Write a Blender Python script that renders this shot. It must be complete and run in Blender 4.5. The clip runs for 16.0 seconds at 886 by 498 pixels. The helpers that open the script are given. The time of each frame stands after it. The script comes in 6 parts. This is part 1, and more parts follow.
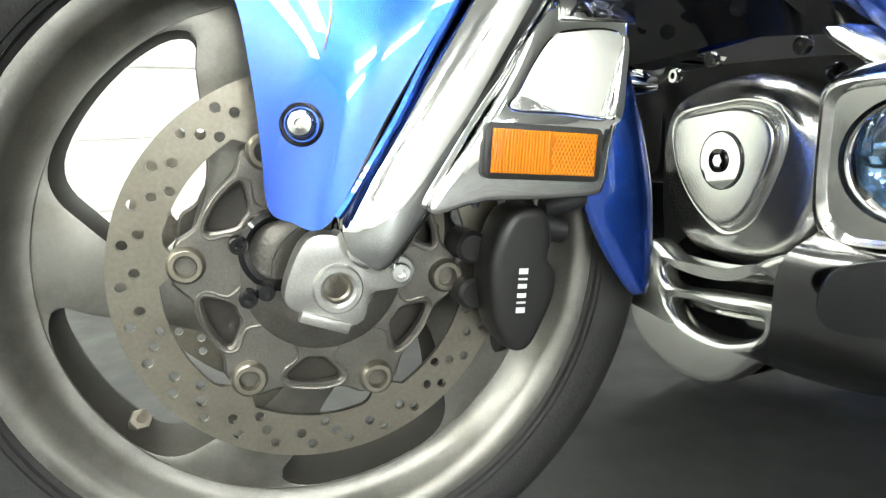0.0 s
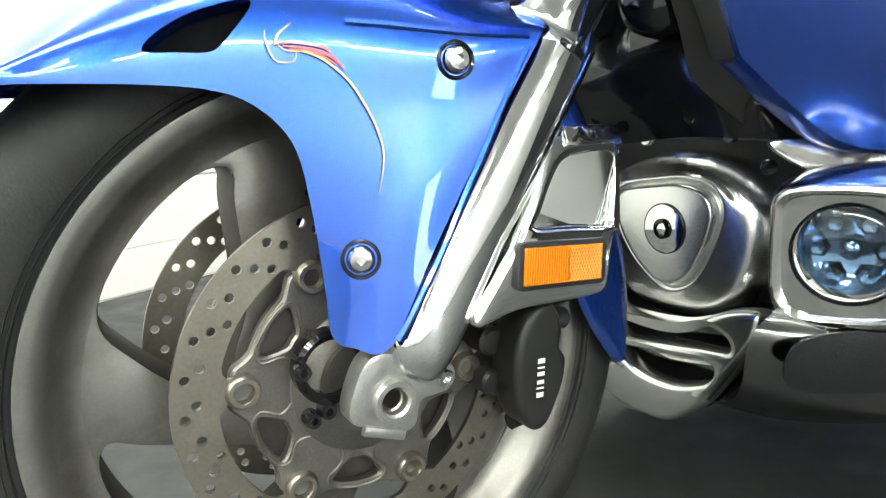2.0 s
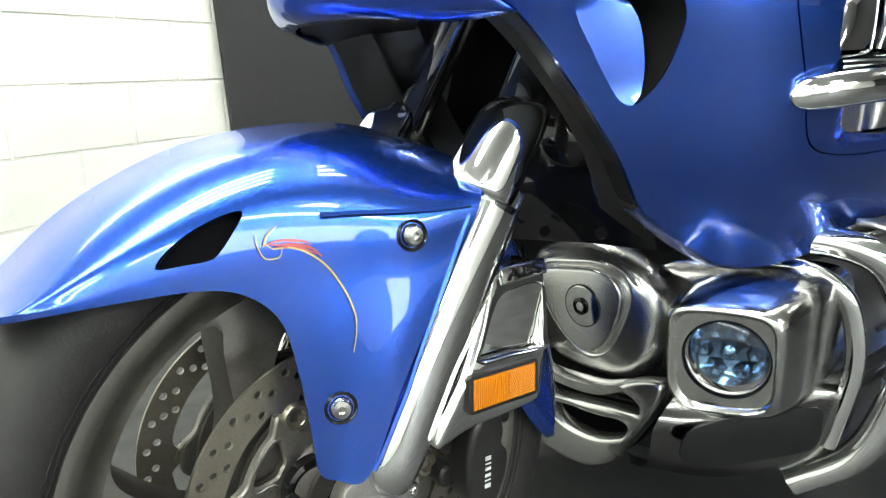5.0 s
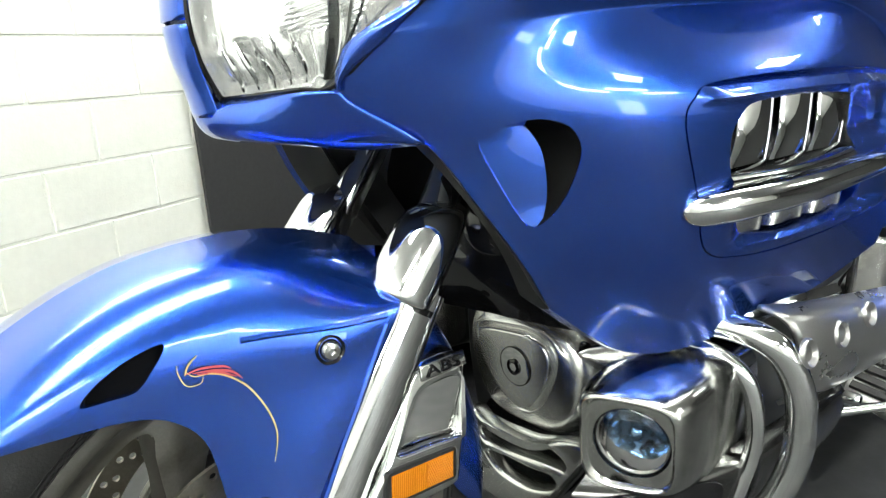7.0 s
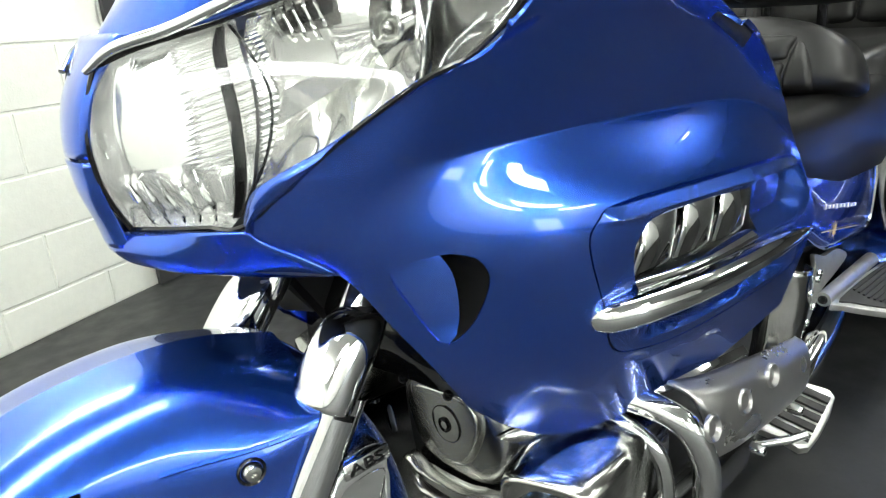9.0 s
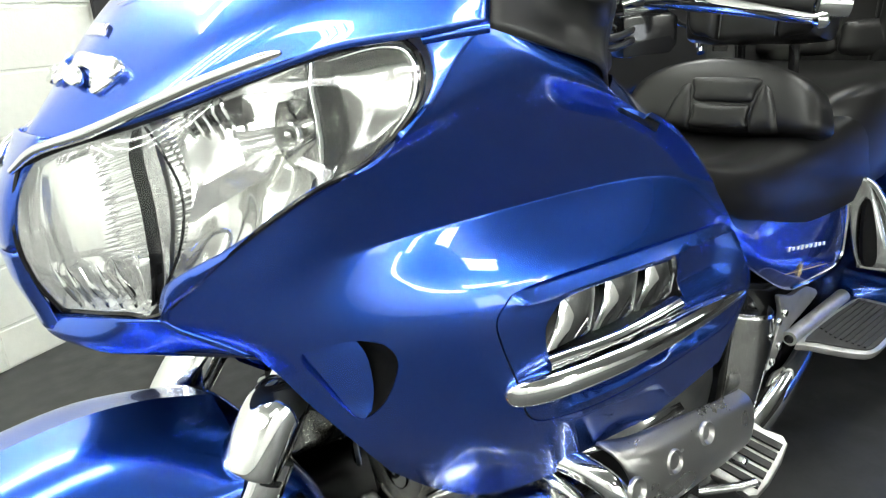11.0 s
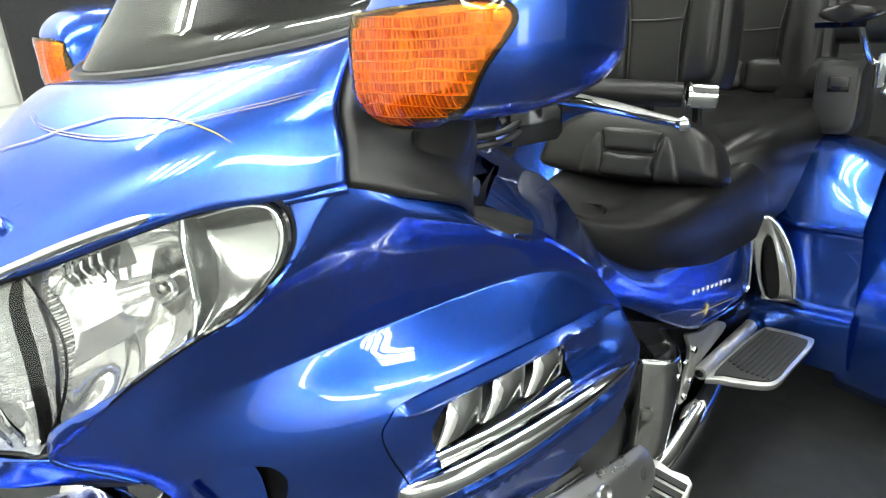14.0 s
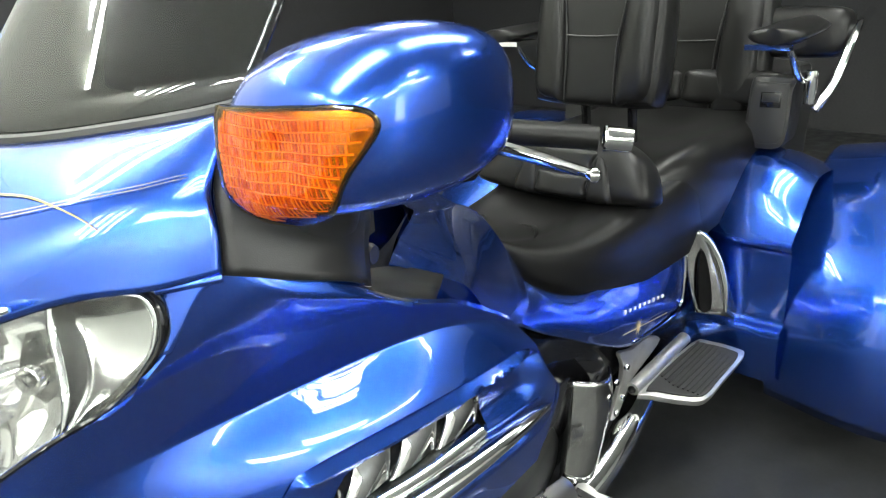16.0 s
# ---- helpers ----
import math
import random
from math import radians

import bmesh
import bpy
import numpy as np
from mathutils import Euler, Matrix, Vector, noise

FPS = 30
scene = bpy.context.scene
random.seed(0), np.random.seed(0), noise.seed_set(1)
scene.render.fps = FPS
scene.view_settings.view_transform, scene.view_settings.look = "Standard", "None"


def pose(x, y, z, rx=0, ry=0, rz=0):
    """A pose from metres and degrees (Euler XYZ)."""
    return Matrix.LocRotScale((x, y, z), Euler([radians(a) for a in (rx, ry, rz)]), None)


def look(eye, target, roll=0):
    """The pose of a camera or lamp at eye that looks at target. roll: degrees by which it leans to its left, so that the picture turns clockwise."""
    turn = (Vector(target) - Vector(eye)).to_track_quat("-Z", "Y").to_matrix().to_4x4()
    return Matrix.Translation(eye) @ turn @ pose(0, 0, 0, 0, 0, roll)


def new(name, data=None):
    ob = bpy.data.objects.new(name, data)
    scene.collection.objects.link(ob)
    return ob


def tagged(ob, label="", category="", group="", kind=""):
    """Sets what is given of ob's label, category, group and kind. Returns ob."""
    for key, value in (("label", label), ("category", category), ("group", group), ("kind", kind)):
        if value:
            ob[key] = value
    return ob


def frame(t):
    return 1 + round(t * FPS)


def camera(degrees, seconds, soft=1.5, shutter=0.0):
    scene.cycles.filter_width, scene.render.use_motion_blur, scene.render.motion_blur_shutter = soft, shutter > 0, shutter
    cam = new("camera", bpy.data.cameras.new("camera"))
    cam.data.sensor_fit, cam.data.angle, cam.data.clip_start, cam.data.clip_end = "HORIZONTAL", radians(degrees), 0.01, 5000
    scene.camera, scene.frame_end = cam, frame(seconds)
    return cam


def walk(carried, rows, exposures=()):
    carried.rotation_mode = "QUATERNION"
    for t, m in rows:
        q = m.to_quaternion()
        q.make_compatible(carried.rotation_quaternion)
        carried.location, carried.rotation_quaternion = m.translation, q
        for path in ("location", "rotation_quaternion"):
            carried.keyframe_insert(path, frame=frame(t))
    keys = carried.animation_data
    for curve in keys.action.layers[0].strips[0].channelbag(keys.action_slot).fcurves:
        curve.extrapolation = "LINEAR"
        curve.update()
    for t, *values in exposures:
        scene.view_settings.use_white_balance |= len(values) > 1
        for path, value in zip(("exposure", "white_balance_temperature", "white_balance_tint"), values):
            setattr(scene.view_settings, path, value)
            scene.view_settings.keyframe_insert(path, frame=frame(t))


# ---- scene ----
cam = camera(66.9, 16.0, soft=1.2)
PATH = [
    (0, (-0.0774, -0.5732, 0.4278), (0.5229, 1.1473, 0.0345), -1.2),
    (0.5, (-0.1146, -0.5695, 0.4474), (0.5825, 1.1137, 0.055), -1.4),
    (1, (-0.1454, -0.5704, 0.4697), (0.6477, 1.0709, 0.0802), -2.1),
    (1.5, (-0.1752, -0.5676, 0.4977), (0.6832, 1.0429, 0.1174), -2.8),
    (2, (-0.1976, -0.5601, 0.5173), (0.712, 1.0233, 0.1407), -2.9),
    (2.5, (-0.2265, -0.5601, 0.5378), (0.7288, 0.9944, 0.1575), -3.0),
    (3, (-0.2423, -0.5639, 0.5639), (0.7521, 0.9618, 0.1668), -3.0),
    (3.5, (-0.2488, -0.5676, 0.5918), (0.7773, 0.9329, 0.1817), -3.0),
    (4, (-0.2544, -0.5741, 0.6244), (0.8034, 0.9022, 0.2032), -3.3),
    (6.5, (-0.2311, -0.6505, 0.7633), (0.864, 0.7792, 0.2824), -3.7),
    (7, (-0.205, -0.6561, 0.8062), (0.9059, 0.7531, 0.3029), -3.5),
    (7.5, (-0.1901, -0.6664, 0.8556), (0.9357, 0.7195, 0.3206), -3.7),
    (8, (-0.1678, -0.6692, 0.8938), (0.9777, 0.6869, 0.3262), -3.8),
    (8.5, (-0.1556, -0.6636, 0.9245), (1.0084, 0.6645, 0.3281), -3.8),
    (9, (-0.151, -0.6664, 0.9534), (1.0308, 0.6412, 0.3448), -3.6),
    (11.5, (-0.0503, -0.7484, 1.0541), (1.0886, 0.5946, 0.4436), -3.8),
    (12, (-0.0298, -0.7493, 1.0718), (1.1137, 0.5881, 0.4557), -4.6),
    (12.5, (-0.0112, -0.767, 1.083), (1.1436, 0.5629, 0.4725), -4.6),
    (13, (0.0028, -0.7894, 1.1026), (1.1799, 0.5238, 0.4968), -4.2),
    (13.5, (-0.0037, -0.795, 1.1333), (1.2023, 0.4884, 0.5229), -4.3),
    (14, (-0.0075, -0.7978, 1.1641), (1.2246, 0.4539, 0.5387), -4.4),
    (14.5, (-0.0075, -0.7969, 1.179), (1.2433, 0.4278, 0.5368), -4.6),
    (15, (0.0019, -0.7866, 1.1939), (1.2694, 0.4101, 0.5331), -4.3),
    (15.5, (0.0233, -0.7866, 1.2107), (1.3029, 0.3886, 0.5359), -4.4),
    (16, (0.0774, -0.8183, 1.2386), (1.3617, 0.3476, 0.5555), -3.5),
]
walk(cam, [(t, look(eye, target, roll)) for t, eye, target, roll in PATH], exposures=[(0.0, 0.10), (2.0, -0.02), (4.0, -0.22), (7.0, -0.36), (9.0, -0.50), (12.5, -0.61), (16.0, -0.48)])

# ---- world, light, exposure ----
world = bpy.data.worlds.new("world")
scene.world = world
world.use_nodes = True
world.node_tree.nodes["Background"].inputs[0].default_value = (0.8, 0.9, 1.0, 1)
world.node_tree.nodes["Background"].inputs[1].default_value = 0.02
scene.view_settings.exposure = 0.0


# ---- materials ----
def mat(name, color, rough=0.5, metal=0.0, coat=0.0, coat_rough=0.03, spec=0.5, trans=0.0, ior=1.5,
        grain=0.0, grain_scale=200.0, stain=0.0, stain_scale=8.0, stain_color=None, bump=0.0, bump_scale=300.0,
        rough_var=0.0, emit=0.0, sheen=0.0):
    m = bpy.data.materials.new(name)
    m.use_nodes = True
    nt = m.node_tree
    b = nt.nodes["Principled BSDF"]
    L = nt.links.new
    b.inputs["Roughness"].default_value = rough
    b.inputs["Metallic"].default_value = metal
    b.inputs["Coat Weight"].default_value = coat
    b.inputs["Coat Roughness"].default_value = coat_rough
    b.inputs["Specular IOR Level"].default_value = spec
    b.inputs["Transmission Weight"].default_value = trans
    b.inputs["IOR"].default_value = ior
    b.inputs["Sheen Weight"].default_value = sheen
    b.inputs["Base Color"].default_value = (*color, 1)
    if emit:
        b.inputs["Emission Color"].default_value = (*color, 1)
        b.inputs["Emission Strength"].default_value = emit
    if not (grain or stain or bump or rough_var):
        return m
    tc = nt.nodes.new("ShaderNodeTexCoord")

    def noise_node(scale, detail=4.0):
        n = nt.nodes.new("ShaderNodeTexNoise")
        n.inputs["Scale"].default_value, n.inputs["Detail"].default_value = scale, detail
        L(tc.outputs["Object"], n.inputs["Vector"])
        return n.outputs["Fac"]

    def ramp(fac, lo, hi):
        r = nt.nodes.new("ShaderNodeMapRange")
        r.inputs["From Min"].default_value, r.inputs["From Max"].default_value = lo, hi
        L(fac, r.inputs["Value"])
        return r.outputs["Result"]

    def mix(fac, a, c, mode="MIX"):
        x = nt.nodes.new("ShaderNodeMix")
        x.data_type, x.blend_type = "RGBA", mode
        if isinstance(fac, float):
            x.inputs["Factor"].default_value = fac
        else:
            L(fac, x.inputs["Factor"])
        for sock, v in ((x.inputs[6], a), (x.inputs[7], c)):
            if isinstance(v, tuple):
                sock.default_value = (*v, 1)
            else:
                L(v, sock)
        return x.outputs[2]

    col = color
    if stain:
        f = ramp(noise_node(stain_scale, 6.0), 0.48, 0.48 + 0.3 / max(stain, 0.05))
        col = mix(f, col, stain_color or tuple(c * 0.45 for c in color))
    if grain:
        g = ramp(noise_node(grain_scale, 3.0), 0.3, 0.7)
        lo, hi = tuple([1 - grain] * 3), tuple([1.0] * 3)
        gm = mix(g, lo, hi)
        col = mix(1.0, col, gm, "MULTIPLY")
    if not isinstance(col, tuple):
        L(col, b.inputs["Base Color"])
    if rough_var:
        rv = nt.nodes.new("ShaderNodeMapRange")
        rv.inputs["From Min"].default_value, rv.inputs["From Max"].default_value = 0.3, 0.7
        rv.inputs["To Min"].default_value, rv.inputs["To Max"].default_value = max(rough - rough_var, 0.01), rough + rough_var
        L(noise_node(stain_scale * 2.3, 5.0), rv.inputs["Value"])
        L(rv.outputs["Result"], b.inputs["Roughness"])
    if bump:
        bp = nt.nodes.new("ShaderNodeBump")
        bp.inputs["Strength"].default_value, bp.inputs["Distance"].default_value = bump, 0.001
        L(noise_node(bump_scale, 4.0), bp.inputs["Height"])
        L(bp.outputs["Normal"], b.inputs["Normal"])
    return m


BLUE = mat("blue_metallic_paint", (0.023, 0.112, 0.62), rough=0.27, metal=0.94, coat=1.0, coat_rough=0.012, grain=0.14, grain_scale=1500)
BLUE.node_tree.nodes["Principled BSDF"].inputs["Coat IOR"].default_value = 1.65
CHROME = mat("chrome", (0.86, 0.87, 0.86), rough=0.05, metal=1.0)
OLDCHROME = mat("dull_chrome", (0.52, 0.52, 0.50), rough=0.15, metal=1.0, rough_var=0.08, stain=0.5, stain_scale=25)
ALLOY = mat("cast_alloy", (0.255, 0.248, 0.228), rough=0.36, metal=0.85, stain=0.75, stain_scale=26, stain_color=(0.12, 0.110, 0.092), grain=0.10, grain_scale=420, rough_var=0.04, bump=0.10, bump_scale=700)
HUBMETAL = mat("dusty_alloy", (0.21, 0.20, 0.18), rough=0.34, metal=0.8, stain=0.5, stain_scale=22, stain_color=(0.08, 0.072, 0.06), bump=0.4, bump_scale=300, grain=0.2, grain_scale=500)
STEEL = mat("brushed_steel", (0.33, 0.305, 0.255), rough=0.30, metal=0.9, stain=0.35, stain_scale=30, stain_color=(0.24, 0.205, 0.16), grain=0.15, grain_scale=300)
SILVER = mat("silver_casting", (0.50, 0.50, 0.48), rough=0.34, metal=0.85, grain=0.15, grain_scale=500, stain=0.5, stain_scale=24, stain_color=(0.22, 0.215, 0.20), bump=0.2, bump_scale=350)
RUBBER = mat("tyre_rubber", (0.018, 0.018, 0.018), rough=0.65, grain=0.3, grain_scale=120, bump=0.3, bump_scale=400)
BLACK = mat("black_plastic", (0.016, 0.016, 0.016), rough=0.35, bump=0.15, bump_scale=900)
SMOOTHBLACK = mat("smooth_dark_plastic", (0.022, 0.022, 0.022), rough=0.42)
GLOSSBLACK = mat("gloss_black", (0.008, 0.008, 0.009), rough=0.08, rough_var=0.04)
LEATHER = mat("black_leather", (0.0070, 0.0069, 0.0067), rough=0.34, spec=0.30, bump=0.12, bump_scale=420)
AMBER = mat("amber_plastic", (0.95, 0.28, 0.01), rough=0.08, trans=0.45, ior=1.45, coat=0.5)
WHITEWALL = mat("white_painted_block", (0.78, 0.79, 0.72), rough=0.55, stain=0.15, stain_scale=3, bump=0.5, bump_scale=120, grain=0.05, grain_scale=40)
BACKCLOTH = mat("black_backdrop_cloth", (0.024, 0.024, 0.025), rough=0.8, grain=0.2, grain_scale=60, bump=0.2, bump_scale=300)
FLOORM = mat("dark_floor", (0.024, 0.025, 0.025), rough=0.5, stain=0.2, stain_scale=5, rough_var=0.12, grain=0.2, grain_scale=90)
MORTAR = mat("white_painted_mortar", (0.77, 0.78, 0.71), rough=0.7, grain=0.1, grain_scale=80)
GREYWALL = mat("plain_light_wall", (0.72, 0.73, 0.70), rough=0.7, grain=0.1, grain_scale=20)
DARKWALL = mat("plain_pale_wall", (0.80, 0.80, 0.775), rough=0.7, grain=0.15, grain_scale=20)
# mid grey, chosen to keep gaps between the reflected tubes dark
CEIL = mat("grey_ceiling", (0.36, 0.36, 0.35), rough=0.8, grain=0.1, grain_scale=60)
DAYLIGHT = mat("daylight_outside", (0.93, 0.97, 1.0), emit=9.0)
TUBE = mat("fluorescent_tube", (0.97, 1.0, 0.95), emit=42.0)


def pane(name, tint, gloss=1.0, rough=0.01, ior=1.5):
    """Thin clear plastic: see-through with a mirror-like gloss that grows at grazing angles."""
    m = bpy.data.materials.new(name)
    m.use_nodes = True
    nt = m.node_tree
    out = nt.nodes["Material Output"]
    nt.nodes.remove(nt.nodes["Principled BSDF"])
    tr, gl, mx, fr = (nt.nodes.new("ShaderNode" + k) for k in ("BsdfTransparent", "BsdfGlossy", "MixShader", "Fresnel"))
    tr.inputs[0].default_value = (*tint, 1)
    gl.inputs["Roughness"].default_value = rough
    gl.inputs[0].default_value = (gloss, gloss, gloss, 1)
    fr.inputs[0].default_value = ior
    nt.links.new(fr.outputs[0], mx.inputs[0])
    nt.links.new(tr.outputs[0], mx.inputs[1])
    nt.links.new(gl.outputs[0], mx.inputs[2])
    nt.links.new(mx.outputs[0], out.inputs[0])
    return m


GLASS = pane("clear_lens", (0.97, 0.98, 0.98))
SMOKE = pane("windshield", (0.80, 0.82, 0.80), ior=2.0)

DARKMETAL = mat("dark_engine_metal", (0.03, 0.03, 0.032), rough=0.35, metal=0.6, grain=0.2, grain_scale=200)
DARKCHROME = mat("dark_polished_cowl", (0.20, 0.20, 0.195), rough=0.18, metal=1.0, rough_var=0.06)
FOGGLASS = pane("bluish_lens", (0.66, 0.78, 0.90))
SATIN = mat("satin_polished_cover", (0.80, 0.80, 0.78), rough=0.25, metal=1.0, stain=0.2, stain_scale=15, stain_color=(0.5, 0.5, 0.48))
REFLECTOR = mat("bright_lamp_reflector", (0.95, 0.95, 0.93), rough=0.12, metal=0.76, coat=0.8, coat_rough=0.03)
# near-black colour standing in for the shade of deep openings
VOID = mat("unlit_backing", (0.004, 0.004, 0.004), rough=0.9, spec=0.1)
# dusty metal, darkened further for the shade inside the wheel's recesses
RECESSDUST = mat("recess_shade_and_dust", (0.055, 0.05, 0.043), rough=0.6, metal=0.3, stain=0.6, stain_scale=16, stain_color=(0.10, 0.09, 0.075), grain=0.2, grain_scale=300)
GUARD = mat("polished_guard_metal", (0.40, 0.40, 0.39), rough=0.30, metal=0.9, rough_var=0.05, grain=0.08, grain_scale=500)
FOGREF = mat("bluish_reflector", (0.24, 0.30, 0.36), rough=0.12, metal=1.0)


# ---- mesh tools ----
def part(name, bm, material, parent=None, label="", smooth=True, solid=0.0, offset=-1.0, bevel=0.0):
    me = bpy.data.meshes.new(name)
    bm.normal_update()
    bm.to_mesh(me)
    bm.free()
    for p in me.polygons:
        p.use_smooth = smooth
    me.materials.append(material)
    ob = new(name, me)
    if smooth:
        try:
            me.set_sharp_from_angle(angle=radians(38))
        except AttributeError:
            pass
    if solid:
        s = ob.modifiers.new("thickness", "SOLIDIFY")
        s.thickness, s.offset = solid, offset
    if bevel:
        b = ob.modifiers.new("edge", "BEVEL")
        b.width, b.segments, b.limit_method, b.angle_limit = bevel, 2, "ANGLE", radians(40)
    if parent:
        ob.parent = parent
    if label:
        ob["label"] = label
    return ob


def thing(name, at=(0, 0, 0), label="", category="", group="", kind=""):
    ob = new(name)
    ob.empty_display_size = 0.05
    ob.location = at
    return tagged(ob, label, category, group, kind)


def catmull(pts, n, closed=False):
    """A smooth curve through the control points, n samples a span."""
    P = [Vector(p) for p in pts]
    out = []
    m = len(P)
    for i in range(m if closed else m - 1):
        if closed:
            a, b, c, d = P[(i - 1) % m], P[i], P[(i + 1) % m], P[(i + 2) % m]
        else:
            b, c = P[i], P[i + 1]
            a = P[i - 1] if i else b * 2 - c
            d = P[i + 2] if i + 2 < m else c * 2 - b
        for k in range(n):
            t = k / n
            out.append(0.5 * ((2 * b) + (c - a) * t + (2 * a - 5 * b + 4 * c - d) * t * t + (3 * b - a - 3 * c + d) * t ** 3))
    if not closed:
        out.append(P[-1])
    return out


def grid(rows, close_u=False, close_v=False, bm=None, caps=False):
    """A skin over rows of equally many points."""
    bm = bm or bmesh.new()
    V = [[bm.verts.new(p) for p in r] for r in rows]
    nr, nc = len(V), len(V[0])
    for i in range(nr if close_v else nr - 1):
        for j in range(nc if close_u else nc - 1):
            q = (V[i][j], V[i][(j + 1) % nc], V[(i + 1) % nr][(j + 1) % nc], V[(i + 1) % nr][j])
            if len(set(q)) == 4:
                bm.faces.new(q)
    if caps:
        bm.faces.new(V[0][::-1])
        bm.faces.new(V[-1])
    return bm


def loft(rows, nu=4, nv=4, close_u=False, close_v=False, caps=False, bm=None):
    """A smooth skin through rows of control points."""
    fine = [catmull(r, nu, close_u) for r in rows]
    cols = [catmull([r[j] for r in fine], nv, close_v) for j in range(len(fine[0]))]
    return grid([[c[i] for c in cols] for i in range(len(cols[0]))], close_u, close_v, bm, caps)


def lathe(profile, axis_y=True, n=96, bm=None, c=(0, 0, 0)):
    """Turns a profile of (radius, offset) round the y axis through c (or the z axis)."""
    rows = []
    for k in range(n):
        a = 2 * math.pi * k / n
        if axis_y:
            rows.append([Vector((c[0] + r * math.cos(a), c[1] + o, c[2] + r * math.sin(a))) for r, o in profile])
        else:
            rows.append([Vector((c[0] + r * math.cos(a), c[1] + r * math.sin(a), c[2] + o)) for r, o in profile])
    return grid(rows, close_v=True, bm=bm)


def tube(pts, r, n=12, bm=None, caps=True, steps=0):
    """A round bar along points; r is a number or one for each point."""
    P = catmull(pts, steps) if steps else [Vector(p) for p in pts]
    m = len(P)
    rr = [r] * m if isinstance(r, (int, float)) else list(r)
    if len(rr) != m:
        rr = [float(np.interp(i / (m - 1), np.linspace(0, 1, len(rr)), rr)) for i in range(m)]
    rows, up = [], None
    for i, p in enumerate(P):
        d = (P[min(i + 1, m - 1)] - P[max(i - 1, 0)]).normalized()
        up = (Vector((0, 0, 1)) if abs(d.z) < 0.9 else Vector((1, 0, 0))) if up is None else up
        s = d.cross(up).normalized()
        up = s.cross(d).normalized()
        rows.append([p + (s * math.cos(2 * math.pi * k / n) + up * math.sin(2 * math.pi * k / n)) * rr[i] for k in range(n)])
    return grid(rows, close_u=True, bm=bm, caps=caps)


def box(cx, cy, cz, sx, sy, sz, bm=None, m=None):
    bm = bm or bmesh.new()
    r = bmesh.ops.create_cube(bm, size=1)
    t = Matrix.Translation((cx, cy, cz)) @ Matrix.Diagonal((sx, sy, sz, 1))
    bmesh.ops.transform(bm, matrix=(m @ t) if m else t, verts=r["verts"])
    return bm


from mathutils.geometry import delaunay_2d_cdt


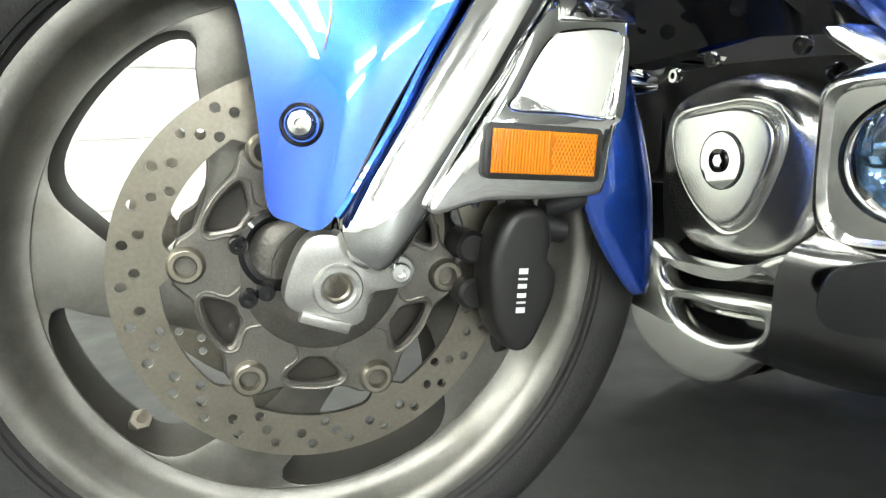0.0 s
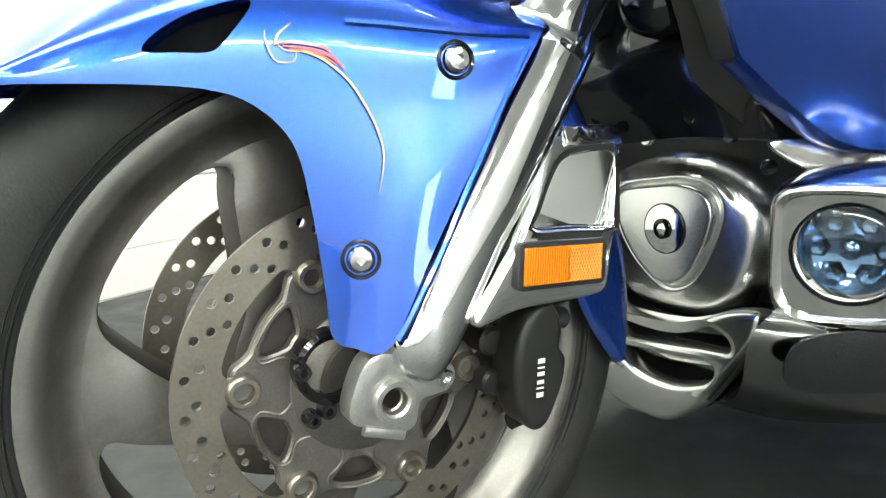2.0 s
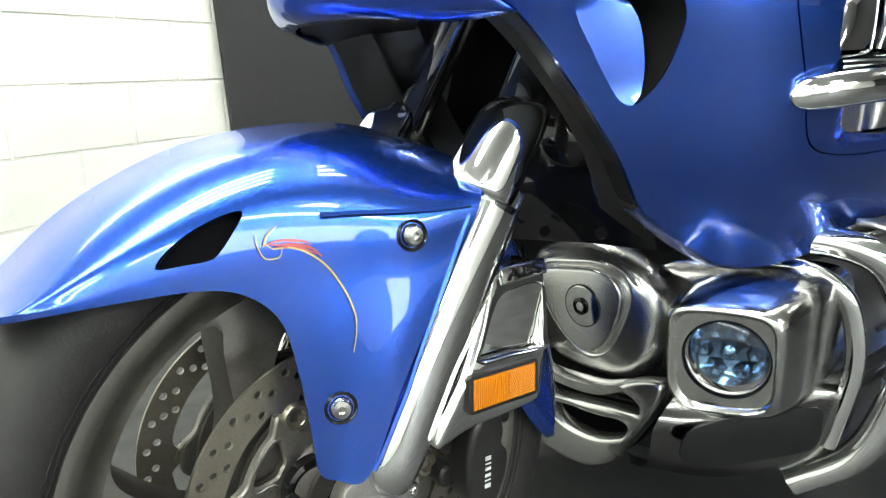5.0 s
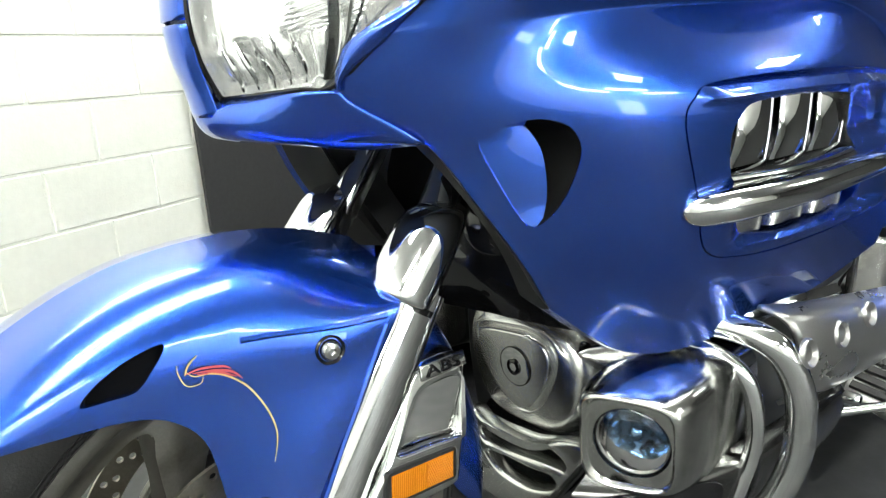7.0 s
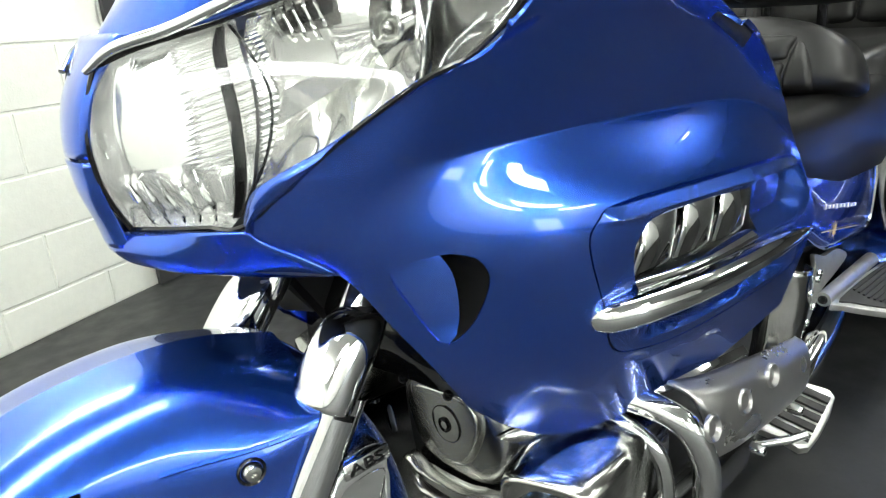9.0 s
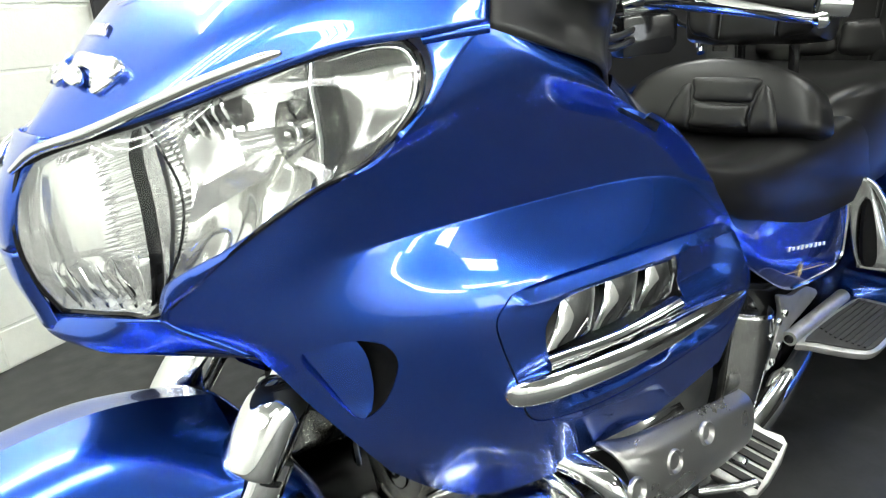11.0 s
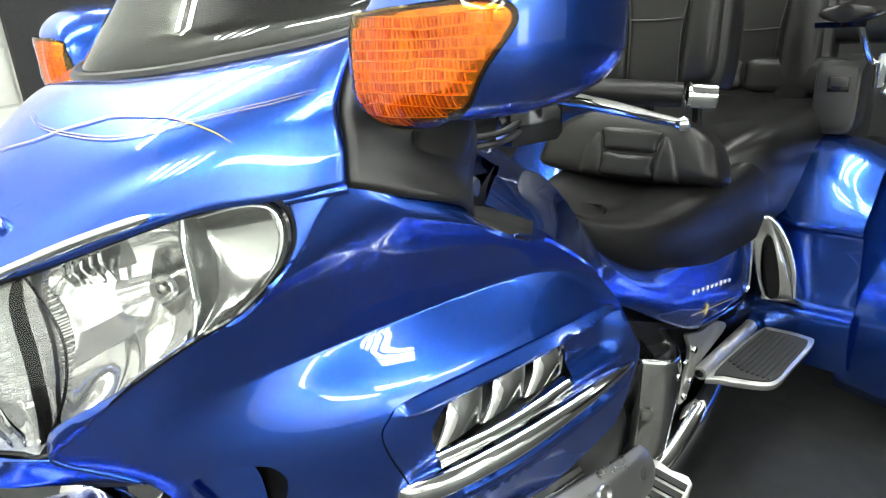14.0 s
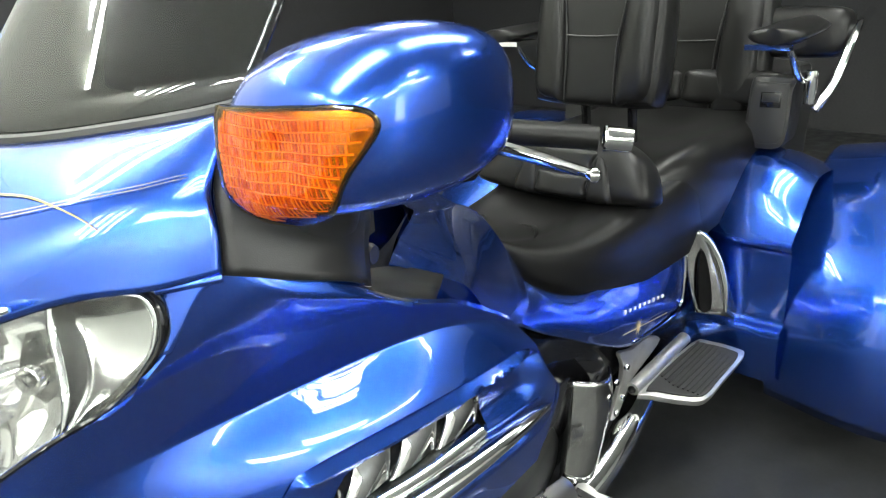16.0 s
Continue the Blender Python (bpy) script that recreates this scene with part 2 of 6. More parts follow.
class Skin:
    """A smooth surface through a net of control points; panels are cut from it along outlines given in space."""

    def __init__(self, net, fine=10, relax=0):
        rows = [catmull(r, fine) for r in net]
        cols = [catmull([r[j] for r in rows], fine) for j in range(len(rows[0]))]
        self.P = P = np.array([[tuple(c[i]) for c in cols] for i in range(len(cols[0]))])
        for _ in range(relax):
            P[1:-1, 1:-1] += .25 * (P[:-2, 1:-1] + P[2:, 1:-1] + P[1:-1, :-2] + P[1:-1, 2:] - 4 * P[1:-1, 1:-1])
        self.h, self.w = self.P.shape[:2]
        self.su = float(np.linalg.norm(np.diff(self.P, axis=1), axis=2).sum(1).mean())
        self.sv = float(np.linalg.norm(np.diff(self.P, axis=0), axis=2).sum(0).mean())

    def at(self, u, v):
        x, y = min(max(u, 0), 1) * (self.w - 1), min(max(v, 0), 1) * (self.h - 1)
        j, i = min(int(x), self.w - 2), min(int(y), self.h - 2)
        a, b, P = x - j, y - i, self.P
        return (P[i, j] * (1 - a) + P[i, j + 1] * a) * (1 - b) + (P[i + 1, j] * (1 - a) + P[i + 1, j + 1] * a) * b

    def uv(self, p):
        d = np.linalg.norm(self.P - np.array(p, float), axis=2)
        i, j = np.unravel_index(d.argmin(), d.shape)
        u, v, s = j / (self.w - 1), i / (self.h - 1), 1.0 / max(self.w, self.h)
        for _ in range(14):
            best = min(((float(np.linalg.norm(self.at(u + a * s, v + b * s) - p)), u + a * s, v + b * s) for a in (-1, 0, 1) for b in (-1, 0, 1)))
            u, v = min(max(best[1], 0), 1), min(max(best[2], 0), 1)
            s *= 0.6
        return u, v

    def normal(self, u, v):
        e = 0.004
        n = np.cross(self.at(u + e, v) - self.at(u - e, v), self.at(u, v + e) - self.at(u, v - e))
        return n / max(np.linalg.norm(n), 1e-9)

    def line(self, pts, n=6, closed=True, smooth=True):
        P = catmull(pts, n, closed) if smooth else [Vector(p) for p in pts]
        return [self.uv(tuple(p)) for p in P]

    def panel(self, outline, holes=(), step=0.012, lift=0.0, lip=0.0, out=(-.3, -1, .2)):
        """A mesh of the part within outline (uv points) and outside the holes, its edges turned in by lip."""
        S = Vector((self.su, self.sv))
        loops = [[Vector((u * S.x, v * S.y)) for u, v in l] for l in (outline, *holes)]
        verts, edges = [], []
        for l in loops:
            k = len(verts)
            verts += l
            edges += [(k + i, k + (i + 1) % len(l)) for i in range(len(l))]

        def inside(x, y, l):
            c = False
            for i in range(len(l)):
                a, b = l[i - 1], l[i]
                if (a.y > y) != (b.y > y) and x < (b.x - a.x) * (y - a.y) / (b.y - a.y) + a.x:
                    c = not c
            return c

        rim = np.array([tuple(p) for p in verts])
        nx, ny = int(S.x / step) + 2, int(S.y / step) + 2
        for i in range(ny):
            for j in range(nx):
                x, y = (j + 0.5 * (i % 2)) * step, i * step
                if inside(x, y, loops[0]) and not any(inside(x, y, l) for l in loops[1:]):
                    if np.hypot(rim[:, 0] - x, rim[:, 1] - y).min() > step * 0.45:
                        verts.append(Vector((x, y)))
        vo, _, fo, *_ = delaunay_2d_cdt(verts, edges, [], 1, 1e-6)
        bm = bmesh.new()
        V = []
        for p in vo:
            u, v = p.x / S.x, p.y / S.y
            q = self.at(u, v)
            if lift:
                q = q + self.normal(u, v) * lift
            V.append(bm.verts.new(q))
        for t in fo:
            cx, cy = sum(vo[i].x for i in t) / 3, sum(vo[i].y for i in t) / 3
            if inside(cx, cy, loops[0]) and not any(inside(cx, cy, l) for l in loops[1:]):
                try:
                    bm.faces.new([V[i] for i in t])
                except ValueError:
                    pass
        for v in [v for v in bm.verts if not v.link_faces]:
            bm.verts.remove(v)
        bmesh.ops.recalc_face_normals(bm, faces=bm.faces)
        if lip:
            side = -lip if float(np.dot(self.normal(.5, .5), out)) > 0 else lip
            uv = {v: (p.x / S.x, p.y / S.y) for v, p in zip(V, vo) if v.is_valid}
            inner = {}
            for e in [e for e in bm.edges if len(e.link_faces) == 1]:
                for v in e.verts:
                    if v not in inner:
                        inner[v] = bm.verts.new(v.co + Vector(self.normal(*uv[v])) * side)
                l = next(l for l in e.link_loops)
                a, b = l.vert, l.link_loop_next.vert
                bm.faces.new((b, a, inner[a], inner[b]))
        return bm

    def ribbon(self, uvs, width, out, closed=False, bm=None):
        """A raised strip along uv points, as a round bar of that width lying on the skin."""
        pts = [Vector(self.at(*p)) + Vector(self.normal(*p)) * out for p in uvs]
        if closed:
            pts.append(pts[0])
        return tube(pts, width / 2, 6, bm)


def flip(bm):
    """The same on the other side of the machine."""
    bmesh.ops.scale(bm, vec=(1, -1, 1), verts=bm.verts)
    bmesh.ops.reverse_faces(bm, faces=bm.faces)
    return bm


def wall_in(bm_or_loop, inward, bm=None):
    """The inner wall of an opening: a band from a loop of points, pushed inwards by a vector or a list of points."""
    a = [Vector(p) for p in bm_or_loop]
    b = [p + Vector(inward) for p in a] if isinstance(inward, (tuple, Vector)) else [Vector(p) for p in inward]
    return grid([a, b], close_u=True, bm=bm)


def hexbolt(c, axis, r=0.007, h=0.006, bm=None, socket=True):
    """A round bolt head with a socket, standing on c along axis."""
    bm = bm or bmesh.new()
    q = Vector(axis).to_track_quat("Z", "Y").to_matrix().to_4x4()
    prof = [(0.0, h * 0.45), (r * 0.42, h * 0.45), (r * 0.45, h), (r * 0.85, h), (r, h * 0.7), (r, 0)] if socket else [(0, h), (r * 0.8, h), (r, h * 0.6), (r, 0)]
    n = 16
    rows = []
    for k in range(n):
        a = 2 * math.pi * k / n
        rows.append([Vector(c) + (q @ Vector((p * math.cos(a), p * math.sin(a), o))) for p, o in prof])
    return grid(rows, close_v=True, bm=bm)


def ring(c, axis, profile, n=32, bm=None):
    """A profile of (radius, height) turned about an axis through c."""
    bm = bm or bmesh.new()
    q = Vector(axis).to_track_quat("Z", "Y").to_matrix().to_4x4()
    rows = []
    for k in range(n):
        a = 2 * math.pi * k / n
        rows.append([Vector(c) + (q @ Vector((p * math.cos(a), p * math.sin(a), o))) for p, o in profile])
    return grid(rows, close_v=True, bm=bm)


def slab(outline, m, depth, rounding=0.0, holes=(), steps=2):
    """A plate from an outline in its own plane (x, y), thickness depth along z, edges rounded, placed by the matrix m."""
    verts, edges = [], []
    for l in (outline, *holes):
        k = len(verts)
        verts += [Vector(p) for p in l]
        edges += [(k + i, k + (i + 1) % len(l)) for i in range(len(l))]
    vo, _, fo, *_ = delaunay_2d_cdt(verts, edges, [], 1, 1e-6)

    def inside(x, y, l):
        c = False
        for i in range(len(l)):
            a, b = l[i - 1], l[i]
            if (a[1] > y) != (b[1] > y) and x < (b[0] - a[0]) * (y - a[1]) / (b[1] - a[1]) + a[0]:
                c = not c
        return c

    bm = bmesh.new()
    top = [bm.verts.new((p.x, p.y, depth)) for p in vo]
    low = [bm.verts.new((p.x, p.y, 0)) for p in vo]
    for t in fo:
        cx, cy = sum(vo[i].x for i in t) / len(t), sum(vo[i].y for i in t) / len(t)
        if inside(cx, cy, outline) and not any(inside(cx, cy, l) for l in holes):
            bm.faces.new([top[i] for i in t])
            bm.faces.new([low[i] for i in reversed(t)])
    for e in [e for e in bm.edges if len(e.link_faces) == 1 and e.verts[0].co.z > depth * 0.5]:
        a, b = e.verts
        la, lb = low[top.index(a)] if a in top else None, low[top.index(b)] if b in top else None
        if la and lb:
            bm.faces.new((a, b, lb, la))
    for v in [v for v in bm.verts if not v.link_faces]:
        bm.verts.remove(v)
    bmesh.ops.recalc_face_normals(bm, faces=bm.faces)
    if rounding:
        es = [e for e in bm.edges if len(e.link_faces) == 2 and e.calc_face_angle(0) > 0.8]
        bmesh.ops.bevel(bm, geom=es, offset=rounding, segments=steps, affect="EDGES", profile=0.6)
    bmesh.ops.transform(bm, matrix=m, verts=bm.verts)
    return bm


def plane_m(c, n, up=(0, 0, 1)):
    """A matrix whose z is n, whose y is up as far as it can, at c."""
    z = Vector(n).normalized()
    x = Vector(up).cross(z).normalized()
    y = z.cross(x)
    return Matrix.Translation(c) @ Matrix((x, y, z)).transposed().to_4x4()


def smooth2(pts, n=5, closed=True):
    return [(p.x, p.y) for p in catmull([(x, y, 0) for x, y in pts], n, closed)]


# ---- room ----
WALL_AT, WALL_TURN = Vector((0.679, 1.993, 0)), math.atan2(0.24, 0.57)
wall_m = Matrix.Translation(WALL_AT) @ Matrix.Rotation(WALL_TURN, 4, "Z")
f = part("floor", box(1.0, -3.6, -0.05, 12, 15.6, 0.1), FLOORM, smooth=False)
tagged(f, "dark grey painted concrete floor with scuffs", "floor", kind="structure")
w = part("wall_north", box(0, 0.11, 1.6, 13, 0.2, 3.2, m=wall_m), MORTAR, smooth=False)
tagged(w, "white painted concrete block wall", "wall", kind="structure")
NORTH_WALL = w
w = part("backdrop", box(3.5, -0.03, 1.6, 7.0, 0.016, 3.18, m=wall_m), BACKCLOTH, smooth=False)
tagged(w, "black backdrop board standing against the white block wall", "backdrop", kind="structure")
DOOR_X0, DOOR_X1, DOOR_TOP = .75, 1.95, 2.15
bm = box((DOOR_X0 - 5) / 2, -8.1, 1.6, DOOR_X0 + 5, .2, 3.2)
box((DOOR_X1 + 7) / 2, -8.1, 1.6, 7 - DOOR_X1, .2, 3.2, bm)
box((DOOR_X0 + DOOR_X1) / 2, -8.1, (DOOR_TOP + 3.2) / 2, DOOR_X1 - DOOR_X0, .2, 3.2 - DOOR_TOP, bm)
tagged(part("wall_south", bm, DARKWALL, smooth=False), "plain pale wall with a glazed door", "wall", kind="structure")
tagged(part("wall_west", box(-4.1, -2.6, 1.6, .2, 13.6, 3.2), GREYWALL, smooth=False), "plain white painted wall", "wall", kind="structure")
tagged(part("wall_east", box(6.1, -2.0, 1.6, .2, 13, 3.2), BACKCLOTH, smooth=False), "plain dark grey wall", "wall", kind="structure")
door = tagged(part("door_1", slab([(DOOR_X0, .004), (DOOR_X1, .004), (DOOR_X1, DOOR_TOP), (DOOR_X0, DOOR_TOP)], plane_m((0, -8.06, 0), (0, -1, 0)), .05, .002,
                   [[(DOOR_X0 + .09, .20), (DOOR_X1 - .09, .20), (DOOR_X1 - .09, DOOR_TOP - .1), (DOOR_X0 + .09, DOOR_TOP - .1)]]), GREYWALL, smooth=False), "glazed door with daylight behind it", "door", kind="structure")
gp = part("door_pane", box((DOOR_X0 + DOOR_X1) / 2, -8.085, 1.125, DOOR_X1 - DOOR_X0 - .18, .008, 1.85), GLASS, door)
gp.visible_shadow = False
tagged(part("backdrop_sky", box((DOOR_X0 + DOOR_X1) / 2, -10.0, 2.0, 8, .02, 5), DAYLIGHT, smooth=False), "bright daylight outside the door", "backdrop", kind="structure")
tagged(part("ceiling", box(1, -2.6, 3.25, 12, 13.6, 0.1), CEIL, smooth=False), "plain grey ceiling", "ceiling", kind="structure")


def ceiling_light(x, y, half, turn=0):
    t = thing("ceiling_light", (x, y, 3.2), "hanging ceiling fixture with four bare fluorescent tubes", "ceiling light", "ceiling lights")
    t.rotation_euler.z = radians(turn)
    part("spine", box(0, 0, -.17, 2 * half + .06, .05, .03), CEIL, t, smooth=False)
    for k in range(4):
        part("tube", tube([(-half, -.24 + .16 * k, -.23), (half, -.24 + .16 * k, -.23)], .030, 10), TUBE, t)
    for e in (-1, 0, 1):
        part("cross_bar", box(e * (half + .01), 0, -.20, .03, .62, .03), CEIL, t, smooth=False)
        if e:
            part("hanger", tube([(e * .5, 0, 0), (e * .5, 0, -.16)], .006, 6), CEIL, t)
    return t


# two rows of long fixtures over the machine, shorter ones towards the door
# the three at y -7.3 are added to brighten the south wall
for x, y, half in ((-.55, 1.4, 1.05), (1.95, 1.4, 1.05), (-.45, -.8, 1.05), (2.05, -.9, 1.05), (-2.9, .2, .6), (1.45, -4.1, .25), (-1.6, -4.1, .6), (1.45, -6.2, .6), (-1.6, -6.2, .6), (4.1, -2.6, .3), (-2.4, -7.3, .7), (.2, -7.3, .7), (2.8, -7.3, .7)):
    ceiling_light(x, y, half)
# and a line of two along the west wall
for y in (-1.55, -3.85):
    ceiling_light(-3.25, y, 1.05, 90)


# ---- three-wheeled motorcycle: front wheel, fender and fork ----
TRIKE = thing("trike_motorcycle", (0, 0, 0), "metallic blue touring trike motorcycle with chrome trim and black leather seats", "motorcycle")
AX, AZ = 0.0, 0.306


def wheel():
    hub = lathe([(0.0, -0.05), (0.034, -0.05), (0.036, -0.046), (0.048, -0.04), (0.052, -0.03), (0.055, 0.0), (0.052, 0.03), (0.048, 0.04), (0.036, 0.046), (0.0, 0.05)], n=48, c=(AX, 0, AZ))
    rim = part("front_wheel", lathe([(0.203, -0.034), (0.209, -0.035), (0.217, -0.040), (0.225, -0.050), (0.229, -0.0555), (0.238, -0.0585), (0.2445, -0.0585), (0.246, -0.054), (0.236, -0.048), (0.225, -0.04),
                                     (0.216, -0.02), (0.216, 0.02), (0.225, 0.04), (0.236, 0.048), (0.246, 0.054), (0.2445, 0.0585), (0.238, 0.0585), (0.229, 0.0555), (0.225, 0.050), (0.217, 0.040), (0.209, 0.035),
                                     (0.203, 0.034), (0.2035, 0.0), (0.203, -0.034)], c=(AX, 0, AZ)), ALLOY, TRIKE, "cast alloy front wheel, dusty and stained")
    part("hub", hub, HUBMETAL, rim)
    # five broad swept spokes: one casting whose windows have deep walls
    face = [(0.210 * math.cos(2 * math.pi * k / 90), 0.210 * math.sin(2 * math.pi * k / 90)) for k in range(90)]
    ways = []
    for k in range(5):
        pts = []
        for r, a in ((.1905, 114.0), (.2005, 118.5), (.2025, 127), (.2025, 137), (.2025, 147), (.2005, 155.5), (.1905, 161.0), (.170, 165.5), (.150, 170.5), (.125, 177.5), (.106, 181.5), (.098, 174), (.096, 160), (.098, 146), (.106, 137), (.125, 127.5), (.146, 122.0), (.170, 117.5)):
            t = radians(a + 72 * k)
            pts.append((r * math.cos(t), r * math.sin(t)))
        ways.append(smooth2(pts, 3))
    m = Matrix.Translation((AX, 0.032, AZ)) @ Matrix.Rotation(radians(90), 4, "X")
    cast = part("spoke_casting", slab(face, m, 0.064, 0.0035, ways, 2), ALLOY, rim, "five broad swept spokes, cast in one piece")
    cast.data.materials.append(RECESSDUST)
    # window walls take this darker colour, part dust, part painted shade
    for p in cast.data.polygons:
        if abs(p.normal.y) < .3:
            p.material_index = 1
    tyre = lathe([(0.228, -0.046), (0.2455, -0.057), (0.256, -0.064), (0.276, -0.066), (0.292, -0.062), (0.303, -0.050), (0.311, -0.03), (0.3155, 0), (0.311, 0.03), (0.303, 0.050),
                  (0.292, 0.062), (0.276, 0.066), (0.256, 0.064), (0.2455, 0.057), (0.228, 0.046)], n=128, c=(AX, 0, AZ))
    tyre = part("tyre", tyre, RUBBER, rim, "black road tyre with worn shoulder")
    for side in (-1, 1):
        for r, o in ((0.250, 0.0620), (0.2545, 0.0632)):
            part("tyre_ridge", lathe([(r - .0012, side * (o - .002)), (r, side * (o + .0012)), (r + .0012, side * (o - .002))], n=96, c=(AX, 0, AZ)), RUBBER, rim)
        disc(rim, side)
    # balance weights and valve
    v = tube([(-0.150, -0.028, 0.184), (-0.144, -0.040, 0.192), (-0.140, -0.050, 0.199)], 0.0042, 10)
    part("valve_stem", v, STEEL, rim)
    part("valve_nut", ring((-0.142, -0.046, 0.196), (0.2, -0.75, 0.5), [(0, 0.004), (0.008, 0.004), (0.009, 0), (0.008, -0.004), (0, -0.004)], 6), STEEL, rim)


def disc(rim, side):
    """A drilled brake disc on its carrier, with six floating buttons."""
    y = 0.0745
    R, r = 0.150, 0.1165
    seg = 120
    outer = [(R * math.cos(2 * math.pi * k / seg), R * math.sin(2 * math.pi * k / seg)) for k in range(seg)]
    inner = []
    for k in range(seg):
        a = 2 * math.pi * k / seg
        b = (math.degrees(a) - 52) % 60
        lug = max(0, 1 - abs((b if b < 30 else b - 60)) / 8.0)
        rr = r - 0.010 * min(lug * 1.6, 1)
        inner.append((rr * math.cos(a), rr * math.sin(a)))
    holes = [inner]
    for k in range(30):
        a = radians(12 * k + 3)
        for q, off in ((0.1225, 0), (0.1315, 4.0), (0.1405, 8.0)):
            b = a + radians(off)
            if q == 0.1225 and abs(((math.degrees(b) - 52 + 30) % 60) - 30) < 9:
                continue
            if k % 2 and q == 0.1225:
                continue
            holes.append([(q * math.cos(b) + 0.0040 * math.cos(t * math.pi / 4), q * math.sin(b) + 0.0040 * math.sin(t * math.pi / 4)) for t in range(8)])
    m = Matrix.Translation((AX, -y + 0.0022, AZ)) @ Matrix.Rotation(radians(90), 4, "X")
    b = slab(outer, m, 0.0045, holes=holes)
    d = part("brake_disc", flip(b) if side > 0 else b, STEEL, rim, "drilled steel brake disc with brown dust")
    # carrier: a ring with six arms reaching the buttons
    out, n = [], 144
    for k in range(n):
        a = 360 * k / n
        q = ((a - 52 + 30) % 60) - 30
        out.append((0.108 - 0.011 * min(1, max(0, (abs(q) - 9) / 7)) ** 0.7, a))
    outline = [(rr * math.cos(radians(a)), rr * math.sin(radians(a))) for rr, a in out]
    hl = [[(0.040 * math.cos(2 * math.pi * k / 40), 0.040 * math.sin(2 * math.pi * k / 40)) for k in range(40)]]
    for k in range(6):
        c = radians(22 + 60 * k)
        hl.append(smooth2([(rr * math.cos(c + t), rr * math.sin(c + t)) for rr, t in ((0.072, -0.11), (0.086, -0.235), (0.0905, -0.20), (0.0915, 0), (0.0905, 0.20), (0.086, 0.235), (0.072, 0.11), (0.071, 0))], 3))
    m2 = Matrix.Translation((AX, -y + 0.0125, AZ)) @ Matrix.Rotation(radians(90), 4, "X")
    c = slab(outline, m2, 0.012, 0.002, hl, 1)
    c = part("disc_carrier", flip(c) if side > 0 else c, HUBMETAL, rim)
    # cast hub face behind the carrier, with raised rims round its pockets
    face = [(0.0955 * math.cos(2 * math.pi * k / 60), 0.0955 * math.sin(2 * math.pi * k / 60)) for k in range(60)]
    hf = slab(face, Matrix.Translation((AX, -y + 0.0215, AZ)) @ Matrix.Rotation(radians(90), 4, "X"), 0.006, 0.0015)
    # the darker colour again, standing for shade in the carrier's windows
    part("hub_face", flip(hf) if side > 0 else hf, RECESSDUST, rim)
    for k in range(6):
        c0 = radians(22 + 60 * k)
        pts = [(AX + rr * math.cos(c0 + t), -y + 0.0012, AZ + rr * math.sin(c0 + t)) for rr, t in ((0.060, -0.30), (0.072, -0.20), (0.086, -0.30), (0.0945, -0.22), (0.0955, 0), (0.0945, 0.22), (0.086, 0.30), (0.072, 0.20), (0.060, 0.30))]
        tb = tube(pts, 0.0015, 8, steps=3)
        part("pocket_rim", flip(tb) if side > 0 else tb, HUBMETAL, rim)
    for k in range(6):
        a = radians(52 + 60 * k)
        p = (AX + 0.0985 * math.cos(a), side * (y - 0.001), AZ + 0.0985 * math.sin(a))
        part("disc_button", ring(p, (0, side, 0), [(0.0, -0.003), (0.0072, -0.003), (0.0072, 0.0065), (0.0082, 0.0078), (0.0112, 0.0078), (0.013, 0.006), (0.0138, 0.002), (0.0138, -0.004)], 24), STEEL, rim)
    part("carrier_ring", ring((AX, side * 0.070, AZ), (0, side, 0), [(0.062, 0.0), (0.0615, 0.006), (0.057, 0.009), (0.050, 0.010), (0.046, 0.012), (0.040, 0.012)], 48), HUBMETAL, rim)
    part("hub_boss", ring((AX, side * 0.03, AZ), (0, side, 0), [(0.052, 0.0), (0.052, 0.03), (0.047, 0.044), (0.040, 0.050), (0.040, 0.058), (0.030, 0.058), (0.0, 0.05)], 48), HUBMETAL, rim)


wheel()

fender_net = [
    [(-.262, 0, .532), (-.232, 0, .560), (-.17, 0, .606), (-.08, 0, .642), (.02, 0, .652), (.10, 0, .643), (.175, 0, .618)],
    [(-.260, -.05, .534), (-.229, -.055, .557), (-.165, -.06, .598), (-.08, -.063, .630), (.02, -.066, .640), (.095, -.07, .628), (.165, -.075, .605)],
    [(-.257, -.08, .541), (-.224, -.088, .553), (-.165, -.093, .578), (-.08, -.096, .603), (.015, -.100, .610), (.085, -.112, .596), (.152, -.12, .585)],
    [(-.254, -.089, .546), (-.22, -.097, .549), (-.165, -.102, .560), (-.085, -.106, .574), (.005, -.116, .575), (.075, -.132, .565), (.143, -.137, .573)],
    [(-.252, -.090, .543), (-.215, -.099, .540), (-.16, -.104, .532), (-.09, -.108, .530), (-.005, -.119, .525), (.06, -.133, .520), (.118, -.139, .535)],
    [(-.24, -.09, .46), (-.21, -.1, .46), (-.16, -.105, .455), (-.09, -.11, .452), (-.02, -.124, .45), (.025, -.138, .45), (.065, -.142, .458)],
    [(-.23, -.09, .355), (-.2, -.1, .355), (-.15, -.108, .352), (-.09, -.115, .350), (-.045, -.125, .348), (-.02, -.14, .348), (.005, -.148, .350)],
]
fskin = Skin(fender_net, 10, 4)
edge = [(-.262, 0, .532), (-.260, -.05, .534), (-.257, -.08, .541), (-.253, -.0895, .5445)]
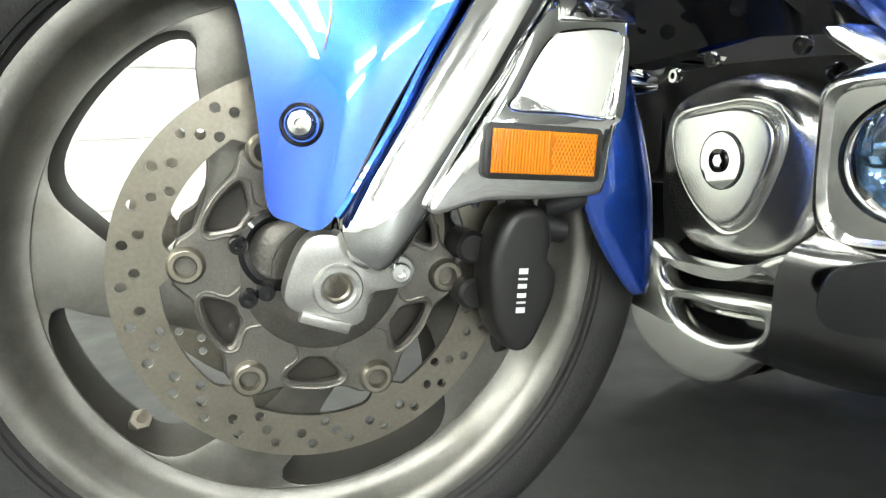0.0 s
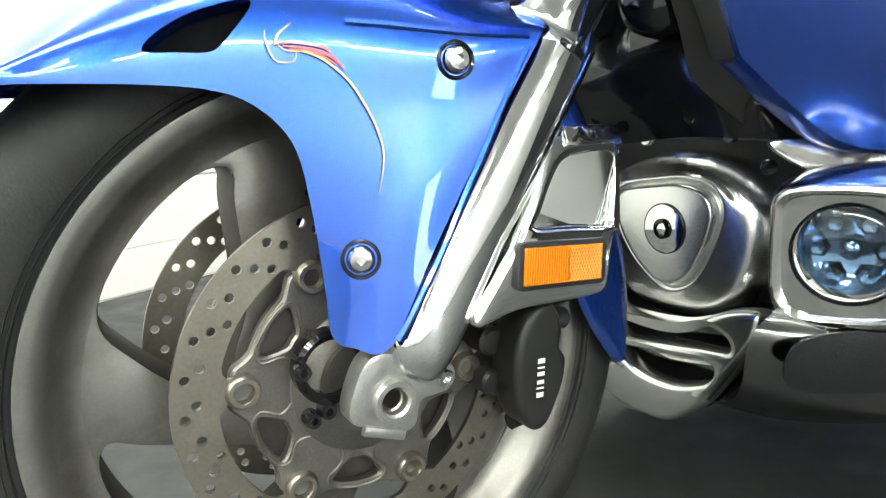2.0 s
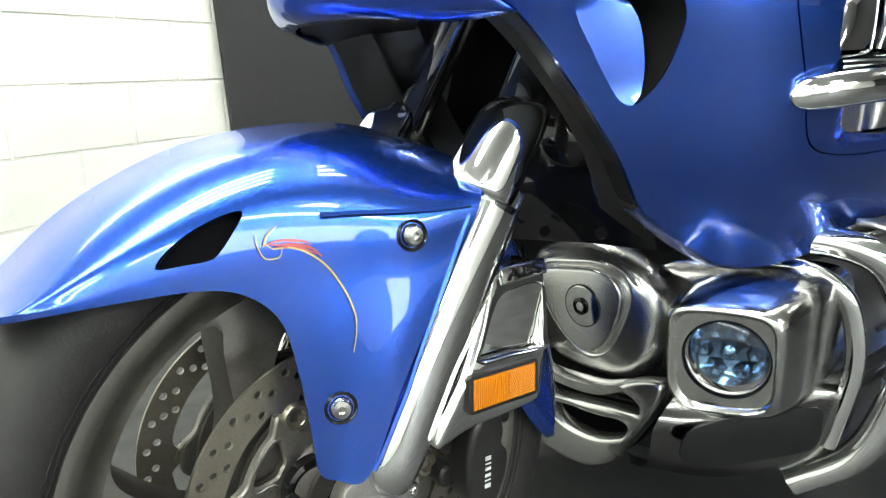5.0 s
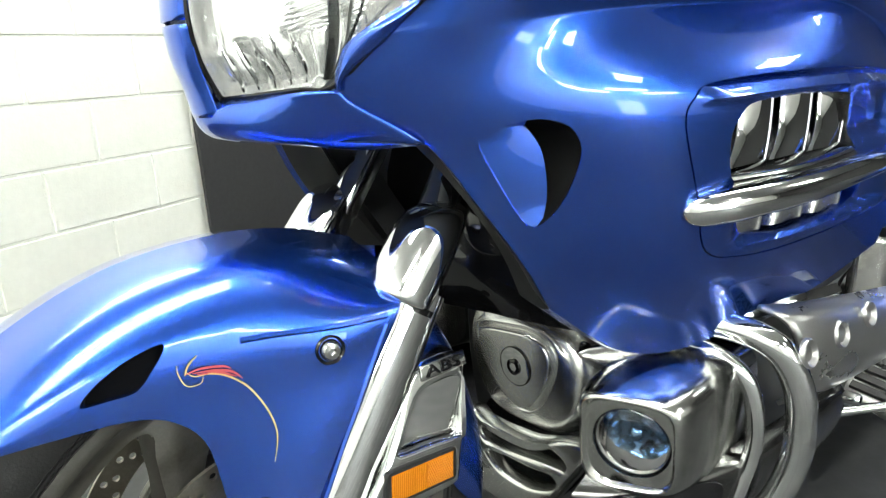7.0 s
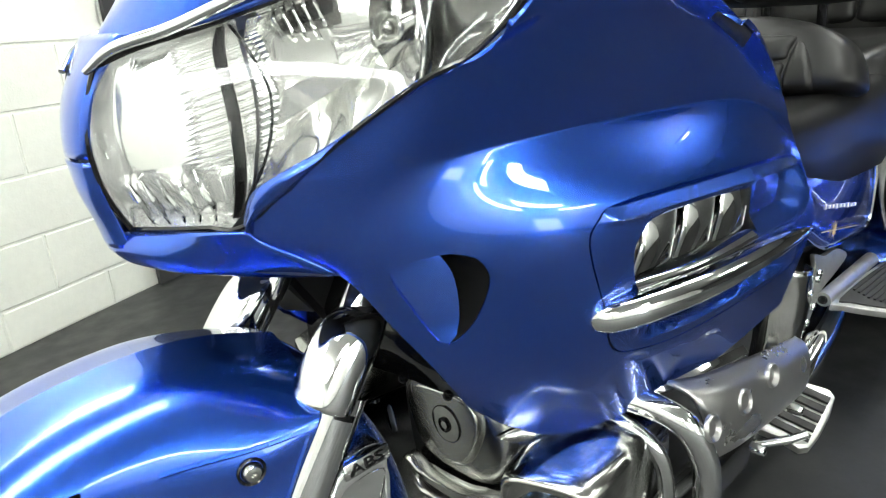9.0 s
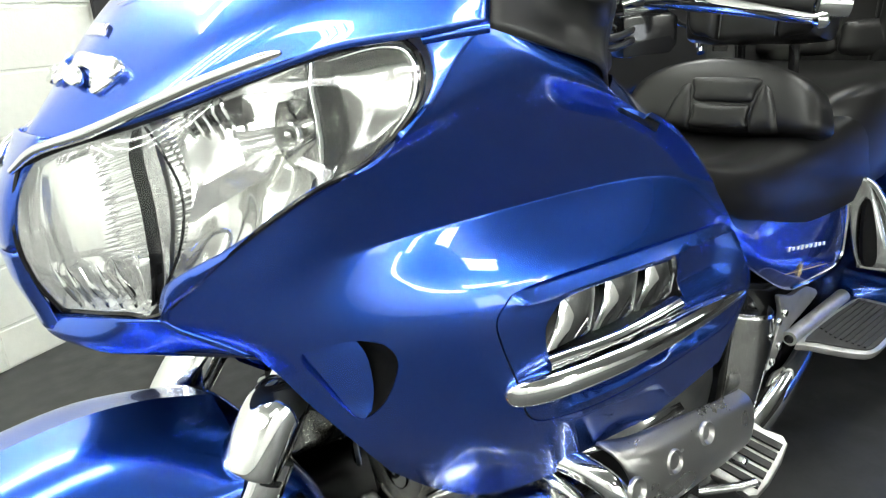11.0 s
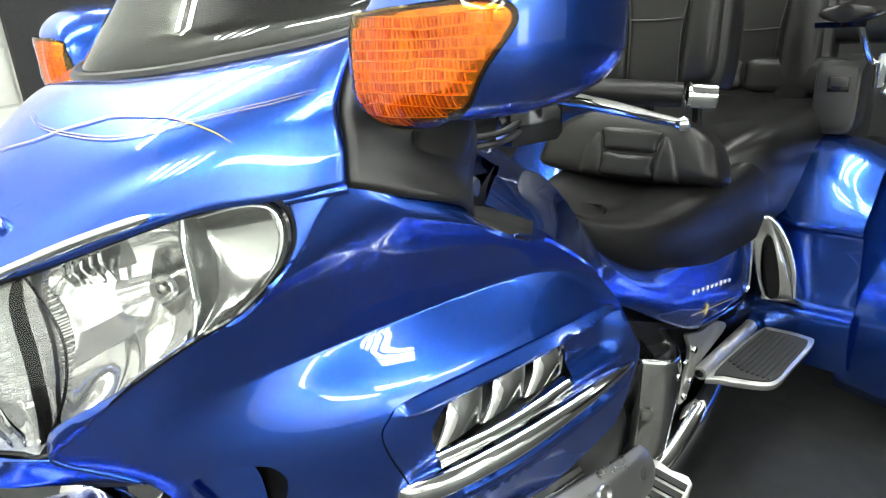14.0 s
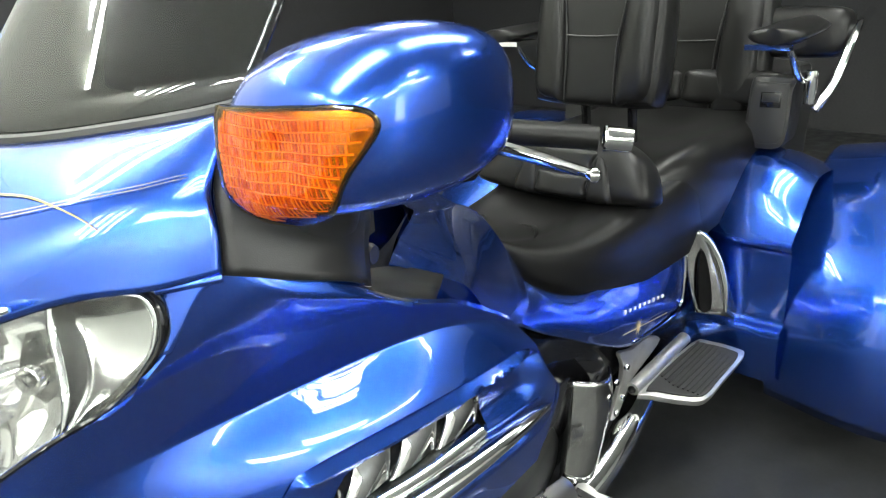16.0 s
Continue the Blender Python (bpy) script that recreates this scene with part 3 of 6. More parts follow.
low = catmull([(-.253, -.0895, .5445), (-.165, -.103, .543), (-.105, -.107, .538), (-.074, -.112, .525), (-.053, -.116, .498), (-.046, -.12, .45), (-.043, -.122, .40), (-.042, -.126, .364), (-.03, -.135, .355), (-.006, -.148, .355),
               (.035, -.146, .42), (.085, -.142, .493), (.143, -.137, .573), (.152, -.12, .585), (.165, -.075, .605), (.175, 0, .618)], 6)
line = [fskin.uv(p) for p in edge] + [fskin.uv(tuple(p)) for p in low[1:]] + [(1 - k / 40, 0.0) for k in range(1, 40)]
vent = smooth2([(-.139, .561), (-.128, .573), (-.105, .585), (-.078, .592), (-.069, .590), (-.078, .578), (-.092, .564), (-.101, .560), (-.12, .560)], 3)
vent_uv = [fskin.uv((x, -.098, z)) for x, z in vent]
fender = None
for side in (-1, 1):
    b = fskin.panel(line, [vent_uv], 0.0065, lip=.004)
    b = b if side < 0 else flip(b)
    p = part("front_fender", b, BLUE, TRIKE, "glossy metallic blue front fender with a painted pinstripe")
    fender = fender or p
    lp = [Vector(fskin.at(*q)) for q in vent_uv]
    w = wall_in(lp, [Vector((x.x + 0.006, x.y + 0.016, x.z - 0.004)) for x in lp])
    part("vent_lip", w if side < 0 else flip(w), BLUE, p)
    # flat black sheet in place of the vent's shaded depth
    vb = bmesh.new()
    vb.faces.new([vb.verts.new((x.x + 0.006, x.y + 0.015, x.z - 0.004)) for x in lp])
    part("vent_shade", vb if side < 0 else flip(vb), VOID, p, "black sheet standing for the shade inside the vent")
    for c in ((.066, -.137, .553), (-.017, -.1285, .417)):
        u = fskin.uv(c)
        q, nn = Vector(fskin.at(*u)), Vector(fskin.normal(*u))
        nn = nn if nn.y < 0 else -nn
        # black ring standing for the shade in the recess round the bolt
        for nm, prof, mt in (("bolt_shade_ring", [(0.0145, 0.0008), (0.0135, 0.0022), (0.0118, 0.0012), (0.0112, -0.0005)], GLOSSBLACK),):
            b = ring(q, nn, prof, 28)
            part(nm, b if side < 0 else flip(b), mt, p)
        b = ring(q, nn, [(0, 0.0045), (0.0032, 0.0045), (0.0034, 0.0075), (0.0075, 0.0068), (0.0098, 0.004), (0.0105, 0.0005), (0.0105, -0.001)], 24)
        part("bolt", b if side < 0 else flip(b), OLDCHROME, p, "chrome button-head bolt")
# rear part of the fender behind the fork
flap = part("rear_fender_flap", loft([[(x, y, z) for y, x, z in ((-.084, x0, z0), (-.086, (x0 + x1) / 2, (z0 + z1) / 2), (-.082, x1 - .004, z1), (-.06, x1 + .012, z1 - .002), (0, x1 + .018, z1 - .004), (.06, x1 + .012, z1 - .002), (.082, x1 - .004, z1), (.086, (x0 + x1) / 2, (z0 + z1) / 2), (.084, x0, z0))]
                                      for x0, z0, x1, z1 in ((.150, .575, .185, .585), (.195, .470, .246, .480), (.205, .410, .268, .420), (.214, .352, .284, .358), (.236, .305, .289, .305), (.256, .275, .289, .272), (.270, .259, .287, .258))], 4, 4), BLUE, TRIKE, "blue rear half of the front fender", solid=0.003)
# pinstripe art on the fender
PIN = mat("gold_pinstripe", (0.50, 0.37, 0.13), rough=0.3, coat=0.6)
PINGREY = mat("champagne_pinstripe", (0.36, 0.31, 0.23), rough=0.3, coat=0.6)
PINRED = mat("red_pinstripe", (0.42, 0.06, 0.07), rough=0.3, coat=0.6)


def stripe(skin, pts, w, material, parent, name="pinstripe", lift=0.0022, out=(-.2, -1, .3)):
    P = catmull(pts, 8)
    uvs = [skin.uv(tuple(p)) for p in P]
    L, Rr = [], []
    n = len(uvs)
    Q = [Vector(skin.at(*u)) for u in uvs]
    for i in range(n):
        nn = Vector(skin.normal(*uvs[i]))
        nn = nn if nn.dot(Vector(out)) > 0 else -nn
        d = (Q[min(i + 1, n - 1)] - Q[max(i - 1, 0)]).normalized()
        s = d.cross(nn).normalized() * (w / 2) * (0.35 + 0.65 * math.sin(math.pi * (i + 0.6) / (n + 0.2)))
        L.append(Q[i] + s + nn * lift)
        Rr.append(Q[i] - s + nn * lift)
    return part(name, grid([L, Rr]), material, parent)


stripe(fskin, [(-.0591, -.112, .5675), (-.0524, -.112, .5613), (-.0395, -.112, .5599), (-.0262, -.116, .5538), (-.0109, -.120, .5391), (.0014, -.123, .5156), (.0070, -.124, .4945), (.0062, -.124, .4793), (.0015, -.124, .4622)], .0018, PIN, fender)
stripe(fskin, [(-.0601, -.112, .564), (-.0561, -.112, .5719), (-.047, -.112, .5789)], .0016, PIN, fender)
stripe(fskin, [(-.0645, -.11, .5745), (-.0646, -.11, .5664), (-.0596, -.11, .5547), (-.0483, -.11, .5538), (-.0448, -.11, .5605)], .0011, PIN, fender)
for pts, w in (([(-.0593, -.112, .5651), (-.0463, -.112, .5665), (-.0291, -.116, .5637), (-.0218, -.116, .5595)], .0022),
               ([(-.0539, -.112, .5644), (-.0355, -.112, .5617), (-.022, -.116, .5567), (-.0142, -.120, .5481)], .0024),
               ([(-.0505, -.112, .5623), (-.032, -.112, .5588), (-.0185, -.116, .5513)], .0020)):
    stripe(fskin, pts, w, PINRED, fender)
# pressed ridge over the side panel and the raised border along its rear edge
for pts, w in (([(-.010, -.118, .582), (.02, -.122, .5795), (.075, -.134, .5745), (.130, -.138, .5705)], .007), ([(.128, -.139, .562), (.098, -.1425, .5131), (.057, -.1445, .4422), (.012, -.147, .3748), (-.001, -.148, .358)], .006)):
    q = [fskin.uv(tuple(p)) for p in catmull(pts, 6)]
    part("fender_ridge", fskin.ribbon(q, w, -.0014 if Vector(fskin.normal(*q[3])).y < 0 else .0014), BLUE, fender)

# ---- fork ----
def rounded(w, h, r):
    """A rectangle of half sizes w and h with rounded corners."""
    return [(sx * (w - r) + r * math.cos(radians(a)), sy * (h - r) + r * math.sin(radians(a))) for sx, sy, a0 in ((1, 1, 0), (-1, 1, 90), (-1, -1, 180), (1, -1, 270)) for a in range(a0, a0 + 91, 30)]



FD = Vector((.149, 0.010, .217)).normalized()          # along the fork, upwards


def fork(side):
    s = side
    F = lambda x, y, z: (x, y * -s, z)
    # lower chrome shroud: flattened tube from the foot up to the joint
    rows = []
    base = Vector((0.022, -.118, .325))
    for k, (t, wf, wr, hy) in enumerate(((-.008, .014, .012, .016), (.0, .026, .019, .026), (.02, .036, .022, .032), (.07, .041, .024, .032), (.14, .041, .025, .031), (.22, .040, .025, .030), (.302, .038, .025, .029))):
        c = base + FD * t
        f = Vector((FD.z, 0, -FD.x))
        sec = []
        for a in range(16):
            ang = 2 * math.pi * a / 16
            cx, cy = (math.copysign(abs(q) ** .80, q) for q in (math.cos(ang), math.sin(ang)))
            sec.append(F(*(c + f * (cx * (wr if cx > 0 else wf)) + Vector((0, cy * hy, 0)))))
        rows.append(sec)
    leg = part("fork_leg", loft(rows, 2, 4, close_u=True, caps=True), CHROME, TRIKE, "bright chrome lower fork cover")
    # rear plate that carries the reflector
    out = smooth2([(.060, .357), (.10, .362), (.15, .3605), (.187, .361), (.195, .370), (.199, .395), (.206, .420), (.213, .440), (.224, .478), (.229, .493), (.21, .4985), (.172, .4965), (.152, .487), (.128, .45), (.09, .40)], 4)
    win = smooth2([(.122, .4245), (.16, .421), (.196, .4165), (.204, .420), (.211, .445), (.217, .470), (.206, .4770), (.182, .4765), (.162, .4725), (.146, .457), (.129, .434)], 4)

    def lean(bm):
        """The plate's upper half leans inwards."""
        for v in bm.verts:
            v.co.y += max(0, v.co.z - .415) * .30
        return bm
    m = plane_m((0, -.143, 0), (0, -1, 0))
    b = lean(slab(out, m, 0.012, 0.004, [win], 3))
    pl = part("fork_plate", b if s < 0 else flip(b), CHROME, leg, "chrome plate with a recessed window")
    wn = slab([(x - .17, z - .447) for x, z in win], plane_m((.17, -.1340, .447), (-.06, -1, .10)), 0.003)
    part("window_back", wn if s < 0 else flip(wn), CHROME, leg)
    sd = lean(slab(out, plane_m((0, -.10, 0), (0, -1, 0)), 0.042, 0.006, [], 2))
    part("fork_bracket", sd if s < 0 else flip(sd), OLDCHROME, leg)
    # amber reflector, tilted a little with the plate
    mr = plane_m((.1425, -.1525, .3935), (0.02, -1, 0.02), (0.09, 0, 1))
    fr = slab(rounded(.0455, .0190, .005), mr, 0.007, 0.0015)
    rf = part("reflector_frame", fr if s < 0 else flip(fr), BLACK, leg, "black reflector housing")
    b = slab([(-.0405, -.0150), (.0405, -.0150), (.0405, .0150), (-.0405, .0150)], mr @ Matrix.Translation((0, 0, .004)), 0.004, 0.001)
    rr = part("reflector", b if s < 0 else flip(b), AMBER, leg, "amber side reflector")
    bm = bmesh.new()
    for k in range(18):
        box(-.039 + k * .0024, 0, .0083, .0010, .0285, .0008, bm, mr)
    for k in range(-4, 20):
        for sg in (-1, 1):
            x0, x1 = .005 + k * .0029, .005 + k * .0029 + sg * .0145
            z0, z1 = -.0142, .0142
            pts = []
            for f in range(9):
                x, z = x0 + (x1 - x0) * f / 8, z0 + (z1 - z0) * f / 8
                if .0045 < x < .0398:
                    pts.append(mr @ Vector((x, z, .0083)))
            if len(pts) > 1:
                tube([pts[0], pts[-1]], .00045, 4, bm)
    part("reflector_ribs", bm if s < 0 else flip(bm), AMBERRIB, leg)
    # chrome cap over the fork's upper half
    rows = []
    top = base + FD * .284
    for t, r, tip in ((-.004, .028, -.022), (-.002, .0350, -.022), (.006, .0372, -.022), (.03, .0378, -.021), (.06, .0375, -.019), (.082, .036, -.017), (.098, .032, -.014), (.109, .025, -.010), (.116, .015, -.006), (.118, .005, -.004)):
        c = top + FD * t + Vector((FD.z, 0, -FD.x)) * tip
        f = Vector((FD.z, 0, -FD.x)) + FD * (.32 * max(0, t) / .118)
        rows.append([F(*(c + f * (math.cos(q) * r) + Vector((0, math.sin(q) * r * 0.95, 0)))) for q in [2 * math.pi * a / 20 for a in range(20)]])
    part("fork_cap", loft(rows, 2, 4, close_u=True, caps=True), CHROME, leg, "pointed chrome fork cap")
    part("fork_joint", ring(F(*(base + FD * .280 + Vector((-.004, 0, .003)))), (FD.x, 0, FD.z), [(.026, -.004), (.031, -.003), (.031, .004), (.026, .005)], 28), GLOSSBLACK, leg)
    # stanchion above
    part("fork_tube", tube([F(*(base + FD * .36 + Vector((-.006, .014, .004)))), F(*(base + FD * .62 + Vector((-.006, .014, .004))))], .0215, 20), CHROME, leg)
    # foot casting with the axle's hole
    cx = slab(smooth2([(-.036, .000), (-.026, .026), (-.014, .038), (.004, .036), (.022, .024), (.042, .018), (.054, .008), (.050, -.004), (.036, -.006), (.024, -.008), (.018, -.026), (.002, -.030), (-.006, -.026), (-.020, -.018), (-.032, -.012)], 3),
              plane_m((0, -.108, AZ), (0, -1, 0)), 0.022, 0.004, [smooth2([(.0105 * math.cos(q), .0105 * math.sin(q)) for q in [2 * math.pi * a / 10 for a in range(10)]], 2)], 2)
    foot = part("fork_foot", cx if s < 0 else flip(cx), SILVER, leg, "grey cast fork foot with axle clamp")
    ab = ring(F(0, -.112, AZ), (0, s, 0), [(.0175, -.002), (.0175, .021), (.016, .0235), (.0125, .0235), (.0105, .021), (.0105, -.02), (0, -.02)], 40)
    part("axle_boss", ab, SILVER, leg)
    part("axle", ring(F(0, -.10, AZ), (0, s, 0), [(.0, -0.008), (.0078, -0.008), (.0082, .026), (.0100, .027), (.0105, .024), (.0105, 0)], 32), STEEL, leg)
    part("clamp_bolt", hexbolt(F(.0445, -.128, AZ + .007), (0, s, 0), .0075, .007), CHROME, leg)
    part("clamp_boss", ring(F(.0445, -.108, AZ + .007), (0, s, 0), [(.0125, 0), (.0125, .018), (.0105, .0205), (0, .0205)], 28), SILVER, leg)
    for c in ((-.062, -.105, AZ + .032), (-.058, -.105, AZ - .006), (-.046, -.105, AZ - .002)):
        part("pinch_bolt", hexbolt(F(*c), (0, s, 0), .0065, .012), GLOSSBLACK, leg)
    b = slab([(-.018, -.004), (.018, -.004), (.018, .004), (-.018, .004)], plane_m((-.010, -.128, AZ - .023), (0, -1, 0), (.4, 0, 1)), .006, .002)
    part("clamp_lip", b if s < 0 else flip(b), SILVER, leg)
    # sensor ring beside the hub
    part("sensor_ring", ring(F(-.032, -.080, AZ + .022), (0, s, 0), [(.030, 0), (.030, .012), (.026, .014), (.022, .012), (.022, 0)], 32), GLOSSBLACK, leg)
    # badge plate with raised letters
    b = slab([(-.031, -.0085), (.033, -.0085), (.033, .0085), (-.031, .0085)], plane_m((.197, -.128, .4900), (.05, -1, .30), (0.03, 0, 1)), .006, .002)
    part("badge_plate", b if s < 0 else flip(b), OLDCHROME, leg)
    caliper(s, leg)


LENSRIB = mat("amber_lens_rib", (0.85, 0.30, 0.012), rough=0.12)
AMBERRIB = mat("amber_rib", (0.66, 0.24, 0.012), rough=0.2)


def caliper(s, leg):
    F = lambda x, y, z: (x, y * -s, z)
    out = smooth2([(.128, .245), (.118, .268), (.116, .30), (.122, .328), (.134, .348), (.152, .352), (.163, .345), (.168, .325), (.165, .31), (.172, .298), (.170, .28), (.162, .262), (.150, .242), (.138, .238)], 4)
    b = slab(out, plane_m((0, -.088, 0), (0, -1, 0)), .040, .008, [], 3)
    c = part("caliper", b if s < 0 else flip(b), BLACK, leg, "matt black brake caliper")
    for q in ((.114, -.088, .280), (.113, -.088, .318)):
        part("caliper_piston", ring(F(*q), (0, s, 0), [(.013, -.02), (.013, .008), (.010, .011), (0, .011)], 24), BLACK, leg)
    part("caliper_pin", tube([F(.135, -.088, .233), F(.165, -.088, .236)], .008, 12), BLACK, leg)
    part("bleed_nipple", tube([F(.172, -.10, .345), F(.205, -.10, .350), F(.21, -.10, .350)], [.008, .008, .005], 12), BLACK, leg)
    part("bleed_cap", tube([F(.168, -.10, .33), F(.190, -.10, .325)], .010, 12), BLACK, leg)
    # plain white bars where lettering stands
    m = plane_m((.1405, -.1288, .290), (0, -1, 0), (.09, 0, 1))
    bm = bmesh.new()
    z = -.021
    for wd in (.0075, .003, .0065, .0065, .003, .0075):
        box(0, z + wd / 2, .0004, .0075, wd - .0030 if wd > .004 else wd - .0014, .0006, bm, m)
        z += wd + .0008
    part("lettering_bar", bm if s < 0 else flip(bm), WHITEPAINT, leg, "white lettering bars", smooth=False)


WHITEPAINT = mat("white_paint", (0.8, 0.8, 0.8), rough=0.4)
for side in (-1, 1):
    fork(side)


def lettering(txt, m, size, depth, material, parent, name="letter"):
    cu = bpy.data.curves.new("lettering", "FONT")
    cu.body, cu.size, cu.extrude, cu.align_x, cu.align_y = txt, size, depth, "CENTER", "CENTER"
    t = new("lettering", cu)
    me = bpy.data.meshes.new_from_object(t)
    bpy.data.objects.remove(t)
    me.materials.append(material)
    ob = new(name, me)
    ob.parent = parent
    ob.matrix_local = m
    return ob


FORKLEG = [o for o in TRIKE.children if o.name.startswith("fork_leg")][0]
lettering("ABS", plane_m((.197, -.1350, .4915), (.05, -1, .30), (0.03, 0, 1)) @ Matrix.Diagonal((1.7, 1, 1, 1)), .017, .001, GLOSSBLACK, FORKLEG, "badge_letters")


# ---- fairing ----
fair_net = [
    [(.290, -.203, .548), (.336, -.218, .508), (.390, -.232, .474), (.450, -.254, .464), (.530, -.288, .480), (.66, -.318, .502), (.80, -.335, .532)],
    [(.250, -.208, .605), (.300, -.244, .594), (.37, -.280, .585), (.45, -.305, .580), (.56, -.327, .578), (.70, -.338, .585), (.825, -.347, .602)],
    [(.205, -.195, .672), (.250, -.238, .676), (.31, -.278, .678), (.395, -.312, .675), (.54, -.336, .668), (.70, -.349, .662), (.834, -.354, .655)],
    [(.165, -.170, .735), (.192, -.214, .742), (.258, -.267, .748), (.365, -.314, .752), (.52, -.346, .755), (.67, -.357, .748), (.800, -.356, .706)],
    [(.100, -.137, .787), (.172, -.208, .788), (.250, -.256, .794), (.365, -.296, .799), (.52, -.324, .802), (.66, -.343, .796), (.784, -.344, .752)],
    [(.126, -.175, .826), (.182, -.226, .828), (.265, -.250, .834), (.38, -.275, .840), (.52, -.298, .842), (.64, -.326, .838), (.735, -.343, .806)],
    [(.132, -.183, .836), (.187, -.233, .842), (.268, -.253, .849), (.38, -.276, .854), (.515, -.297, .855), (.625, -.324, .854), (.712, -.347, .826)],
    [(.163, -.222, .870), (.213, -.264, .905), (.285, -.288, .928), (.38, -.312, .935), (.48, -.326, .935), (.55, -.343, .922), (.600, -.364, .897)],
    [(.184, -.245, .890), (.234, -.281, .919), (.288, -.308, .951), (.357, -.346, .993), (.395, -.360, .981), (.450, -.369, .963), (.522, -.370, .932)],
    [(.200, -.262, .904), (.246, -.2885, .925), (.285, -.3140, .967), (.330, -.338, 1.0275), (.39, -.352, 1.0120), (.440, -.360, .992), (.483, -.351, .955)],
]
sskin = Skin(fair_net, 14, 24)


def smooth01(t):
    t = min(1, max(0, t))
    return t * t * (3 - 2 * t)


def border(n=60):
    return [(k / n, 0) for k in range(n)] + [(1, k / n) for k in range(n)] + [(1 - k / n, 1) for k in range(n)] + [(0, 1 - k / n) for k in range(n)]


# intake opening and the inset with its grille
intake = catmull([(.199, -.205, .739), (.214, -.222, .750), (.236, -.244, .753), (.256, -.262, .744), (.265, -.270, .722), (.263, -.265, .695), (.256, -.255, .668), (.247, -.24, .650), (.237, -.232, .646), (.227, -.225, .658), (.212, -.212, .698)], 4, True)
intake_uv = [sskin.uv(tuple(p)) for p in intake]
inset = catmull([(.362, -.305, .735), (.372, -.308, .760), (.40, -.315, .772), (.52, -.335, .775), (.66, -.35, .772), (.765, -.352, .757), (.815, -.354, .700), (.825, -.35, .64), (.80, -.348, .598), (.70, -.342, .585), (.58, -.322, .583), (.48, -.305, .585), (.42, -.30, .60), (.392, -.305, .66)], 5, True)
inset_uv = [sskin.uv(tuple(p)) for p in inset]
FAIR = None
for side in (-1, 1):
    b = sskin.panel(border(140), [intake_uv, inset_uv], 0.0075, lip=.005)
    fr = part("fairing", b if side < 0 else flip(b), BLUE, TRIKE, "glossy metallic blue side fairing")
    FAIR = FAIR or fr
    # intake: a blue ramp that leads to a mouth coloured black for its shade
    lp = [Vector(sskin.at(*q)) for q in intake_uv]
    n = len(lp)
    ztop, zlow = max(p.z for p in lp), min(p.z for p in lp)

    def chord(z):
        xs = []
        for i in range(n):
            a, c = lp[i - 1], lp[i]
            if (a.z > z) != (c.z > z):
                xs.append(a.lerp(c, (z - a.z) / (c.z - a.z)))
        xs.sort(key=lambda p: p.x)
        return xs[0], xs[-1]
    ramp, mouth, rim = [], [], []
    for i in range(15):
        z = zlow + (ztop - zlow) * (.004 + .992 * i / 14)
        a, c = chord(z)
        cutat = .84 + .12 * (1 - i / 14) ** 3
        P = lambda f, d: a.lerp(c, f) + Vector((0, d, 0))
        fall = (.002 + .036 * i / 14) * min(1, (c.x - a.x) / .03)
        sill = .0035 * min(1, (c.x - a.x) / .03)
        ramp.append([P(cutat * k / 10, sill + fall * (.35 + .65 * (k / 10) ** .8)) for k in range(11)] + [P(cutat, sill + fall + .004)])
        mouth.append([P(cutat, sill + fall + .003), P(cutat - .02, fall + .05), P(.98, fall + .06), P(1, .006), P(1, .001)])
    part("intake_scoop", grid(ramp) if side < 0 else flip(grid(ramp)), BLUE, fr)
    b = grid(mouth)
    part("intake_mouth", b if side < 0 else flip(b), VOID, fr, "mouth of the intake, blackened for the shade of its depth")
    hi = [p for p in lp]
    b = wall_in(hi, [p + Vector((.004, .005 + .020 * max(0, (p.z - zlow) / (ztop - zlow)), -.001)) for p in hi])
    part("intake_lip", b if side < 0 else flip(b), BLUE, fr)
    # inset panel, set in by a narrow gap
    ctr = Vector((.60, -.33, .68))
    seam = [sskin.uv(tuple(p + (ctr - p).normalized() * .0022)) for p in inset]
    upper = catmull([(.420, -.32, .716), (.430, -.32, .739), (.452, -.325, .750), (.54, -.335, .7515), (.625, -.342, .746), (.654, -.345, .737), (.664, -.346, .716), (.668, -.346, .690), (.655, -.345, .674), (.56, -.335, .668), (.47, -.325, .666), (.435, -.32, .672)], 4, True)
    lower = catmull([(.448, -.31, .648), (.465, -.31, .622), (.490, -.315, .606), (.56, -.32, .600), (.66, -.335, .602), (.715, -.34, .612), (.722, -.34, .630), (.70, -.34, .645), (.60, -.335, .648), (.50, -.32, .648)], 4, True)
    holes_uv = [[sskin.uv(tuple(p)) for p in lp] for lp in (upper, lower)]

    def sunk(x, z):
        """How far the inset lies behind the skin: a channel under its top ledge, another under the bar."""
        up = smooth01((.757 - .05 * max(0, x - .62) - z) / .010) * smooth01((z - .668) / .035) * smooth01((x - .60) / .07) * smooth01((.80 - x) / .06)
        lo = smooth01((.640 - z) / .010) * smooth01((z - .592) / .016) * smooth01((x - .44) / .05) * smooth01((.80 - x) / .07)
        zl = .757 - .05 * max(0, x - .62)
        ledge = smooth01((z - zl + .005) / .005) * smooth01((x - .37) / .04) * smooth01((.79 - x) / .05) * (-.006 + .017 * min(1, max(0, (z - zl) / .020)))
        return .020 * up + .014 * lo + ledge
    b = sskin.panel(seam, holes_uv, 0.0045, lip=.005)
    for v in b.verts:
        v.co.y += sunk(v.co.x, v.co.z)
    ins = part("fairing_inset", b if side < 0 else flip(b), BLUE, fr, "blue panel with two grille openings")
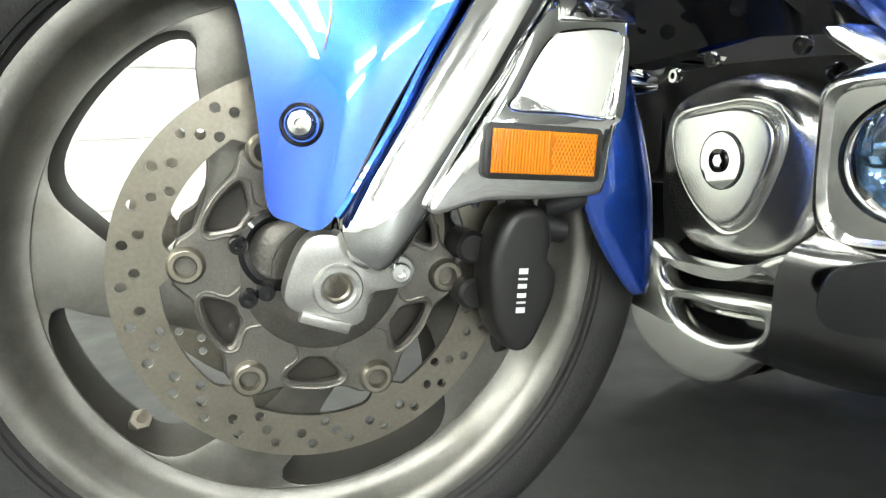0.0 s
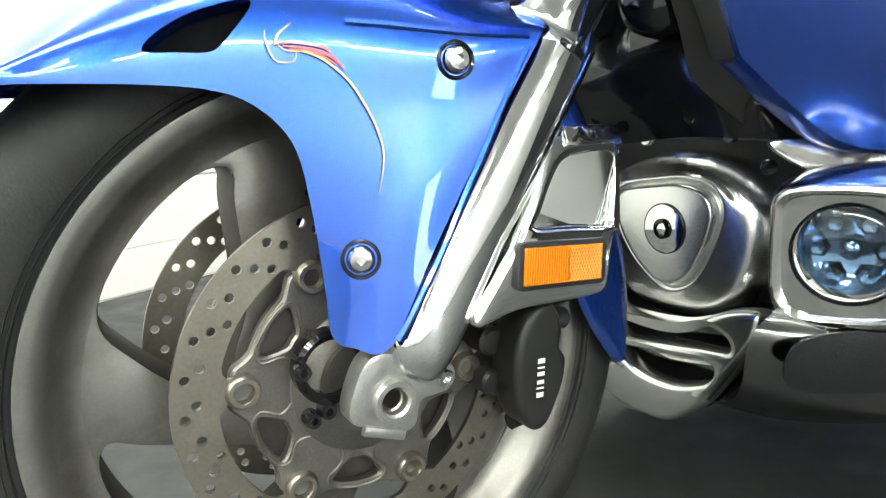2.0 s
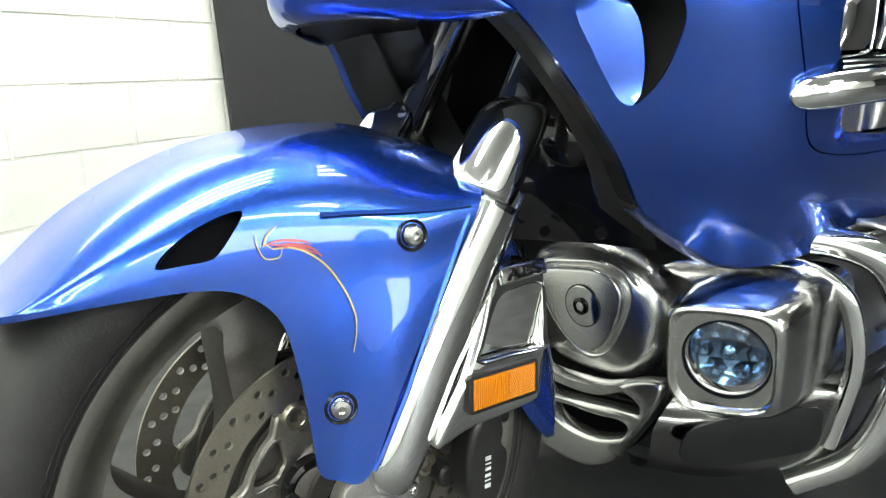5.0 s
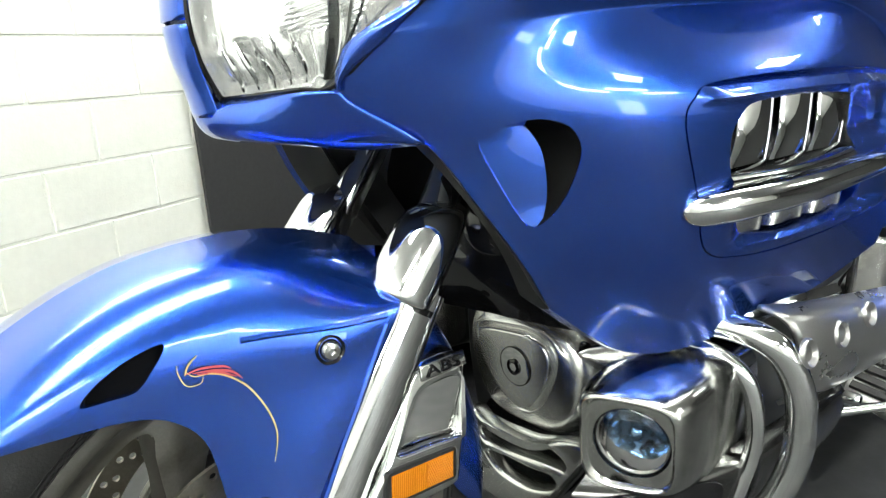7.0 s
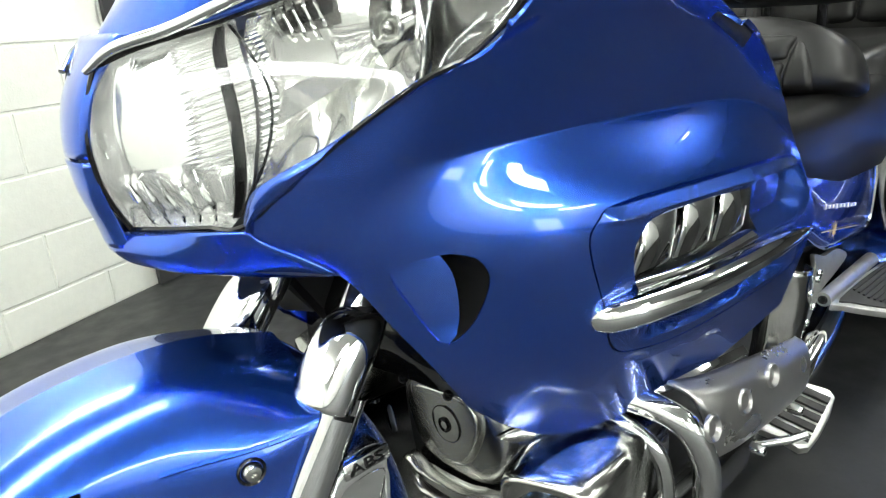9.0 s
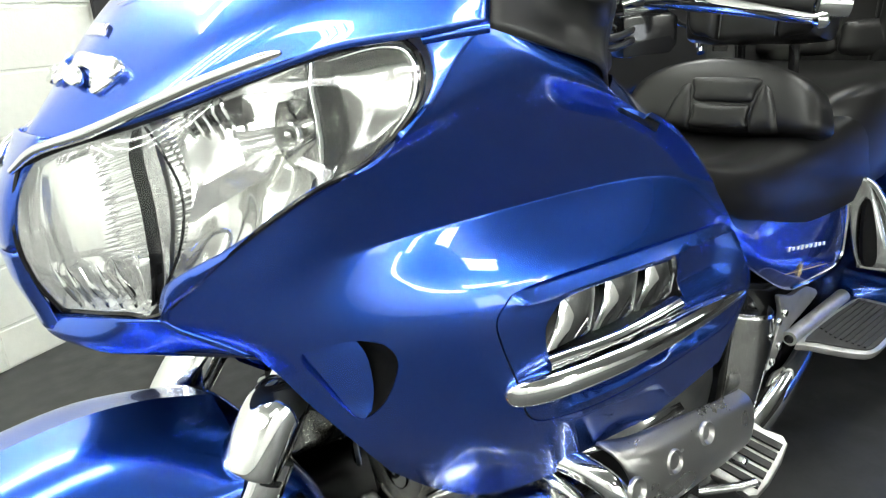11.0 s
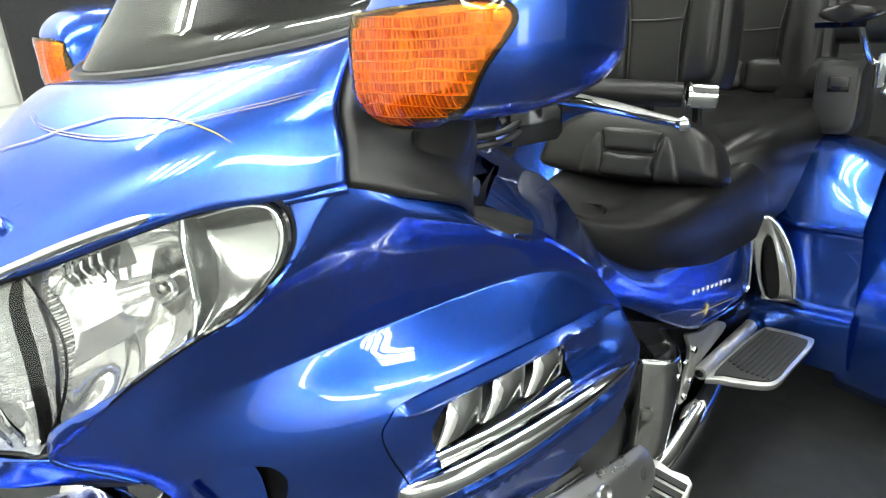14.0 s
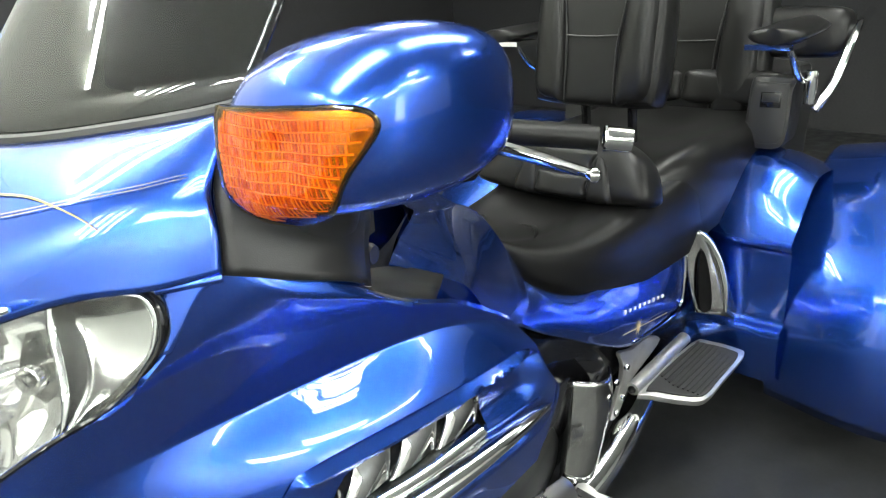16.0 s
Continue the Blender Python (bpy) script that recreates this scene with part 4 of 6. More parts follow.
    for nm, hole in zip(("upper", "lower"), holes_uv):
        lp = [Vector(sskin.at(*q)) for q in hole]
        lp = [p + Vector((0, sunk(p.x, p.z), 0)) for p in lp]
        w = wall_in(lp, (0.0, .045, 0.0))
        part("grille_wall", w if side < 0 else flip(w), GLOSSBLACK if nm == "upper" else BLUE, fr)
        bk = bmesh.new()
        bk.faces.new([bk.verts.new((p.x, p.y + .044, p.z)) for p in lp])
        part("grille_back", bk if side < 0 else flip(bk), GLOSSBLACK, fr)
    # chrome louvres above the bar, duller ones under it
    for k in range(3):
        x = .452 + k * .0765
        yb = -.318 - k * .0065
        # an upright plate turned to the front, whose foot sweeps forward into the next vane
        rows = []
        for zz, sw in ((.756, 0), (.742, .001), (.728, .004), (.714, .011), (.702, .022), (.692, .034), (.685, .043)):
            rows.append([(x + .020 - sw * .5, yb + .034, zz), (x + .020 - sw * .85, yb + .020 - sw * .2, zz), (x + .023 - sw, yb + .014 - sw * .25, zz), (x + .044 - sw * .6, yb + .006 - sw * .12, zz), (x + .061 - sw * .25, yb + .003, zz), (x + .0635 - sw * .2, yb + .004, zz), (x + .064 - sw * .2, yb + .034, zz)])
        b = loft(rows, 5, 4)
        part("chrome_louvre", b if side < 0 else flip(b), CHROME, fr, "chrome louvre in the grille")
        x = .470 + k * .082
        rows = []
        for zz, f in ((.650, 0), (.636, .004), (.622, .012), (.610, .024), (.603, .034)):
            yl = -.306 - k * .009
            rows.append([(x + .002 - f * .3, yl + .030, zz), (x + .012 - f * .6, yl + .014, zz), (x + .028 - f * .7, yl + .006, zz), (x + .055 - f * .3, yl + .003, zz), (x + .066 - f * .2, yl + .002, zz), (x + .069, yl + .030, zz)])
        b = loft(rows, 5, 4)
        part("lower_louvre", b if side < 0 else flip(b), SATIN, fr, "satin louvre under the chrome bar")
    # fin plate under louvres
    b = loft([[(.43, -.275, .692), (.52, -.285, .692), (.60, -.292, .692), (.660, -.298, .692)], [(.43, -.302, .687), (.52, -.314, .686), (.60, -.322, .686), (.660, -.329, .686)], [(.43, -.322, .676), (.52, -.339, .674), (.60, -.346, .674), (.660, -.349, .676)], [(.43, -.322, .666), (.52, -.335, .662), (.60, -.342, .662), (.660, -.346, .664)]], 4, 4)
    part("grille_sill", b if side < 0 else flip(b), CHROME, fr)
    # long chrome bar, pointed to the rear
    rows = []
    for x, y, z, hy, hz in ((.378, -.302, .648, .002, .004), (.383, -.308, .6485, .009, .014), (.400, -.316, .650, .014, .0190), (.44, -.330, .652, .017, .0205), (.52, -.346, .654, .019, .0200), (.60, -.356, .657, .0185, .0175), (.68, -.363, .660, .016, .0135), (.74, -.365, .660, .012, .0085), (.785, -.365, .656, .006, .004), (.797, -.363, .653, .001, .001)):
        rows.append([(x, y - hy * math.cos(a), z + .88 * hz * math.sin(a)) for a in [2 * math.pi * k / 14 for k in range(14)]])
    b = loft(rows, 2, 4, close_u=True, caps=True)
    part("chrome_bar", b if side < 0 else flip(b), CHROME, fr, "long pointed chrome trim bar")
    # pressed lip along the foot of the skin
    foot = [Vector(sskin.at(k / 40, 0.0)) for k in range(41)]
    b = grid([foot, [p + Vector((.002, .010, -.004)) for p in foot], [p + Vector((.004, .024, -.003)) for p in foot]])
    part("fairing_foot", b if side < 0 else flip(b), BLUE, fr)
    # inner return of the front edge and the black liner behind it
    col = [Vector(sskin.at(0.0, k / 45)) for k in range(0, 21)]
    b = grid([col, [p + Vector((.006, .010, 0)) for p in col]])
    part("fairing_lip", b if side < 0 else flip(b), BLUE, fr)
    b = grid([[p + Vector((.005, .009, 0)) for p in col], [p + Vector((.03, .05, 0)) for p in col], [p + Vector((.09, .075, .01)) for p in col]])
    part("fairing_liner", b if side < 0 else flip(b), BLACK, fr, "black inner liner")
    b = grid([[Vector(sskin.at(.05 + .65 * j / 14, 0.50 * i / 14)) + Vector((.02, .082, 0)) for j in range(15)] for i in range(15)])
    part("fairing_liner", b if side < 0 else flip(b), BLACK, fr, "black inner liner")
    # corner of the fairing that wraps round the end of the lamp
    lamp_end = catmull([(.283, -.3130, .9655), (.2915, -.3155, .983), (.2950, -.3120, 1.000), (.2950, -.3070, 1.012), (.2915, -.3035, 1.0215)], 4)
    skin_end = [Vector(sskin.at(2 / 6 + k / 6 / (len(lamp_end) - 1), .996)) for k in range(len(lamp_end))]
    b = grid([lamp_end] + [[Vector(a).lerp(c, f) + Vector((-.3, -.8, .3)) * (.004 * f * (1 - f)) for a, c in zip(lamp_end, skin_end)] for f in (.15, .35, .55, .8, 1.0)])
    part("fairing_corner", b if side < 0 else flip(b), BLUE, fr, solid=0.003)
    b = tube([(.291, -.306, 1.0195), (.301, -.317, 1.0215), (.312, -.328, 1.0235), (.331, -.343, 1.0255)], .0042, 10, steps=3)
    part("cowl_seam", b if side < 0 else flip(b), BLUE, fr)
    # square corner at the foot of the lamp
    tip = catmull([(.0990, -.1375, .786), (.0998, -.1420, .804), (.1042, -.1500, .8225), (.1175, -.1690, .8370), (.140, -.1945, .8530), (.163, -.2210, .8720)], 5)
    foot = [Vector(sskin.at(.004, 4.0 / 9 + 2.0 / 9 * k / (len(tip) - 1))) for k in range(len(tip))]
    b = grid([tip, [a.lerp(c, .5) + Vector((-.002, -.0015, .0)) for a, c in zip(tip, foot)], foot])
    part("fairing_corner", b if side < 0 else flip(b), BLUE, fr, solid=0.003)

# chin under the headlights, from one side to the other
rows = [
    [(.168, -.174, .731), (.120, -.130, .737), (.082, -.078, .740), (.058, -.025, .742), (.055, 0, .742)],
    [(.140, -.160, .752), (.098, -.120, .748), (.062, -.075, .748), (.040, -.025, .750), (.037, 0, .750)],
    [(.112, -.146, .778), (.088, -.112, .770), (.052, -.068, .766), (.030, -.023, .766), (.026, 0, .766)],
    [(.100, -.138, .789), (.082, -.105, .7865), (.060, -.066, .783), (.038, -.022, .780), (.033, 0, .780)],
]
for i, r in enumerate(rows):
    v = (3.0, 3.36, 3.75, 4.0)[i] / 9
    p, q = Vector(sskin.at(0, v)), Vector(sskin.at(.03, v))
    r[0] = tuple(p)
    r[1] = tuple(Vector(r[1]).lerp(p + (p - q).normalized() * (p - Vector(r[1])).length, .6))
full = [r + [(x, -y, z) for x, y, z in r[-2::-1]] for r in rows]
part("chin", loft(full, 5, 4), BLUE, TRIKE, "blue chin below the headlights", solid=0.004, offset=0.0)
b = loft([[(.168, -.172, .733), (.120, -.128, .739), (.058, 0, .744), (.120, .128, .739), (.168, .172, .733)], [(.26, -.17, .735), (.25, -.1, .745), (.2, 0, .75), (.25, .1, .745), (.26, .17, .735)]], 4, 3)
part("chin_underside", b, BLACK, TRIKE)
# strip between the headlights with its seam
def centre_strip(z0, z1, nm):
    prof = [(.765, .027), (.79, .022), (.82, .0135), (.85, .010), (.88, .0125), (.91, .022), (.935, .038), (.955, .052)]
    zs = [z0 + (z1 - z0) * k / 6 for k in range(7)]
    rw = []
    for z in zs:
        x = float(np.interp(z, [p[0] for p in prof], [p[1] for p in prof]))
        hw = float(np.interp(z, [.76, .80, .86, .92, .955], [.024, .022, .026, .034, .055]))
        rw.append([(x + .010, -hw, z), (x + .003, -hw * .8, z), (x, 0, z), (x + .003, hw * .8, z), (x + .010, hw, z)])
    return part(nm, loft(rw, 4, 3), BLUE, TRIKE, solid=0.004)
centre_strip(.768, .8515, "nose_strip")
centre_strip(.8545, .955, "nose_strip")

# front cowl between the headlights and the windshield
cowl_half = [
    [(.050, 0, .950), (.060, -.036, .945), (.094, -.086, .955), (.144, -.140, .972), (.192, -.192, .993), (.240, -.252, 1.014), (.286, -.310, 1.022), (.331, -.343, 1.029)],
    [(.100, 0, 1.006), (.104, -.035, 1.005), (.135, -.090, 1.009), (.180, -.155, 1.027), (.226, -.215, 1.045), (.275, -.275, 1.060), (.308, -.315, 1.061), (.337, -.338, 1.062)],
    [(.155, 0, 1.066), (.160, -.040, 1.066), (.185, -.095, 1.067), (.220, -.155, 1.075), (.258, -.210, 1.087), (.298, -.268, 1.097), (.324, -.306, 1.098), (.345, -.326, 1.098)],
    [(.215, 0, 1.112), (.222, -.045, 1.112), (.245, -.100, 1.112), (.275, -.155, 1.116), (.310, -.208, 1.124), (.346, -.255, 1.132), (.370, -.288, 1.138), (.388, -.303, 1.143)],
    [(.262, 0, 1.122), (.270, -.045, 1.122), (.288, -.100, 1.123), (.315, -.155, 1.128), (.345, -.206, 1.134), (.375, -.25, 1.140), (.395, -.280, 1.146), (.405, -.292, 1.150)],
]
cskin = Skin(cowl_half, 8)
cowl_full = [r[::-1] + [(x, -y, z) for x, y, z in r[1:]] for r in cowl_half]
COWL = part("front_cowl", loft(cowl_full, 5, 6), BLUE, TRIKE, "glossy blue front cowl with fine pinstripes", solid=0.003, offset=0.0)
# chrome brow over the headlight
for side in (-1, 1):
    pts = [(.030, -.030, .925), (.050, -.050, .943), (.085, -.080, .955), (.12, -.116, .972), (.16, -.165, .993), (.196, -.212, 1.010), (.208, -.226, 1.0145)]
    b = tube([(x - .003, y - .004, z + .002) for x, y, z in pts], [.003, .005, .0055, .0055, .0055, .005, .002], 10, steps=5)
    part("chrome_brow", b if side < 0 else flip(b), CHROME, COWL, "chrome brow above the headlight")
# wing emblem (plain shapes) and letter bars
cowl_out = Vector((-.6, -.3, .7))
cowl_lift = .004 if Vector(cskin.normal(*cskin.uv((.118, -.05, 1.01)))).dot(cowl_out) > 0 else -.004
for side in (-1, 1):
    for nm, shape, lift in (("emblem_wing", [(.113, -.017, 1.021), (.122, -.045, 1.017), (.131, -.074, 1.012), (.130, -.084, 1.003), (.118, -.077, .994), (.106, -.066, .985), (.108, -.056, .990), (.112, -.050, 1.003), (.110, -.038, 1.008), (.108, -.024, 1.004), (.110, -.017, 1.012)], 1.0),
                            ("emblem_wing", [(.128, -.062, 1.012), (.131, -.074, 1.012), (.130, -.084, 1.003), (.120, -.078, .996), (.122, -.068, 1.004)], 1.9),
                            ("emblem_feather", [(.106, -.020, 1.003), (.108, -.030, 1.006), (.108, -.042, 1.002), (.104, -.048, .994), (.098, -.042, .991), (.098, -.028, .994), (.102, -.021, .998)], 1.8),
                            ("emblem_feather", [(.104, -.003, 1.008), (.105, -.010, 1.009), (.104, -.017, 1.003), (.098, -.018, .993), (.094, -.010, .990), (.096, -.003, .995)], 1.6)):
        b = cskin.panel(cskin.line(shape, 4), [], .004, cowl_lift * lift)
        part(nm, b if side < 0 else flip(b), CHROME, COWL, "chrome wing emblem", solid=0.005, offset=0.0)
for k in range(6):
    q = cskin.uv((.134, .0 - .0072 * k, 1.040))
    c, nn = Vector(cskin.at(*q)), Vector(cskin.normal(*q)) * math.copysign(1, cowl_lift)
    part("lettering_bar", slab([(-.0026, -.0065), (.0026, -.0065), (.0026, .0065), (-.0026, .0065)], plane_m(c, nn), .005, .0008), CHROME, COWL, "chrome lettering bar")
gold = [(.152, -.022, 1.063), (.159, -.033, 1.064), (.176, -.064, 1.073), (.195, -.087, 1.081), (.212, -.111, 1.087), (.230, -.132, 1.089), (.242, -.164, 1.091), (.254, -.192, 1.089), (.260, -.220, 1.086), (.268, -.249, 1.078), (.274, -.267, 1.069)]
grey = [(.190, -.030, 1.095), (.187, -.055, 1.086), (.192, -.082, 1.081), (.201, -.106, 1.076), (.213, -.141, 1.074), (.226, -.169, 1.076), (.243, -.196, 1.081), (.263, -.224, 1.087), (.286, -.255, 1.093), (.309, -.285, 1.099), (.336, -.310, 1.104)]
stripe(cskin, gold, .0024, PIN, COWL, lift=.0034, out=cowl_out)
for dz in (-.0022, .0022):
    stripe(cskin, [(x, y, z + dz) for x, y, z in grey], .0014, PINGREY, COWL, lift=.0034, out=cowl_out)

# ---- headlights ----
lens_net = [
    [(.040, -.022, .783), (.060, -.066, .786), (.080, -.103, .789), (.100, -.137, .793), (.150, -.203, .856), (.200, -.262, .906), (.238, -.280, .922), (.263, -.297, .945)],
    [(.024, -.025, .820), (.046, -.075, .826), (.080, -.120, .836), (.115, -.160, .852), (.165, -.215, .895), (.210, -.258, .932), (.252, -.286, .948), (.280, -.307, .968)],
    [(.018, -.028, .862), (.045, -.075, .872), (.085, -.118, .886), (.125, -.158, .903), (.172, -.205, .932), (.217, -.245, .960), (.260, -.284, .977), (.288, -.308, .989)],
    [(.024, -.030, .900), (.050, -.066, .917), (.090, -.100, .932), (.130, -.140, .947), (.176, -.185, .967), (.222, -.232, .987), (.262, -.276, 1.002), (.289, -.303, 1.008)],
    [(.034, -.035, .930), (.060, -.060, .943), (.098, -.092, .955), (.140, -.134, .970), (.183, -.180, .989), (.227, -.229, 1.008), (.258, -.268, 1.018), (.281, -.293, 1.0215)],
]
hskin = Skin(lens_net, 8)


LAMPBOWL = mat("lamp_bowl_chrome", (0.94, 0.94, 0.91), rough=0.08, metal=0.82)
SIGNALCHROME = mat("smoked_chrome", (0.46, 0.46, 0.44), rough=0.14, metal=1.0)


def headlight(side):
    fx = (lambda b: b) if side < 0 else flip
    case = part("headlight", fx(hskin.panel(border(40), [], 0.012, 0.0)), GLASS, TRIKE, "large clear headlight with bright reflectors")
    case.visible_shadow = False
    push = lambda u, v, d: Vector(hskin.at(u, v)) + Vector((d, d * .55, -.0 * d))
    # inner reflector with upright flutes, then a dark strip, then the outer bowl
    def sheet(u0, u1, depth, nu, nv, rib=0.0, n_rib=0, nm="reflector", mt=None, v0=.02, v1=.98):
        rows = []
        for i in range(nv + 1):
            v = v0 + (v1 - v0) * i / nv
            r = []
            for j in range(nu + 1):
                u = u0 + (u1 - u0) * j / nu
                d = depth(u, v)
                if n_rib:
                    d += rib * math.sin(n_rib * (v - v0) / (v1 - v0) * 2 * math.pi)
                r.append(push(u, v, d))
            rows.append(r)
        part(nm, fx(grid(rows)), mt or CHROME, case)
    bowl = lambda uc, vc, ru, rv, d0, d1: (lambda u, v: d0 + d1 * max(0.0, 1 - ((u - uc) / ru) ** 2 - ((v - vc) / rv) ** 2) ** 0.5)
    flute = lambda n, amp: (lambda u, v: amp * abs(math.sin(n * v * math.pi)))
    B1 = bowl(.18, .45, .26, .70, .006, .013)
    F1 = flute(46, .0024)

    def inner(u, v):
        edge = smooth01(min(u / .04, v / .06, (1 - v) / .05, 1))
        low = smooth01((.34 - v) / .10)
        return .0012 + edge * (B1(u, v) + F1(u, v) * smooth01((u - .19) / .07) * (1 - low) + .0045 * math.sin(u * 52 + v * 9) * low)
    sheet(.0, .374, inner, 84, 170, mt=REFLECTOR, v0=.0, v1=1.0)
    F2 = flute(34, .0018)
    sheet(.372, .42, lambda u, v: .022 + .5 * F2(u, v), 6, 150, nm="fluted_strip", mt=LAMPBOWL, v0=.12)
    B3 = bowl(.57, .5, .17, .62, .008, .028)
    sheet(.42, .70, lambda u, v: .0015 + smooth01(min(v / .05, (1 - v) / .05)) * B3(u, v) + .0045 * math.sin(u * 52 + 4 * v) * smooth01((.46 - v) / .14), 70, 50, nm="outer_reflector", mt=LAMPBOWL, v0=.0, v1=1.0)
    sheet(.43, .60, lambda u, v: .010 + .10 * (v - .36), 20, 6, nm="reflector_shelf", mt=REFLECTOR, v0=.36, v1=.50)
    sheet(.61, .69, lambda u, v: .030 + .012 * math.sin(9 * v), 8, 20, nm="bulb_chamber", mt=SIGNALCHROME, v0=.30, v1=.78)
    sheet(.70, .735, lambda u, v: .004 + 24 * (u - .717) ** 2, 6, 24, nm="bezel", mt=CHROME)
    sheet(.735, .998, lambda u, v: .003 + .018 * (1 - abs((u - .8665) / .1315) ** 10) * (1 - abs(2 * v - 1) ** 2.4), 48, 40, nm="turn_signal_reflector", mt=SIGNALCHROME, v0=.0, v1=1.0)
    part("signal_bezel", fx(tube([push(.755, .93, .006), push(.86, .935, .006), push(.93, .90, .006), push(.960, .78, .006), push(.965, .55, .006), push(.955, .30, .006), push(.92, .13, .006)], [.0015, .0035, .0042, .0045, .0042, .0035, .0015], 10, steps=5)), CHROME, case)
    # dark dividers that sweep from top to bottom, and the seams beside them
    def sweep(us, r, mt, nm, d=.012, v0=.04, v1=.96):
        k = len(us) - 1
        part(nm, fx(tube([push(u, v0 + (v1 - v0) * i / k, d) for i, u in enumerate(us)], r, 8, steps=6)), mt, case)
    part("divider", fx(grid([[push(.362 - .026 * v / 20 - .020 * math.sin(math.pi * v / 20) + w * .008, .04 + .92 * v / 20, .006 + .012 * w) for v in range(21)] for w in (0, .5, 1)])), GLOSSBLACK, case)
    sweep((.372, .412, .418, .392, .352), .0015, GLOSSBLACK, "divider_seam")
    well = push(.650, .50, .006)
    part("bulb_well", fx(ring(well, (-.84, -.52, .10), [(.0125, -.006), (.0125, .001), (.0112, .0018), (.0100, -.003), (.0075, -.010), (0, -.012)], 32)), LAMPBOWL, case)
    part("bulb_hood", fx(ring(well, (-.84, -.52, .10), [(.0055, -.010), (.0060, -.002), (.0048, .001), (.0025, .002), (0, .0025)], 8)), SIGNALCHROME, case)
    for k in range(5):
        part("reflector_arc", fx(tube([push(.055 + .045 * k, .30, .010), push(.075 + .045 * k, .20, .0075), push(.085 + .050 * k, .11, .006), push(.080 + .055 * k, .03, .005)], [.0010, .0032, .0034, .0014], 8, steps=4)), CHROME, case)
    # projector tube and bulb in the outer bowl
    ax = (push(.47, .60, .010) - push(.60, .52, .034)).normalized()
    part("projector", fx(ring(push(.60, .52, .036), ax, [(.013, 0), (.014, .012), (.015, .030), (.0165, .034), (.0165, .038), (.012, .036), (0, .030)], 24)), REFLECTOR, case)
    part("bulb", fx(ring(push(.66, .66, .030), (-.80, -.58, .05), [(0, .022), (.006, .020), (.009, .012), (.009, 0)], 16)), GLASS, case)
    for k in range(5):
        part("reflector_rib", fx(tube([push(.455 + .020 * k, .72 - .01 * k, .022), push(.455 + .020 * k, .84, .010), push(.450 + .020 * k, .95, .010)], .0020, 6)), CHROME, case)
    part("rib_back", fx(grid([[push(.445 + .022 * i, v, .022) for i in range(6)] for v in (.74, .84, .93)])), DARKCHROME, case)
    # black gasket round the glass, back shell
    uvs = border(24)
    part("gasket", fx(hskin.ribbon(uvs, .005, .0, True)), GLOSSBLACK, case)
    rows = [[push(u / 12, v / 6, .075) for u in range(13)] for v in range(7)]
    part("headlight_shell", fx(grid(rows)), SILVER, case)


for side in (-1, 1):
    headlight(side)

# ---- windshield and its base ----
W0 = [(.262, 0, 1.120), (.272, -.06, 1.121), (.300, -.13, 1.125), (.345, -.206, 1.134), (.385, -.265, 1.143), (.408, -.295, 1.150)]
rows = []
for k in range(6):
    f = k / 5
    rows.append([(x + .30 * f - .03 * f * f, y * (1 - .12 * f), z + .38 * f) for x, y, z in W0])
rows = [r[::-1] + [(x, -y, z) for x, y, z in r[1:]] for r in rows]
ws = part("windshield", loft(rows, 3, 2), SMOKE, TRIKE, "clear tinted windshield", solid=0.004)
ws.visible_shadow = False
b = tube([(x - .004, y, z + .001) for x, y, z in rows[0]], .007, 8, steps=4)
part("windshield_trim", b, BLACK, TRIKE, "black strip at the foot of the windshield")

SIGNALBACK = mat("amber_reflector_back", (1.0, 0.56, 0.03), rough=0.14, metal=0.8, stain=0.9, stain_scale=75, stain_color=(0.62, 0.15, 0.004))
AMBERLENS = pane("amber_lens", (1.0, 0.66, 0.09), ior=1.6)
AMBERCELL = mat("dark_amber_cell", (0.62, 0.14, 0.008), rough=0.15)
